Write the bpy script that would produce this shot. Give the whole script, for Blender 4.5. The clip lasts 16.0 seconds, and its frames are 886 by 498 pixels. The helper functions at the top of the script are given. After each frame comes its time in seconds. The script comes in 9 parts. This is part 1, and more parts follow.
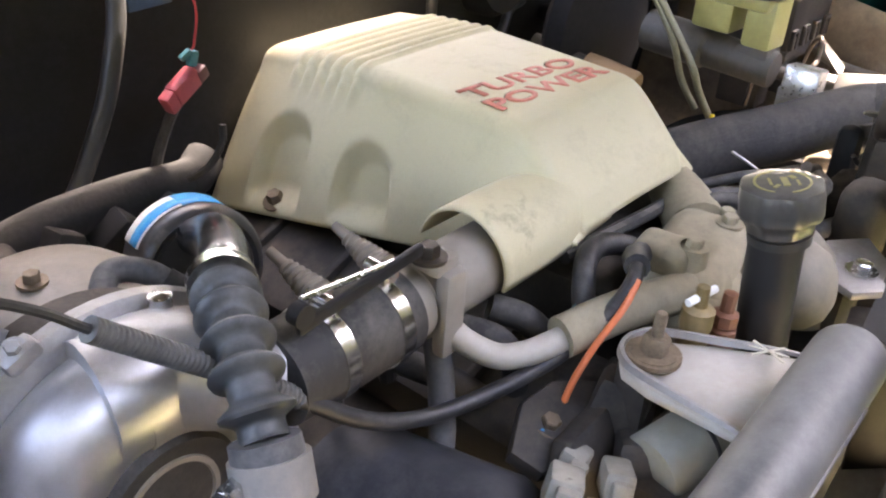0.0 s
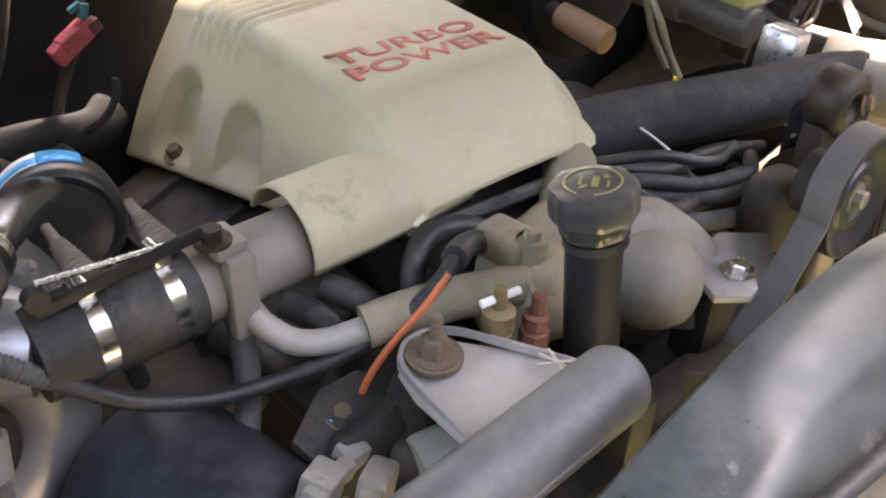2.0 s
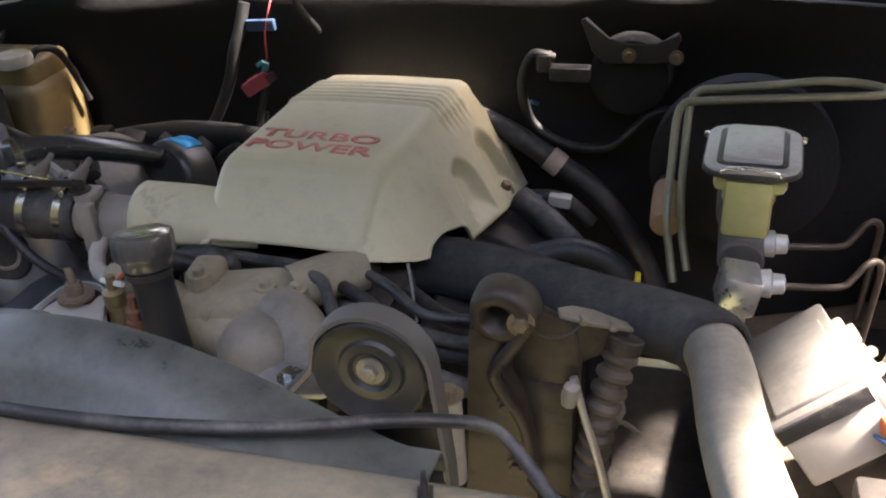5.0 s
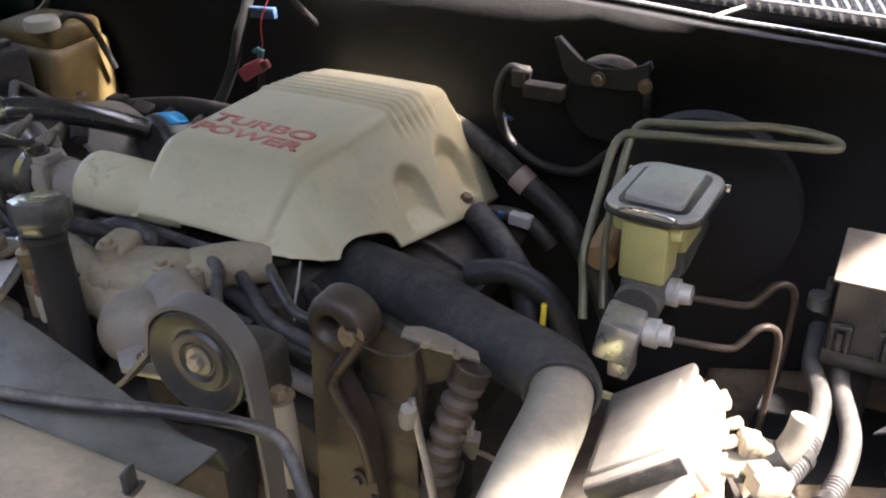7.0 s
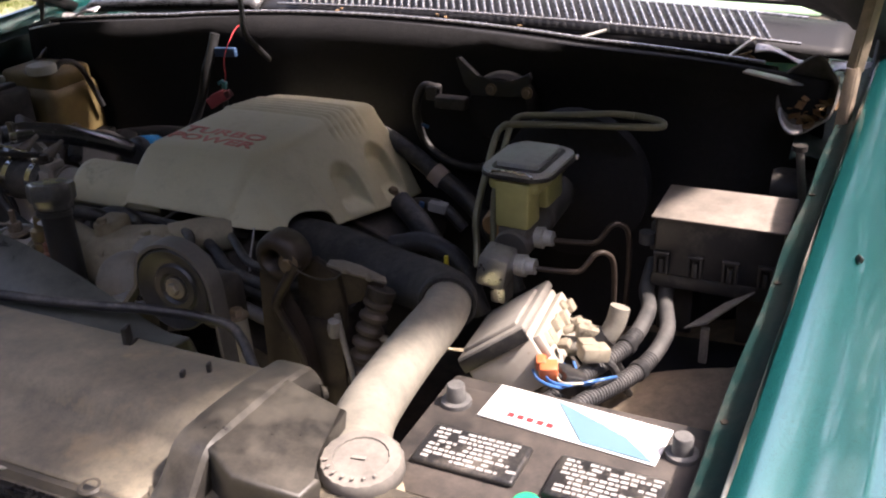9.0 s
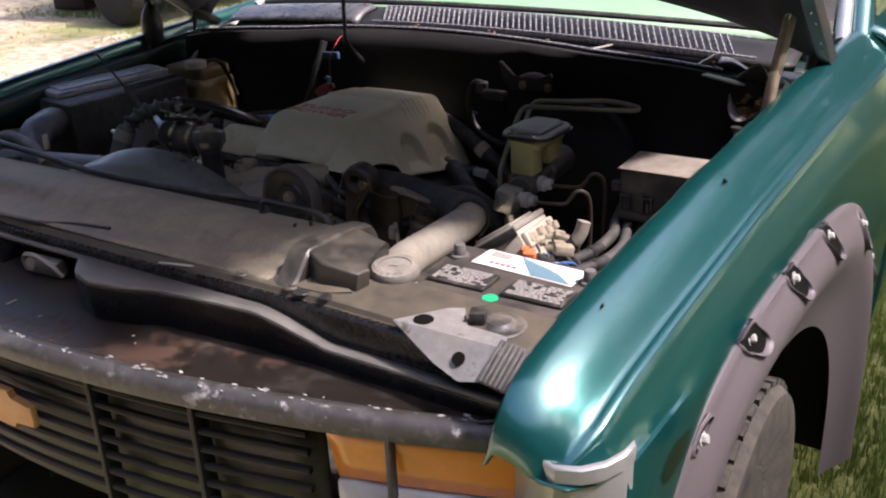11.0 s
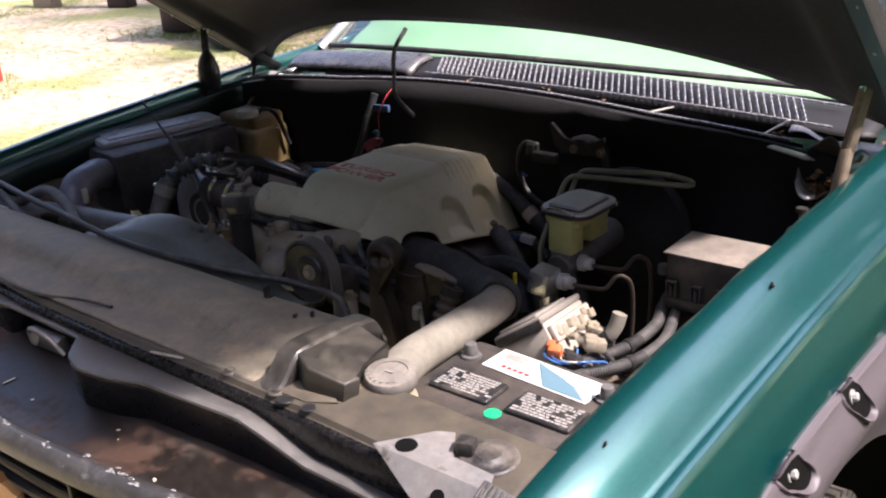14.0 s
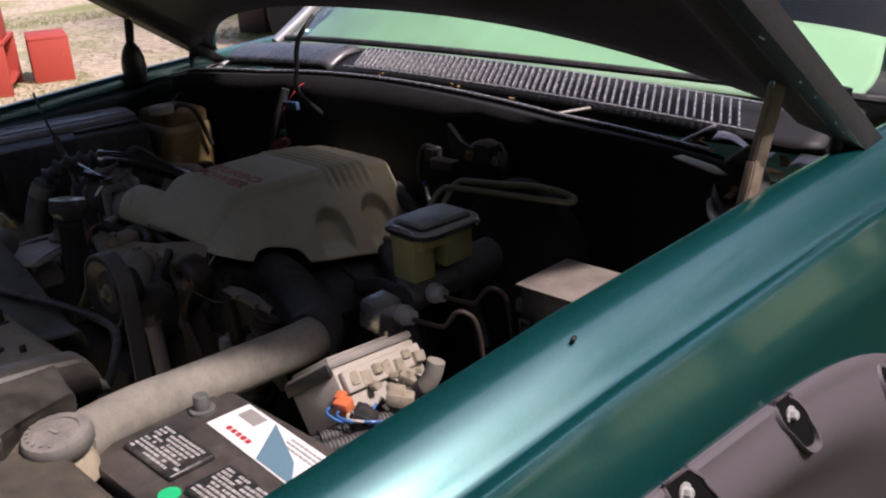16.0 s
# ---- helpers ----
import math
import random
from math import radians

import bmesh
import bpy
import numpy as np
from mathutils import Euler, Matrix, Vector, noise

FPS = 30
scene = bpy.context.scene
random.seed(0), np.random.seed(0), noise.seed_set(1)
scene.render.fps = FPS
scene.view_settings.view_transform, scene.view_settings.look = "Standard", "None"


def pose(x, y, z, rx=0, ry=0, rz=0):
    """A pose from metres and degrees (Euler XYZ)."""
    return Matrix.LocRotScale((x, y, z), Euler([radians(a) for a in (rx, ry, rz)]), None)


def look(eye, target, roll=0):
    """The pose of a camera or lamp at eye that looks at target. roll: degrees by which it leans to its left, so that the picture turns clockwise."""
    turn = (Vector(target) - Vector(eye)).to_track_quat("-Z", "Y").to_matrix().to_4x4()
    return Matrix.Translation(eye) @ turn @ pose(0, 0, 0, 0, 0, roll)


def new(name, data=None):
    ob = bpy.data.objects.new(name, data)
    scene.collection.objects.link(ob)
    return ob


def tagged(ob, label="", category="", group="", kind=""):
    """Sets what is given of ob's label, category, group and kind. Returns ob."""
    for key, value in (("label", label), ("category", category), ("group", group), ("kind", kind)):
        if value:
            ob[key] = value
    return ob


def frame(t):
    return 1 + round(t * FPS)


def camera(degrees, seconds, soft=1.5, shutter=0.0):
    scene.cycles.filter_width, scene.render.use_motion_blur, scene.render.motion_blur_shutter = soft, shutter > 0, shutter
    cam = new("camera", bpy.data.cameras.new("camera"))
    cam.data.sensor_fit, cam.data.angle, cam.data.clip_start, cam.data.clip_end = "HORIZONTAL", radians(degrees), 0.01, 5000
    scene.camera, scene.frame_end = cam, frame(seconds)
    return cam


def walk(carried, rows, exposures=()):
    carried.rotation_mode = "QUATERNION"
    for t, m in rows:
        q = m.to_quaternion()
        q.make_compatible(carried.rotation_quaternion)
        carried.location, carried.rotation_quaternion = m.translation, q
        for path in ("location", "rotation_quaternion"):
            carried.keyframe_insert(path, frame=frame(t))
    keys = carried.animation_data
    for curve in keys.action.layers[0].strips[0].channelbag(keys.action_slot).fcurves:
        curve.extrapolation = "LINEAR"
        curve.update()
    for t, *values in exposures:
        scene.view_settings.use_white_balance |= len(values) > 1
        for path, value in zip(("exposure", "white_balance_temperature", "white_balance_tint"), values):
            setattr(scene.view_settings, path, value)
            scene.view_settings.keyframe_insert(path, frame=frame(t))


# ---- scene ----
cam = camera(51.0, 16.0, 2.1)
PATH = [
    (0, (-0.792, -0.006, 1.401), (0.571, 1.058, 0.396), 4.3),
    (0.5, (-0.806, -0.019, 1.401), (0.59, 1.022, 0.418), 5.0),
    (1, (-0.801, -0.027, 1.408), (0.607, 0.978, 0.405), 4.7),
    (1.5, (-0.749, -0.065, 1.422), (0.653, 0.892, 0.364), 5.6),
    (2, (-0.587, -0.146, 1.445), (0.526, 1.037, 0.278), 2.9),
    (2.5, (-0.453, -0.21, 1.465), (0.293, 1.205, 0.263), 1.3),
    (3, (-0.365, -0.34, 1.478), (0.07, 1.225, 0.31), 0.2),
    (3.5, (-0.209, -0.468, 1.56), (0.105, 1.121, 0.386), 2.0),
    (4, (0.051, -0.518, 1.574), (-0.03, 1.161, 0.49), -0.2),
    (4.5, (0.269, -0.511, 1.58), (-0.05, 1.15, 0.512), -1.9),
    (5, (0.424, -0.524, 1.559), (-0.1, 1.121, 0.548), -4.0),
    (5.2, (0.474, -0.518, 1.552), (-0.033, 1.105, 0.499), -0.4),
    (7.5, (0.687, -0.393, 1.553), (-0.152, 1.129, 0.563), -2.3),
    (8, (0.638, -0.506, 1.581), (0.047, 1.098, 0.543), -0.7),
    (8.5, (0.709, -0.569, 1.572), (0.101, 1.107, 0.666), -1.7),
    (9, (0.912, -0.668, 1.568), (0.109, 0.942, 0.696), -3.0),
    (9.5, (1.01, -0.794, 1.551), (0.104, 0.77, 0.695), -2.1),
    (9.7, (1.045, -0.852, 1.54), (0.15, 0.734, 0.713), -1.2),
    (11.8, (1.339, -1.19, 1.693), (0.302, 0.342, 0.932), -2.8),
    (12, (1.324, -1.181, 1.703), (0.285, 0.361, 0.965), -2.5),
    (12.5, (1.258, -1.144, 1.71), (0.218, 0.395, 0.968), -3.1),
    (13, (1.201, -1.096, 1.7), (0.208, 0.469, 0.949), -2.3),
    (13.5, (1.237, -1.012, 1.69), (0.125, 0.481, 0.961), -2.7),
    (14, (1.301, -0.93, 1.68), (0.132, 0.51, 0.933), -3.0),
    (14.5, (1.388, -0.868, 1.673), (0.196, 0.562, 0.941), -2.5),
    (15, (1.426, -0.757, 1.639), (0.28, 0.689, 0.868), -3.1),
    (15.5, (1.406, -0.587, 1.597), (0.187, 0.825, 0.875), -0.8),
    (16, (1.447, -0.435, 1.577), (0.112, 0.866, 0.852), -3.6),
]
EXPOSURES = [(0, 4.9, 7700, 21), (1.0, 4.82, 7700, 21), (2, 4.48, 7700, 21), (3, 4.08, 7700, 21), (3.5, 3.84, 7500, 20), (4.2, 3.68, 7300, 20), (5, 3.55, 7000, 19), (7.5, 3.68, 6900, 18), (8.5, 2.95, 6900, 20),
             (9.0, 2.1, 6800, 25), (9.5, 1.5, 6600, 29), (12, 1.4, 6500, 25), (12.6, 1.8, 6500, 26), (13, 1.82, 6500, 26), (13.5, 1.74, 6500, 25), (14, 1.64, 6500, 25), (15, 0.88, 6450, 26), (15.5, 0.62, 6450, 27), (16, 0.62, 6450, 28)]
walk(cam, [(t, look(eye, target, roll)) for t, eye, target, roll in PATH],
     exposures=EXPOSURES)

# ---- light ----
SUN_TO = Vector((0.565, 0.13, 0.79)).normalized()
world = bpy.data.worlds.new("sky")
scene.world = world
world.use_nodes = True
wn, wl = world.node_tree.nodes, world.node_tree.links
sky = wn.new("ShaderNodeTexSky")
sky.sky_type = "NISHITA"
sky.sun_disc = False
sky.sun_elevation = math.asin(SUN_TO.z)
sky.sun_rotation = math.atan2(SUN_TO.x, SUN_TO.y)
sky.air_density, sky.dust_density, sky.ozone_density = 1.0, 4.0, 1.0
wl.new(sky.outputs[0], wn["Background"].inputs[0])
wn["Background"].inputs[1].default_value = 0.15
sun = new("sun", bpy.data.lights.new("sun", "SUN"))
sun.data.energy, sun.data.angle, sun.data.color = 3.3, radians(4.0), (1.0, 0.95, 0.86)
sun.matrix_world = look(SUN_TO * 30, (0, 0, 0))


# ---- materials ----
def mat(name, col, rough=0.6, metal=0.0, grain=60.0, vary=0.25, dust=None, dusty=0.0, spots=None, spotty=0.0, spot_scale=9.0,
        bump=0.15, coat=0.0, spec=0.5, streak=None, up=True):
    m = bpy.data.materials.new(name)
    m.use_nodes = True
    n, l = m.node_tree.nodes, m.node_tree.links
    b = n["Principled BSDF"]
    geo = n.new("ShaderNodeNewGeometry")
    tex = n.new("ShaderNodeTexCoord")
    info = n.new("ShaderNodeObjectInfo")

    def noise_at(scale, detail=4.0, rough_=0.6, vec=None):
        t = n.new("ShaderNodeTexNoise")
        t.inputs["Scale"].default_value, t.inputs["Detail"].default_value = scale, detail
        t.inputs["Roughness"].default_value = rough_
        l.new(vec or geo.outputs["Position"], t.inputs["Vector"])
        return t.outputs["Fac"]

    def ramp(fac, lo, hi, a=0.0, z=1.0):
        r = n.new("ShaderNodeMapRange")
        r.inputs["From Min"].default_value, r.inputs["From Max"].default_value = lo, hi
        r.inputs["To Min"].default_value, r.inputs["To Max"].default_value = a, z
        l.new(fac, r.inputs["Value"])
        return r.outputs["Result"]

    def mix(fac, a, c):
        x = n.new("ShaderNodeMix")
        x.data_type = "RGBA"
        l.new(fac, x.inputs["Factor"])
        for v, k in ((a, 6), (c, 7)):
            if isinstance(v, tuple):
                x.inputs[k].default_value = (*v, 1.0)
            else:
                l.new(v, x.inputs[k])
        return x.outputs[2]

    def times(a, c):
        x = n.new("ShaderNodeMath")
        x.operation = "MULTIPLY"
        for v, k in ((a, 0), (c, 1)):
            if isinstance(v, (int, float)):
                x.inputs[k].default_value = v
            else:
                l.new(v, x.inputs[k])
        return x.outputs[0]

    vec = None
    if streak:
        mp = n.new("ShaderNodeMapping")
        mp.inputs["Scale"].default_value = streak
        l.new(geo.outputs["Position"], mp.inputs["Vector"])
        vec = mp.outputs["Vector"]
    fine, coarse = noise_at(grain, 5.0, 0.65, vec), noise_at(grain * 0.14, 4.0, 0.6)
    dark = tuple(c * (1 - vary) for c in col)
    light = tuple(min(1.0, c * (1 + vary * 0.7)) for c in col)
    c = mix(ramp(fine, 0.3, 0.7), dark, light)
    c = mix(ramp(coarse, 0.35, 0.7, 0.0, 0.55), c, tuple(v * (1 - vary * 0.6) for v in col))
    r_out = ramp(fine, 0.2, 0.8, max(0.03, rough - 0.1), min(1.0, rough + 0.1))
    if spots:
        f = times(ramp(noise_at(spot_scale, 7.0, 0.7), 0.66 - 0.3 * spotty, 0.74 - 0.26 * spotty), 0.85)
        c = mix(f, c, spots)
        r_out = mix_value(n, l, f, r_out, 0.85)
    if dust:
        d = ramp(noise_at(17.0, 10.0, 0.8), 0.54 - 0.42 * dusty, 1.03 - 0.42 * dusty)
        if up:
            sep = n.new("ShaderNodeSeparateXYZ")
            l.new(geo.outputs["Normal"], sep.inputs[0])
            d = times(d, ramp(sep.outputs["Z"], -0.3, 0.8, 0.25, 1.0))
        c = mix(d, c, dust)
        r_out = mix_value(n, l, d, r_out, 0.9)
        if metal:
            l.new(ramp(d, 0, 1, metal, 0.0), b.inputs["Metallic"])
    if metal and not dust:
        b.inputs["Metallic"].default_value = metal
    l.new(c, b.inputs["Base Color"])
    l.new(r_out, b.inputs["Roughness"])
    b.inputs["Specular IOR Level"].default_value = spec
    b.inputs["Coat Weight"].default_value = coat
    b.inputs["Coat Roughness"].default_value = 0.06
    if bump:
        bp = n.new("ShaderNodeBump")
        bp.inputs["Strength"].default_value, bp.inputs["Distance"].default_value = bump, 0.002
        l.new(fine, bp.inputs["Height"])
        l.new(bp.outputs["Normal"], b.inputs["Normal"])
    return m


def mix_value(n, l, fac, a, z):
    x = n.new("ShaderNodeMix")
    l.new(fac, x.inputs[0])
    l.new(a, x.inputs[2])
    x.inputs[3].default_value = z
    return x.outputs[0]


def paint_green():
    m = mat("green_metallic_paint", (0.001, 0.092, 0.094), 0.3, 0.6, 1500, 0.3, bump=0.02, coat=1.0, spec=0.5)
    m.node_tree.nodes["Principled BSDF"].inputs["Coat Roughness"].default_value = 0.07
    m.node_tree.nodes["Principled BSDF"].inputs["Coat IOR"].default_value = 1.5
    # aluminium flakes under the lacquer
    n, l = m.node_tree.nodes, m.node_tree.links
    flake, mixer = n.new("ShaderNodeBsdfGlossy"), n.new("ShaderNodeMixShader")
    flake.inputs["Color"].default_value = (0.75, 0.95, 0.92, 1)
    flake.inputs["Roughness"].default_value = 0.2
    mixer.inputs[0].default_value = 0.065
    l.new(n["Principled BSDF"].outputs[0], mixer.inputs[1])
    l.new(flake.outputs[0], mixer.inputs[2])
    l.new(mixer.outputs[0], n["Material Output"].inputs[0])
    return m


DUST = (0.30, 0.26, 0.21)
GREEN = paint_green()
FLARE = mat("grey_flare_plastic", (0.092, 0.08, 0.089), 0.5, 0, 900, 0.12, bump=0.12)
CREAM = mat("cream_plastic", (0.52, 0.475, 0.315), 0.55, 0, 700, 0.06, bump=0.06, dust=(0.30, 0.28, 0.2), dusty=0.10, spots=(0.33, 0.3, 0.2), spotty=0.1)
RED_INK = mat("red_lettering", (0.58, 0.2, 0.15), 0.6, 0, 400, 0.3, bump=0.0)
LETTER_SHADE = mat("grey_letter_shade", (0.15, 0.13, 0.1), 0.7, 0, 400, 0.2, bump=0.0)
BLACK_PAINT = mat("scuffed_black_paint", (0.011, 0.011, 0.012), 0.3, 0, 120, 0.3, dust=(0.15, 0.14, 0.13), dusty=0.06, spots=(0.1, 0.045, 0.02), spotty=0.04, bump=0.1)
LEDGE = mat("dusty_black_sheet_metal", (0.03, 0.028, 0.027), 0.5, 0, 90, 0.35, dust=(0.125, 0.105, 0.07), dusty=0.58, spots=(0.16, 0.12, 0.07), spotty=0.26, bump=0.2)
HEADER = mat("weathered_header_panel", (0.015, 0.012, 0.010), 0.36, 0, 70, 0.4, dust=(0.09, 0.075, 0.06), dusty=0.06, spots=(0.05, 0.023, 0.012), spotty=0.42, spot_scale=7.0, bump=0.2)
CHIPPED = mat("chipped_front_edge", (0.045, 0.044, 0.043), 0.34, 0, 60, 0.4, dust=(0.22, 0.22, 0.23), dusty=0.08, spots=(0.3, 0.3, 0.3), spotty=0.26, spot_scale=30, bump=0.2, up=False)
SHROUD = mat("dusty_grey_shroud_plastic", (0.042, 0.047, 0.046), 0.27, 0, 60, 0.25, dust=(0.125, 0.133, 0.117), dusty=0.42, spots=(0.22, 0.21, 0.19), spotty=0.03, spot_scale=14, bump=0.04)
PLASTIC = mat("black_plastic", (0.022, 0.022, 0.024), 0.5, 0, 250, 0.2, dust=DUST, dusty=0.22, bump=0.08)
CLEAN_BLACK = mat("black_smooth_plastic", (0.022, 0.022, 0.023), 0.36, 0, 300, 0.2, dust=DUST, dusty=0.08, bump=0.04)
TUBE_BLACK = mat("black_painted_tube", (0.018, 0.018, 0.019), 0.5, 0, 200, 0.2, bump=0.03, spec=0.25)
GLOSS_BLACK = mat("glossy_black_paint", (0.009, 0.009, 0.010), 0.26, 0, 150, 0.3, dust=(0.1, 0.085, 0.07), dusty=0.02, bump=0.06)
HOSE_BLACK = mat("worn_black_hose_rubber", (0.028, 0.03, 0.032), 0.42, 0, 200, 0.25, dust=(0.16, 0.165, 0.165), dusty=0.3, bump=0.08)
INSUL = mat("black_firewall_mat", (0.016, 0.016, 0.018), 0.85, 0, 120, 0.4, dust=(0.03, 0.029, 0.028), dusty=0.15, bump=0.4, spec=0.25)
RUBBER = mat("black_rubber", (0.02, 0.02, 0.021), 0.66, 0, 220, 0.3, dust=(0.2, 0.185, 0.16), dusty=0.26, bump=0.2)
GREY_RUBBER = mat("dusty_grey_rubber", (0.06, 0.06, 0.062), 0.6, 0, 200, 0.25, dust=(0.26, 0.25, 0.23), dusty=0.35, bump=0.1)
CABLE = mat("cable_sheath", (0.018, 0.018, 0.02), 0.5, 0, 160, 0.3, dust=(0.22, 0.21, 0.19), dusty=0.16, bump=0.05)
HOSE_DUST = mat("dust_coated_hose", (0.10, 0.095, 0.085), 0.8, 0, 55, 0.3, dust=(0.27, 0.25, 0.205), dusty=0.86, bump=0.35, up=False, spots=(0.1, 0.095, 0.085), spotty=0.12, spot_scale=22)
SLEEVE = mat("woven_black_sleeve", (0.022, 0.022, 0.024), 0.8, 0, 260, 0.35, dust=(0.13, 0.12, 0.105), dusty=0.22, bump=0.6, streak=(0.25, 1.0, 1.0))
ALU = mat("weathered_cast_aluminium", (0.42, 0.41, 0.40), 0.42, 0.75, 110, 0.2, dust=(0.26, 0.235, 0.2), dusty=0.30, bump=0.25)
ALU_BRIGHT = mat("bright_aluminium", (0.55, 0.55, 0.56), 0.3, 0.9, 160, 0.15, dust=(0.33, 0.31, 0.28), dusty=0.16, bump=0.12)
CAST = mat("dusty_cast_housing", (0.25, 0.215, 0.15), 0.75, 0.1, 70, 0.3, dust=(0.32, 0.275, 0.19), dusty=0.5, spots=(0.09, 0.075, 0.055), spotty=0.2, spot_scale=16, bump=0.35, up=False)
PIPE_TAN = mat("grey_tan_pipe", (0.27, 0.245, 0.215), 0.6, 0.25, 90, 0.15, dust=(0.3, 0.27, 0.23), dusty=0.3, bump=0.1, up=False)
DULL_ALU = mat("pale_dull_aluminium", (0.42, 0.40, 0.36), 0.62, 0.25, 90, 0.12, dust=(0.34, 0.30, 0.24), dusty=0.35, bump=0.1, up=False)
SCROLL = mat("smooth_cast_aluminium", (0.50, 0.50, 0.51), 0.4, 0.8, 160, 0.1, dust=(0.3, 0.27, 0.23), dusty=0.1, bump=0.1)
BARE = mat("bare_pale_sheet_metal", (0.56, 0.54, 0.55), 0.38, 0.6, 90, 0.2, dust=(0.3, 0.25, 0.2), dusty=0.15, spots=(0.05, 0.045, 0.04), spotty=0.16, spot_scale=30, bump=0.1)
STEEL = mat("dull_steel", (0.38, 0.37, 0.35), 0.4, 0.85, 180, 0.25, dust=(0.24, 0.2, 0.15), dusty=0.28, bump=0.1)
ZINC = mat("bright_zinc", (0.72, 0.71, 0.69), 0.24, 1.0, 260, 0.15, bump=0.05)
PALE_ZINC = mat("pale_dull_zinc", (0.5, 0.5, 0.48), 0.5, 0.4, 260, 0.2, bump=0.08)
CLIP = mat("chrome_clamp", (0.75, 0.74, 0.72), 0.2, 1.0, 200, 0.2, bump=0.03)
BOLT = mat("rusty_bolt", (0.20, 0.155, 0.11), 0.6, 0.6, 260, 0.4, bump=0.3, dust=(0.22, 0.15, 0.09), dusty=0.3)
RUST = mat("oily_brown_bracket", (0.032, 0.024, 0.018), 0.5, 0.35, 60, 0.45, dust=(0.12, 0.09, 0.06), dusty=0.14, bump=0.35, spots=(0.02, 0.018, 0.017), spotty=0.4, spot_scale=14)
BROWN_OIL = mat("oily_brown_casting", (0.036, 0.026, 0.02), 0.5, 0.25, 60, 0.5, dust=(0.10, 0.072, 0.05), dusty=0.18, bump=0.4, spots=(0.022, 0.018, 0.015), spotty=0.3, spot_scale=18)
IRON = mat("dark_engine_iron", (0.03, 0.027, 0.025), 0.7, 0.2, 50, 0.45, dust=(0.13, 0.105, 0.08), dusty=0.3, bump=0.4)
BELT = mat("belt_back", (0.09, 0.084, 0.078), 0.55, 0, 160, 0.2, streak=(1, 1, 1), bump=0.1)
TAN = mat("tan_box_plastic", (0.36, 0.33, 0.285), 0.6, 0, 90, 0.12, dust=(0.40, 0.36, 0.29), dusty=0.4, bump=0.06, spots=(0.2, 0.17, 0.13), spotty=0.12, spot_scale=25)
GREYBOX = mat("dusty_grey_box_plastic", (0.16, 0.15, 0.14), 0.55, 0, 80, 0.15, dust=(0.36, 0.33, 0.28), dusty=0.55, bump=0.06)
FB_TOP = mat("dusty_fuse_box_lid", (0.05, 0.047, 0.044), 0.6, 0, 70, 0.2, dust=(0.26, 0.225, 0.19), dusty=0.92, bump=0.08, spots=(0.05, 0.035, 0.02), spotty=0.05, spot_scale=28)
YELLOW = mat("aged_yellow_reservoir", (0.40, 0.38, 0.15), 0.4, 0, 60, 0.15, dust=(0.2, 0.17, 0.07), dusty=0.18, bump=0.03)
BOTTLE = mat("aged_amber_bottle", (0.19, 0.14, 0.06), 0.42, 0, 25, 0.3, dust=(0.1, 0.075, 0.045), dusty=0.4, bump=0.05)
PALE = mat("aged_white_plastic", (0.47, 0.44, 0.355), 0.5, 0, 80, 0.12, dust=DUST, dusty=0.25, bump=0.05)
OLIVE = mat("olive_zinc_line", (0.25, 0.24, 0.165), 0.42, 0.5, 160, 0.2, dust=(0.2, 0.18, 0.13), dusty=0.2, bump=0.08)
WHITE = mat("white_label", (0.74, 0.74, 0.72), 0.4, 0, 60, 0.05, dust=DUST, dusty=0.03, bump=0.0)
BLUE = mat("blue_print", (0.12, 0.22, 0.28), 0.4, 0, 60, 0.08, bump=0.0)
SKYBLUE = mat("bright_blue_label", (0.02, 0.30, 0.62), 0.4, 0, 90, 0.1, bump=0.0)
RED = mat("red_plastic", (0.42, 0.03, 0.035), 0.55, 0, 120, 0.2, bump=0.05)
ORANGE = mat("orange_wire", (0.62, 0.16, 0.06), 0.45, 0, 150, 0.15, bump=0.0)
TEAL = mat("teal_connector", (0.03, 0.17, 0.20), 0.5, 0, 120, 0.2, dust=DUST, dusty=0.2, bump=0.05)
WIRE_BLUE = mat("blue_wire", (0.05, 0.16, 0.42), 0.4, 0, 120, 0.2, bump=0.0)
DOT = mat("green_sticker", (0.0, 0.46, 0.17), 0.4, 0, 80, 0.05, bump=0.0)
YELLOW_INK = mat("yellow_print", (0.24, 0.22, 0.09), 0.5, 0, 200, 0.15, bump=0.0)
TAPE = mat("yellow_tape", (0.62, 0.50, 0.04), 0.45, 0, 80, 0.1, bump=0.0)
CORK = mat("brown_rubber_cap", (0.33, 0.21, 0.115), 0.7, 0, 90, 0.15, bump=0.1)
SEAT_RED = mat("red_painted_wood", (0.40, 0.055, 0.035), 0.6, 0, 30, 0.2, bump=0.1, spots=(0.3, 0.2, 0.14), spotty=0.1, streak=(1, 8, 1))
WOOD = mat("grey_weathered_wood", (0.24, 0.2, 0.15), 0.8, 0, 30, 0.25, bump=0.2, streak=(2, 9, 9))
# Red taken nearly black to carry the shade on the trailer.
DARKRED = mat("shade_dark_red_steel", (0.022, 0.007, 0.007), 0.5, 0.1, 40, 0.3, bump=0.1)
AMBER = mat("amber_lens", (0.75, 0.26, 0.03), 0.18, 0, 60, 0.1, bump=0.0, coat=0.5)
LENS = mat("clear_lens", (0.55, 0.55, 0.52), 0.12, 0, 60, 0.1, bump=0.0, coat=0.7)
BEZEL = mat("grey_painted_bezel", (0.40, 0.41, 0.42), 0.35, 0.5, 200, 0.1, bump=0.02, coat=0.2)
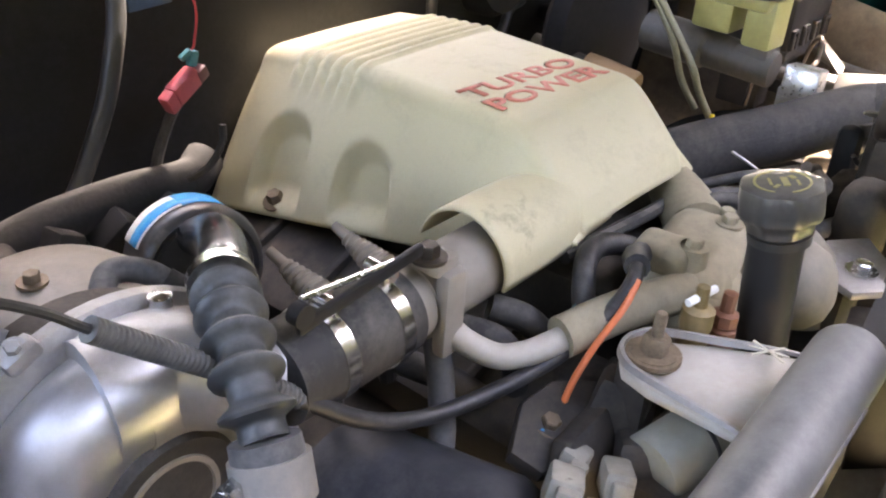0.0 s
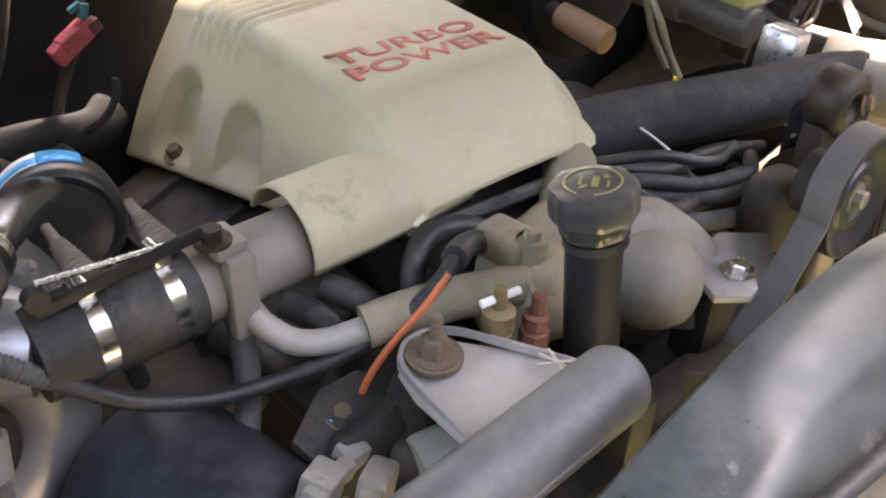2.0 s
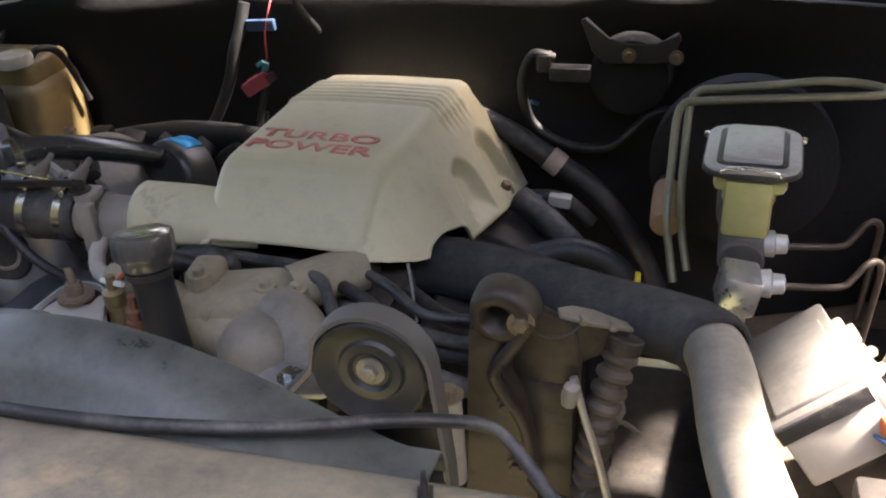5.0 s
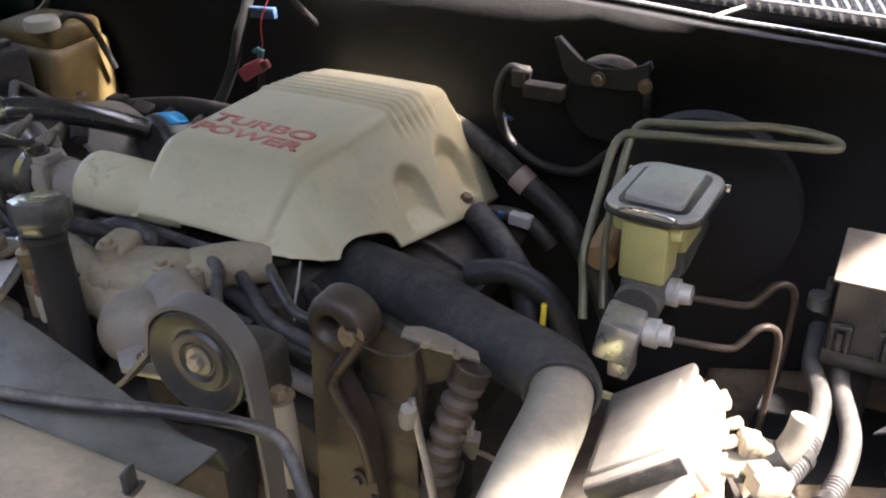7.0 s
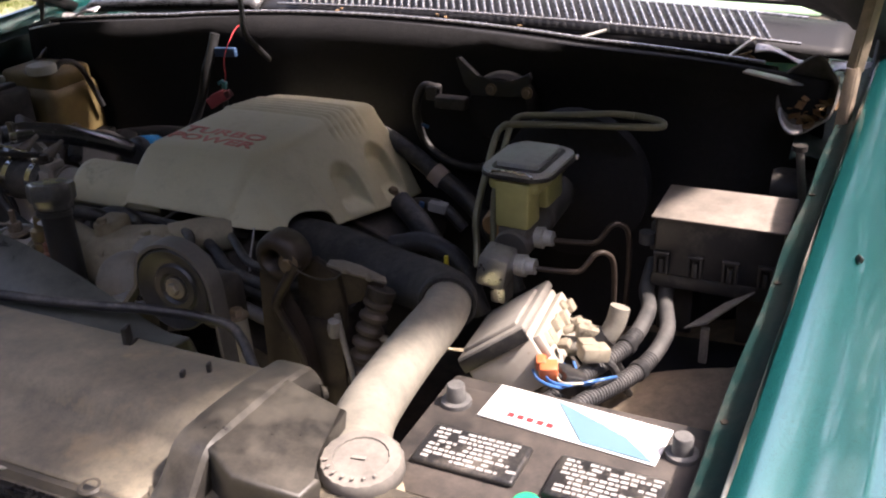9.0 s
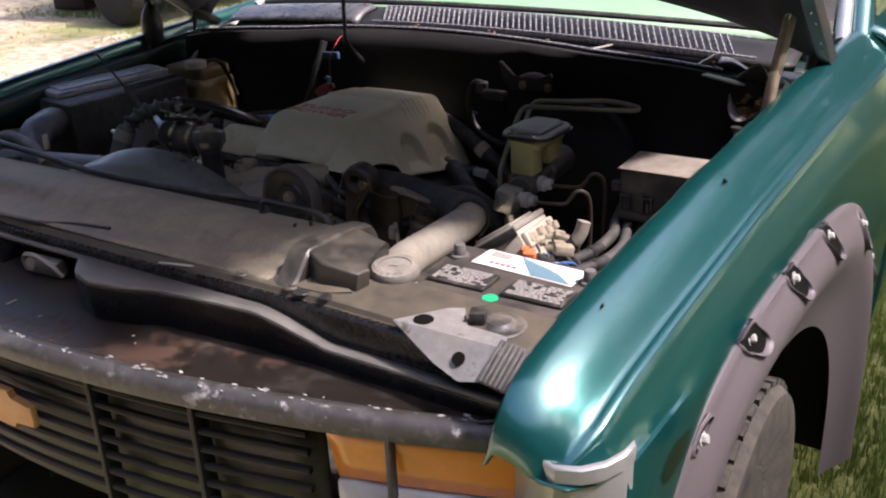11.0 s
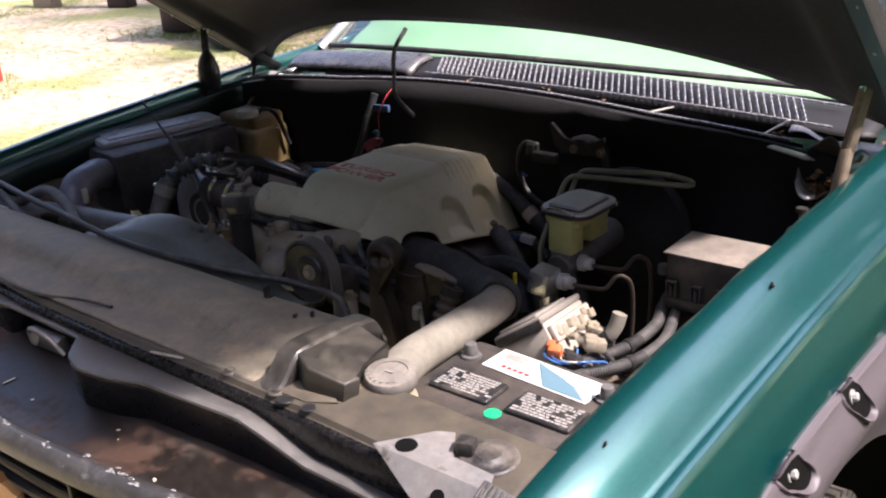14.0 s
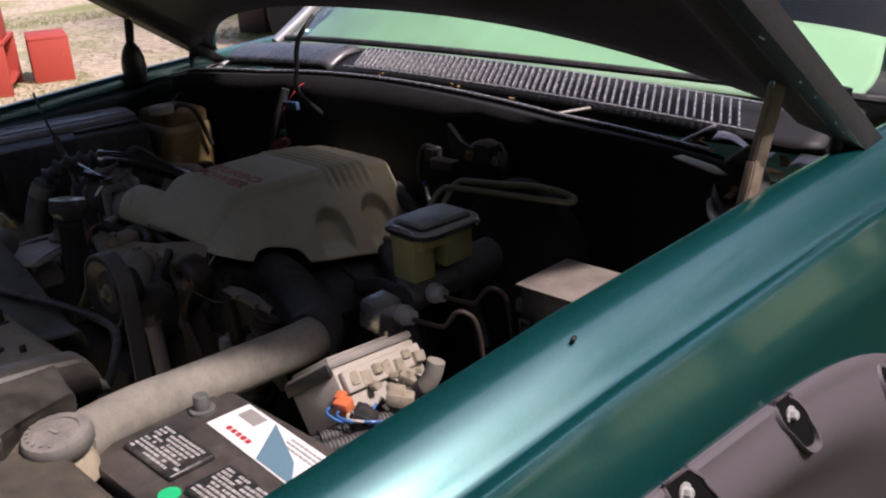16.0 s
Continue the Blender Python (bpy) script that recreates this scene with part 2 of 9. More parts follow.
YARD_TYRE = mat("black_yard_tyre", (0.012, 0.012, 0.012), 0.85, 0, 60, 0.3, dust=(0.05, 0.045, 0.04), dusty=0.1, bump=0.3, up=False)
TYRE = mat("tyre_rubber", (0.022, 0.022, 0.022), 0.8, 0, 120, 0.3, dust=(0.16, 0.14, 0.11), dusty=0.4, bump=0.3, up=False)
RIM = mat("grey_wheel_rim", (0.35, 0.35, 0.36), 0.4, 0.8, 120, 0.15, bump=0.05)
LEAFLIT = mat("dry_leaf_litter", (0.2, 0.12, 0.055), 0.85, 0, 120, 0.5, bump=0.3)
SHADE = mat("pale_green_sunshade", (0.36, 0.56, 0.38), 0.65, 0, 6, 0.16, bump=0.0)
COWL = mat("grey_black_cowl_plastic", (0.04, 0.04, 0.043), 0.27, 0, 150, 0.2, dust=(0.22, 0.22, 0.22), dusty=0.2, bump=0.06)
# Paled to put the sky's highlights on the cowl edges into the colour.
COWL_EDGE = mat("worn_highlit_cowl_edge", (0.36, 0.36, 0.37), 0.26, 0.45, 120, 0.3, bump=0.05, spots=(0.05, 0.05, 0.05), spotty=0.2, spot_scale=25)
# Body green darkened to carry the bay's shade, with dust over it.
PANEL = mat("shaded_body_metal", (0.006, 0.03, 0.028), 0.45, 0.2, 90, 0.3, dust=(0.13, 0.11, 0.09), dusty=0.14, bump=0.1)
INNER_MUD = mat("muddy_inner_fender", (0.06, 0.05, 0.04), 0.7, 0, 60, 0.3, dust=(0.35, 0.275, 0.195), dusty=0.72, bump=0.3, spots=(0.07, 0.05, 0.035), spotty=0.3, spot_scale=11)


def glass_mat():
    m = bpy.data.materials.new("green_tinted_glass")
    m.use_nodes = True
    n, l = m.node_tree.nodes, m.node_tree.links
    n.remove(n["Principled BSDF"])
    clear, gloss, mixer, fres = (n.new("ShaderNodeBsdfTransparent"), n.new("ShaderNodeBsdfGlossy"), n.new("ShaderNodeMixShader"), n.new("ShaderNodeFresnel"))
    clear.inputs[0].default_value = (0.78, 0.95, 0.82, 1)
    gloss.inputs["Roughness"].default_value = 0.01
    fres.inputs["IOR"].default_value = 1.5
    l.new(fres.outputs[0], mixer.inputs[0])
    l.new(clear.outputs[0], mixer.inputs[1])
    l.new(gloss.outputs[0], mixer.inputs[2])
    l.new(mixer.outputs[0], n["Material Output"].inputs[0])
    return m


GLASS = glass_mat()


# ---- mesh tools ----
PLACE = {}


def thing(name, base, label, category, group="", kind=""):
    e = new(name)
    e.empty_display_size = 0.05
    e.location = base
    PLACE[e] = Vector(base)
    return tagged(e, label, category, group, kind)


def part(name, bm, material, parent=None, label="", sharp=38, smooth=True, solid=0.0):
    bmesh.ops.remove_doubles(bm, verts=bm.verts, dist=1e-6)
    bmesh.ops.recalc_face_normals(bm, faces=bm.faces)
    lo = Vector([min(v.co[i] for v in bm.verts) for i in range(3)])
    hi = Vector([max(v.co[i] for v in bm.verts) for i in range(3)])
    at = Vector(((lo.x + hi.x) / 2, (lo.y + hi.y) / 2, lo.z))
    bmesh.ops.translate(bm, verts=bm.verts, vec=-at)
    me = bpy.data.meshes.new(name)
    bm.to_mesh(me)
    bm.free()
    me.materials.append(material)
    if smooth:
        for p in me.polygons:
            p.use_smooth = True
        me.set_sharp_from_angle(angle=radians(sharp))
    ob = new(name, me)
    PLACE[ob] = at
    ob.location = at
    if parent is not None:
        ob.parent = parent
        ob.location = at - PLACE[parent]
    if label:
        ob["label"] = label
    if solid:
        s = ob.modifiers.new("thickness", "SOLIDIFY")
        s.thickness, s.offset = solid, -1.0
    return ob


def box(bm, c, s, rot=(0, 0, 0), bevel=0.0, segs=2, m=None):
    mm = pose(*c, *rot) @ Matrix.Diagonal((*s, 1))
    if m is not None:
        mm = m @ mm
    v = bmesh.ops.create_cube(bm, size=1.0, matrix=mm)["verts"]
    if bevel:
        e = list({e for q in v for e in q.link_edges})
        bmesh.ops.bevel(bm, geom=e, offset=bevel, segments=segs, affect="EDGES", profile=0.5, clamp_overlap=True)
    return bm


def ring_loft(bm, rings, closed=True, caps=True):
    vs = [[bm.verts.new(p) for p in r] for r in rings]
    k = len(rings[0])
    for a, b in zip(vs, vs[1:]):
        for i in range(k if closed else k - 1):
            j = (i + 1) % k
            bm.faces.new((a[i], a[j], b[j], b[i]))
    if caps and closed:
        bm.faces.new(vs[0][::-1])
        bm.faces.new(vs[-1])
    return bm


def smooth_path(pts, n=8):
    p = [Vector(q) for q in pts]
    if len(p) < 3:
        return [p[0].lerp(p[-1], i / n) for i in range(n + 1)]
    p = [p[0] * 2 - p[1]] + p + [p[-1] * 2 - p[-2]]
    out = []
    for i in range(1, len(p) - 2):
        a, b, c, d = p[i - 1:i + 3]
        for k in range(n):
            t = k / n
            out.append(0.5 * ((2 * b) + (c - a) * t + (2 * a - 5 * b + 4 * c - d) * t * t + (3 * b - a - 3 * c + d) * t ** 3))
    out.append(p[-2])
    return out


def tube(bm, pts, r, seg=12, n=8, caps=True, wave=0.0, pitch=0.01, flat=1.0, path=True):
    """A round tube along points; r is one radius or one for each end; wave and pitch make it corrugated."""
    c = smooth_path(pts, n) if path else [Vector(q) for q in pts]
    if wave:
        length = sum((b - a).length for a, b in zip(c, c[1:]))
        step = 12 if wave > 0.0035 else 4
        want = max(8, int(length / pitch * step))
        dist, fine, target = 0.0, [c[0]], length / want
        for a, b in zip(c, c[1:]):
            d = (b - a).length
            while dist + d >= target * len(fine) and d > 0 and len(fine) <= want:
                fine.append(a.lerp(b, min(1.0, (target * len(fine) - dist) / d)))
            dist += d
        c = fine
    r0, r1 = r if isinstance(r, (tuple, list)) else (r, r)
    t0 = (c[1] - c[0]).normalized()
    nrm = t0.orthogonal().normalized() if abs(t0.z) > 0.95 else t0.cross(Vector((0, 0, 1))).normalized()
    rings = []
    for i, q in enumerate(c):
        t = (c[min(i + 1, len(c) - 1)] - c[max(i - 1, 0)]).normalized()
        nrm = (nrm - t * nrm.dot(t)).normalized()
        bi = t.cross(nrm)
        rad = r0 + (r1 - r0) * i / (len(c) - 1)
        if wave:
            rad += wave * (1, 0.8, 0.0, -0.75, -1, -1, -0.95, -1, -1, -0.75, 0.0, 0.8)[i % 12] if step == 12 else wave * (1 if i % 4 in (0, 1) else -1)
        rings.append([q + nrm * math.cos(a) * rad + bi * math.sin(a) * rad * flat for a in [2 * math.pi * k / seg for k in range(seg)]])
    return ring_loft(bm, rings, True, caps)


def frame_at(at, axis, roll=0.0):
    """A matrix whose z axis runs along axis."""
    return Matrix.Translation(at) @ Vector(axis).to_track_quat("Z", "Y").to_matrix().to_4x4() @ Matrix.Rotation(radians(roll), 4, "Z")


def lathe(bm, prof, m, seg=24, lobes=0, depth=0.0):
    """A turned shape: pairs of radius and height along the matrix's z axis."""
    rings = []
    for r, z in prof:
        ring = []
        for k in range(seg):
            a = 2 * math.pi * k / seg
            rr = r * (1 - depth * (0.5 + 0.5 * math.cos(lobes * a))) if lobes else r
            ring.append(m @ Vector((rr * math.cos(a), rr * math.sin(a), z)))
        rings.append(ring)
    return ring_loft(bm, rings, True, True)


def prism(bm, poly, h, m, bevel=0.0, segs=2):
    """A plate: outline in the matrix's xy plane, h thick."""
    a = [bm.verts.new(m @ Vector((x, y, 0))) for x, y in poly]
    b = [bm.verts.new(m @ Vector((x, y, h))) for x, y in poly]
    k = len(poly)
    f = [bm.faces.new(a[::-1]), bm.faces.new(b)]
    for i in range(k):
        f.append(bm.faces.new((a[i], a[(i + 1) % k], b[(i + 1) % k], b[i])))
    if bevel:
        e = list({e for q in f[:2] for e in q.edges})
        bmesh.ops.bevel(bm, geom=e, offset=bevel, segments=segs, affect="EDGES", profile=0.5, clamp_overlap=True)
    return bm


def sheet(bm, f, nu, nv):
    """A surface from f(u, v), both from 0 to 1."""
    g = [[bm.verts.new(f(i / nu, j / nv)) for j in range(nv + 1)] for i in range(nu + 1)]
    for i in range(nu):
        for j in range(nv):
            bm.faces.new((g[i][j], g[i + 1][j], g[i + 1][j + 1], g[i][j + 1]))
    return bm


def rounded(w, d, r):
    """Outline of a rounded rectangle."""
    out = []
    for cx, cy, a0 in ((w / 2 - r, d / 2 - r, 0), (-w / 2 + r, d / 2 - r, 90), (-w / 2 + r, -d / 2 + r, 180), (w / 2 - r, -d / 2 + r, 270)):
        out += [(cx + r * math.cos(radians(a0 + 15 * k)), cy + r * math.sin(radians(a0 + 15 * k))) for k in range(7)]
    return out


def hexbolt(bm, at, axis=(0, 0, 1), r=0.007, h=0.006, washer=True, shaft=0.0):
    m = frame_at(at, axis)
    if washer:
        lathe(bm, [(r * 0.4, 0), (r * 1.7, 0), (r * 1.7, h * 0.25), (r * 0.4, h * 0.25)], m, 16)
    lathe(bm, [(r * 0.3, h * 0.2), (r, h * 0.2), (r, h * 1.0), (r * 0.85, h * 1.15), (r * 0.3, h * 1.15)], m, 6)
    if shaft:
        lathe(bm, [(r * 0.45, h), (r * 0.45, h + shaft), (r * 0.35, h + shaft + 0.002)], m, 10)
    return bm


def B():
    return bmesh.new()


def lerp(a, b, t):
    return a + (b - a) * t


def table(x, pts):
    """Straight-line look-up in pairs of x and value."""
    if x <= pts[0][0]:
        return pts[0][1]
    for (a, u), (b, v) in zip(pts, pts[1:]):
        if x <= b:
            return lerp(u, v, (x - a) / (b - a))
    return pts[-1][1]


def lettering(body, width, height, m, extrude, bold):
    """Raised letters, fitted into width and height in the matrix's xy plane from its origin."""
    cu = bpy.data.curves.new("letters", "FONT")
    cu.body, cu.extrude, cu.offset, cu.resolution_u = body, 0.0, bold, 3
    ob = bpy.data.objects.new("letters", cu)
    scene.collection.objects.link(ob)
    bpy.context.view_layer.update()
    me = bpy.data.meshes.new_from_object(ob.evaluated_get(bpy.context.evaluated_depsgraph_get()))
    bpy.data.objects.remove(ob)
    bm = B()
    bm.from_mesh(me)
    xs, ys = [v.co.x for v in bm.verts], [v.co.y for v in bm.verts]
    sx, sy = width / (max(xs) - min(xs)), height / (max(ys) - min(ys))
    x0, y0 = min(xs), min(ys)
    for v in bm.verts:
        v.co = Vector(((v.co.x - x0) * sx, (v.co.y - y0) * sy, 0))
    r = bmesh.ops.extrude_face_region(bm, geom=bm.faces[:])
    bmesh.ops.translate(bm, verts=[g for g in r["geom"] if isinstance(g, bmesh.types.BMVert)], vec=(0, 0, extrude))
    bmesh.ops.transform(bm, matrix=m, verts=bm.verts)
    return bm


# ---- the truck's body ----
GROUND = -0.11
truck = thing("pickup_truck", (0, 0.6, GROUND), "green pickup truck with its hood propped open", "truck")


def crown(y):
    return 0.900 + 0.05 * y, table(y, [(-0.365, 0.985), (-0.359, 1.012), (-0.344, 1.036), (-0.318, 1.057), (-0.275, 1.074), (-0.21, 1.088), (-0.1, 1.102), (0.27, 1.139), (0.8, 1.172), (1.3, 1.192)])


ARCH_Y, ARCH_Z = 0.38, 0.27


def low_edge(y):
    d = abs(y - ARCH_Y) / 0.675
    return 0.36 if d >= 1 else max(0.36, ARCH_Z + 0.645 * (1 - d ** 2.6) ** 0.385)


SECTION = [(-0.052, -0.115), (-0.051, -0.05), (-0.049, -0.02), (-0.046, -0.008), (-0.041, -0.001), (-0.034, 0.0005), (-0.026, -0.0002), (-0.016, -0.003), (-0.006, -0.0072), (0.005, -0.013), (0.016, -0.0205), (0.027, -0.0295),
           (0.037, -0.0385), (0.045, -0.0455), (0.0495, -0.0485), (0.054, -0.0495), (0.060, -0.0497), (0.0645, -0.0515), (0.068, -0.056), (0.0715, -0.066), (0.077, -0.082), (0.085, -0.102), (0.092, -0.125), (0.097, -0.15)]


def fender(side):
    bm = B()
    ys = [-0.365, -0.362, -0.357, -0.350, -0.340, -0.327, -0.311, -0.300, -0.294] + [lerp(-0.275, 1.285, i / 46) for i in range(47)]
    rows = []
    for y in ys:
        cx, cz = crown(y)
        tuck = 0.0 if y > -0.27 else 0.045 * ((-0.27 - y) / 0.095) ** 2.2
        row = []
        for dx, dz in SECTION:
            d = dx if dx < 0 else dx - tuck * dx / 0.097
            row.append(Vector((side * (cx + d), y, max(cz + dz, 0.97))))
        top, low = row[-1], low_edge(y) if y > -0.296 else 1.0
        low = min(low, top.z - 0.002)
        for k in range(1, 9):
            t = k / 8
            z = lerp(top.z, low, t)
            bulge = 0.012 * math.sin(math.pi * min(1.0, (1.0 - z) / 0.5)) if z < 1.0 else 0.004 * t
            row.append(Vector((side * (abs(top.x) + bulge), y, z)))
        rows.append(row)
    ring_loft(bm, rows, False, False)
    f = part("fender", bm, GREEN, truck, "glossy metallic green front fender with a few dents", 30, solid=0.004)
    # black nicks on the crown
    if side > 0:
        for y, dx, s in ((0.263, 0.004, 0.010), (-0.154, -0.006, 0.006)):
            cx, cz = crown(y)
            b = B()
            # Small raised black block drawn for the nick.
            box(b, (cx + dx, y, cz - 0.0065 - 0.5 * dx), (s * 0.5, s, 0.006), (0, 28, 25), 0.0012)
            part("rubber_stop", b, CLEAN_BLACK, f, "small black nick on the fender crown")
    # the folded gutter along the inner edge, with its bolts
    b = B()
    pts = [Vector((side * (crown(y)[0] - 0.058 - 0.0015 * math.sin(y * 23)), y, crown(y)[1] - 0.042 - 0.0015 * math.sin(y * 31))) for y in [lerp(-0.25, 1.1, i / 40) for i in range(41)]]
    rows = [[p + Vector((side * 0.012, 0, 0.012)), p + Vector((-side * 0.004, 0, 0.002)), p + Vector((-side * 0.018, 0, 0.0)), p + Vector((-side * 0.021, 0, -0.012)), p + Vector((-side * 0.017, 0, -0.06))] for p in pts]
    ring_loft(b, rows, False, False)
    g = part("inner_flange", b, PANEL, f, "dirty inner flange in green darkened for shade", 30, solid=0.003)
    for i, y in enumerate((-0.2, 0.02, 0.25, 0.47, 0.7)):
        cx, cz = crown(y)
        b = B()
        hexbolt(b, (side * (cx - 0.069), y, cz - 0.047), (0, 0, 1), 0.0045, 0.005)
        part("flange_bolt", b, RUST, f)
    return f


def outer_curve(a):
    c, s = math.cos(a), math.sin(a)
    k = (abs(c / 0.725) ** 3 + abs(s / 0.712) ** 3) ** (-1 / 3)
    return ARCH_Y + c * k, ARCH_Z + s * k


def inner_curve(a):
    c, s = math.cos(a), math.sin(a)
    k = (abs(c / 0.50) ** 2.3 + abs(s / 0.50) ** 2.3) ** (-1 / 2.3)
    return ARCH_Y + c * k, ARCH_Z + s * k


FLARE_OUT = [(0.0, -0.004), (0.008, 0.006), (0.03, 0.0105), (0.07, 0.0125), (0.12, 0.018), (0.2, 0.0275), (0.27, 0.0335), (0.33, 0.0358), (0.40, 0.0345), (0.48, 0.029), (0.58, 0.019), (0.7, 0.006), (0.85, -0.006), (1.0, -0.016)]


# Near-black colour that stands in for the shade inside recesses and holes.
RECESS_SHADE = mat("black_recess_shade", (0.004, 0.004, 0.004), 0.7, 0, 200, 0.2, bump=0.0, spec=0.1)
FLARE_AT = [(1.0, -0.169, 0.952), (1.011, 0.095, 0.96), (1.025, 0.31, 0.968), (1.036, 0.53, 0.962), (1.045, 0.80, 0.89), (1.045, 1.02, 0.73)]


def flare(side):
    bm = B()
    rows = []
    n = 60
    for i in range(n + 1):
        a = lerp(math.radians(192), math.radians(-8), i / n)
        yo, zo = outer_curve(a)
        c, s = math.cos(a), math.sin(a)
        yi, zi = inner_curve(a)
        xb = crown(min(1.25, max(-0.3, yo)))[0] + 0.098
        prof = FLARE_OUT
        rows.append([Vector((side * (xb + d), lerp(yo, yi, t), lerp(zo, zi, t))) for t, d in prof])
    ring_loft(bm, rows, False, False)
    fl = part("fender_flare", bm, FLARE, truck, "matte purple-grey plastic fender flare with bolt pockets", 30)
    for x, y, z in FLARE_AT:
        da = math.atan2(z - ARCH_Z, y - ARCH_Y)
        tang = Vector((0, math.sin(da), -math.cos(da)))
        rad_ = Vector((0, math.cos(da), math.sin(da)))

        def on_flare(p, q, h):
            s = Vector((0, y, z)) + tang * (p - 0.5 * q) + rad_ * q
            a = math.atan2(s.z - ARCH_Z, s.y - ARCH_Y)
            (yo, zo), (yi, zi) = outer_curve(a), inner_curve(a)
            t = math.hypot(s.y - yo, s.z - zo) / math.hypot(yi - yo, zi - zo)
            return Vector((side * (crown(min(1.25, max(-0.3, yo)))[0] + 0.098 + table(t, FLARE_OUT) + h), s.y, s.z))

        def oval(k, lo_, hi_):
            out = []
            for n_ in range(28):
                t = 2 * math.pi * n_ / 28
                c, s = math.cos(t), math.sin(t)
                wide = 0.034 if s > 0 else 0.029
                p, q = k * 0.8 * wide * math.copysign(abs(c) ** 0.75, c), -0.012 + k * 0.8 * 0.038 * math.copysign(abs(s) ** 0.85, s)
                out.append(on_flare(p, q, lerp(hi_, lo_, (s + 1) / 2)))
            return out

        b = B()
        ring_loft(b, [oval(1.22, -0.001, -0.001), oval(1.12, 0.001, 0.009), oval(1.07, 0.0015, 0.0115), oval(1.0, 0.0015, 0.010), oval(0.96, 0.0, 0.002)], True, False)
        part("pocket_rim", b, FLARE, fl)
        # Flat black disc on the flare paints the shade inside the pocket.
        b = B()
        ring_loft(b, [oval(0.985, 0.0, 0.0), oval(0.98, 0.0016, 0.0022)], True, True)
        part("pocket", b, RECESS_SHADE, fl, "flat black disc for the shade in the bolt pocket")
        b = B()
        hexbolt(b, on_flare(-0.004, -0.002, 0.002), (side, 0, 0.25), 0.0065, 0.008)
        part("bolt", b, PALE_ZINC, fl, "pale zinc hex bolt")
    return fl


for side in (1, -1):
    fender(side)
    flare(side)


def wheel(side):
    at = Vector((side * 0.87, ARCH_Y + 0.02, 0.275))
    m = frame_at(at, (side, 0, 0))
    b = B()
    lathe(b, [(0.2, -0.1), (0.3, -0.13), (0.36, -0.125), (0.378, -0.1), (0.384, -0.03), (0.384, 0.03), (0.378, 0.1), (0.36, 0.125), (0.3, 0.13), (0.2, 0.1)], m, 64)
    w = part("wheel", b, TYRE, truck, "worn all-terrain tyre on a grey rim")
    b = B()
    for i in range(44):
        for k, off in ((-0.085, 0), (-0.03, 0.5), (0.03, 0), (0.085, 0.5)):
            a = 2 * math.pi * (i + off) / 44
            q = m @ Matrix.Rotation(a, 4, "Z")
            box(b, (0.384 - abs(k) * 0.06, 0, k), (0.014, 0.036, 0.044), (0, 0, 0), 0.0, m=q)
    part("tread", b, TYRE, w, "chunky tread blocks", smooth=False)
    b = B()
    lathe(b, [(0.03, 0.05), (0.12, 0.06), (0.17, 0.03), (0.2, 0.1), (0.215, 0.104), (0.215, 0.09), (0.03, 0.0)], m, 40)
    part("rim", b, RIM, w)
    return w


wheel(1), wheel(-1)
for side in (1, -1):
    b = B()
    rows = []
    for i in range(33):
        a = lerp(math.radians(186), math.radians(-6), i / 32)
        yo, zo = ARCH_Y + 0.60 * math.cos(a), ARCH_Z + 0.555 * math.sin(a)
        rows.append([Vector((side * (crown(yo)[0] + 0.086), yo, zo)), Vector((side * 0.85, yo, zo + 0.004)), Vector((side * 0.60, lerp(ARCH_Y, yo, 0.97), zo)), Vector((side * 0.585, lerp(ARCH_Y, yo, 0.5), lerp(ARCH_Z, zo, 0.5))), Vector((side * 0.585, ARCH_Y, ARCH_Z))])
    ring_loft(b, rows, False, False)
    # Added black sheet stands in for the shade under the truck.
    shield = B()
    sheet(shield, lambda u, v: Vector((side * (0.588 + 0.012 * math.sin(9 * u)), lerp(-0.22, 0.98, u), lerp(0.30, -0.06, v))), 12, 4)
    part("splash_shield", shield, INSUL, truck, "black sheet added behind the wheel for the shade under the truck", 40, solid=0.006)
    part("wheel_well_liner", b, INSUL, truck, "black wheel well liner behind the arch", 40, solid=0.004)

# header panel across the nose, its chipped front edge, grille and lamps


def nose_y(x):
    return -0.443 + 0.15 * (x / 0.85) ** 2


b = B()
sheet(b, lambda u, v: Vector((lerp(-0.862, 0.862, u), lerp(-0.255, nose_y(lerp(-0.862, 0.862, u)), v),
                              0.992 - 0.012 * v - 0.008 * math.sin(math.pi * v) + (0.02 * max(0.0, abs(u - 0.5) * 2 - 0.9) / 0.1))), 60, 8)
part("header_panel", b, HEADER, truck, "rust-stained dark header panel littered with chips", solid=0.004)
b = B()
pts = [(x, nose_y(x) - 0.002, 0.978) for x in [lerp(-0.862, 0.862, i / 40) for i in range(41)]]
rows = [[Vector((x, y + 0.012, z + 0.004)), Vector((x, y, z + 0.003)), Vector((x, y - 0.01, z - 0.004)), Vector((x, y - 0.014, z - 0.014)), Vector((x, y - 0.012, z - 0.03)), Vector((x, y + 0.01, z - 0.034))] for x, y, z in pts]
ring_loft(b, rows, False, False)
part("front_edge", b, CHIPPED, truck, "chipped and scuffed front edge", solid=0.004)
grille = B()
sheet(grille, lambda u, v: Vector((lerp(-0.56, 0.56, u), nose_y(lerp(-0.56, 0.56, u)) + 0.05, lerp(0.95, 0.68, v))), 20, 2)
grille = part("grille", grille, CLEAN_BLACK, truck, "black plastic grille behind the chipped edge", solid=0.006)
for z in (0.915, 0.885, 0.855, 0.825, 0.795, 0.765, 0.735):
    b = B()
    tube(b, [(x, nose_y(x) + 0.022, z) for x in (-0.555, -0.3, 0, 0.3, 0.555)], 0.006, 8, 6)
    part("grille_bar", b, TUBE_BLACK, grille)
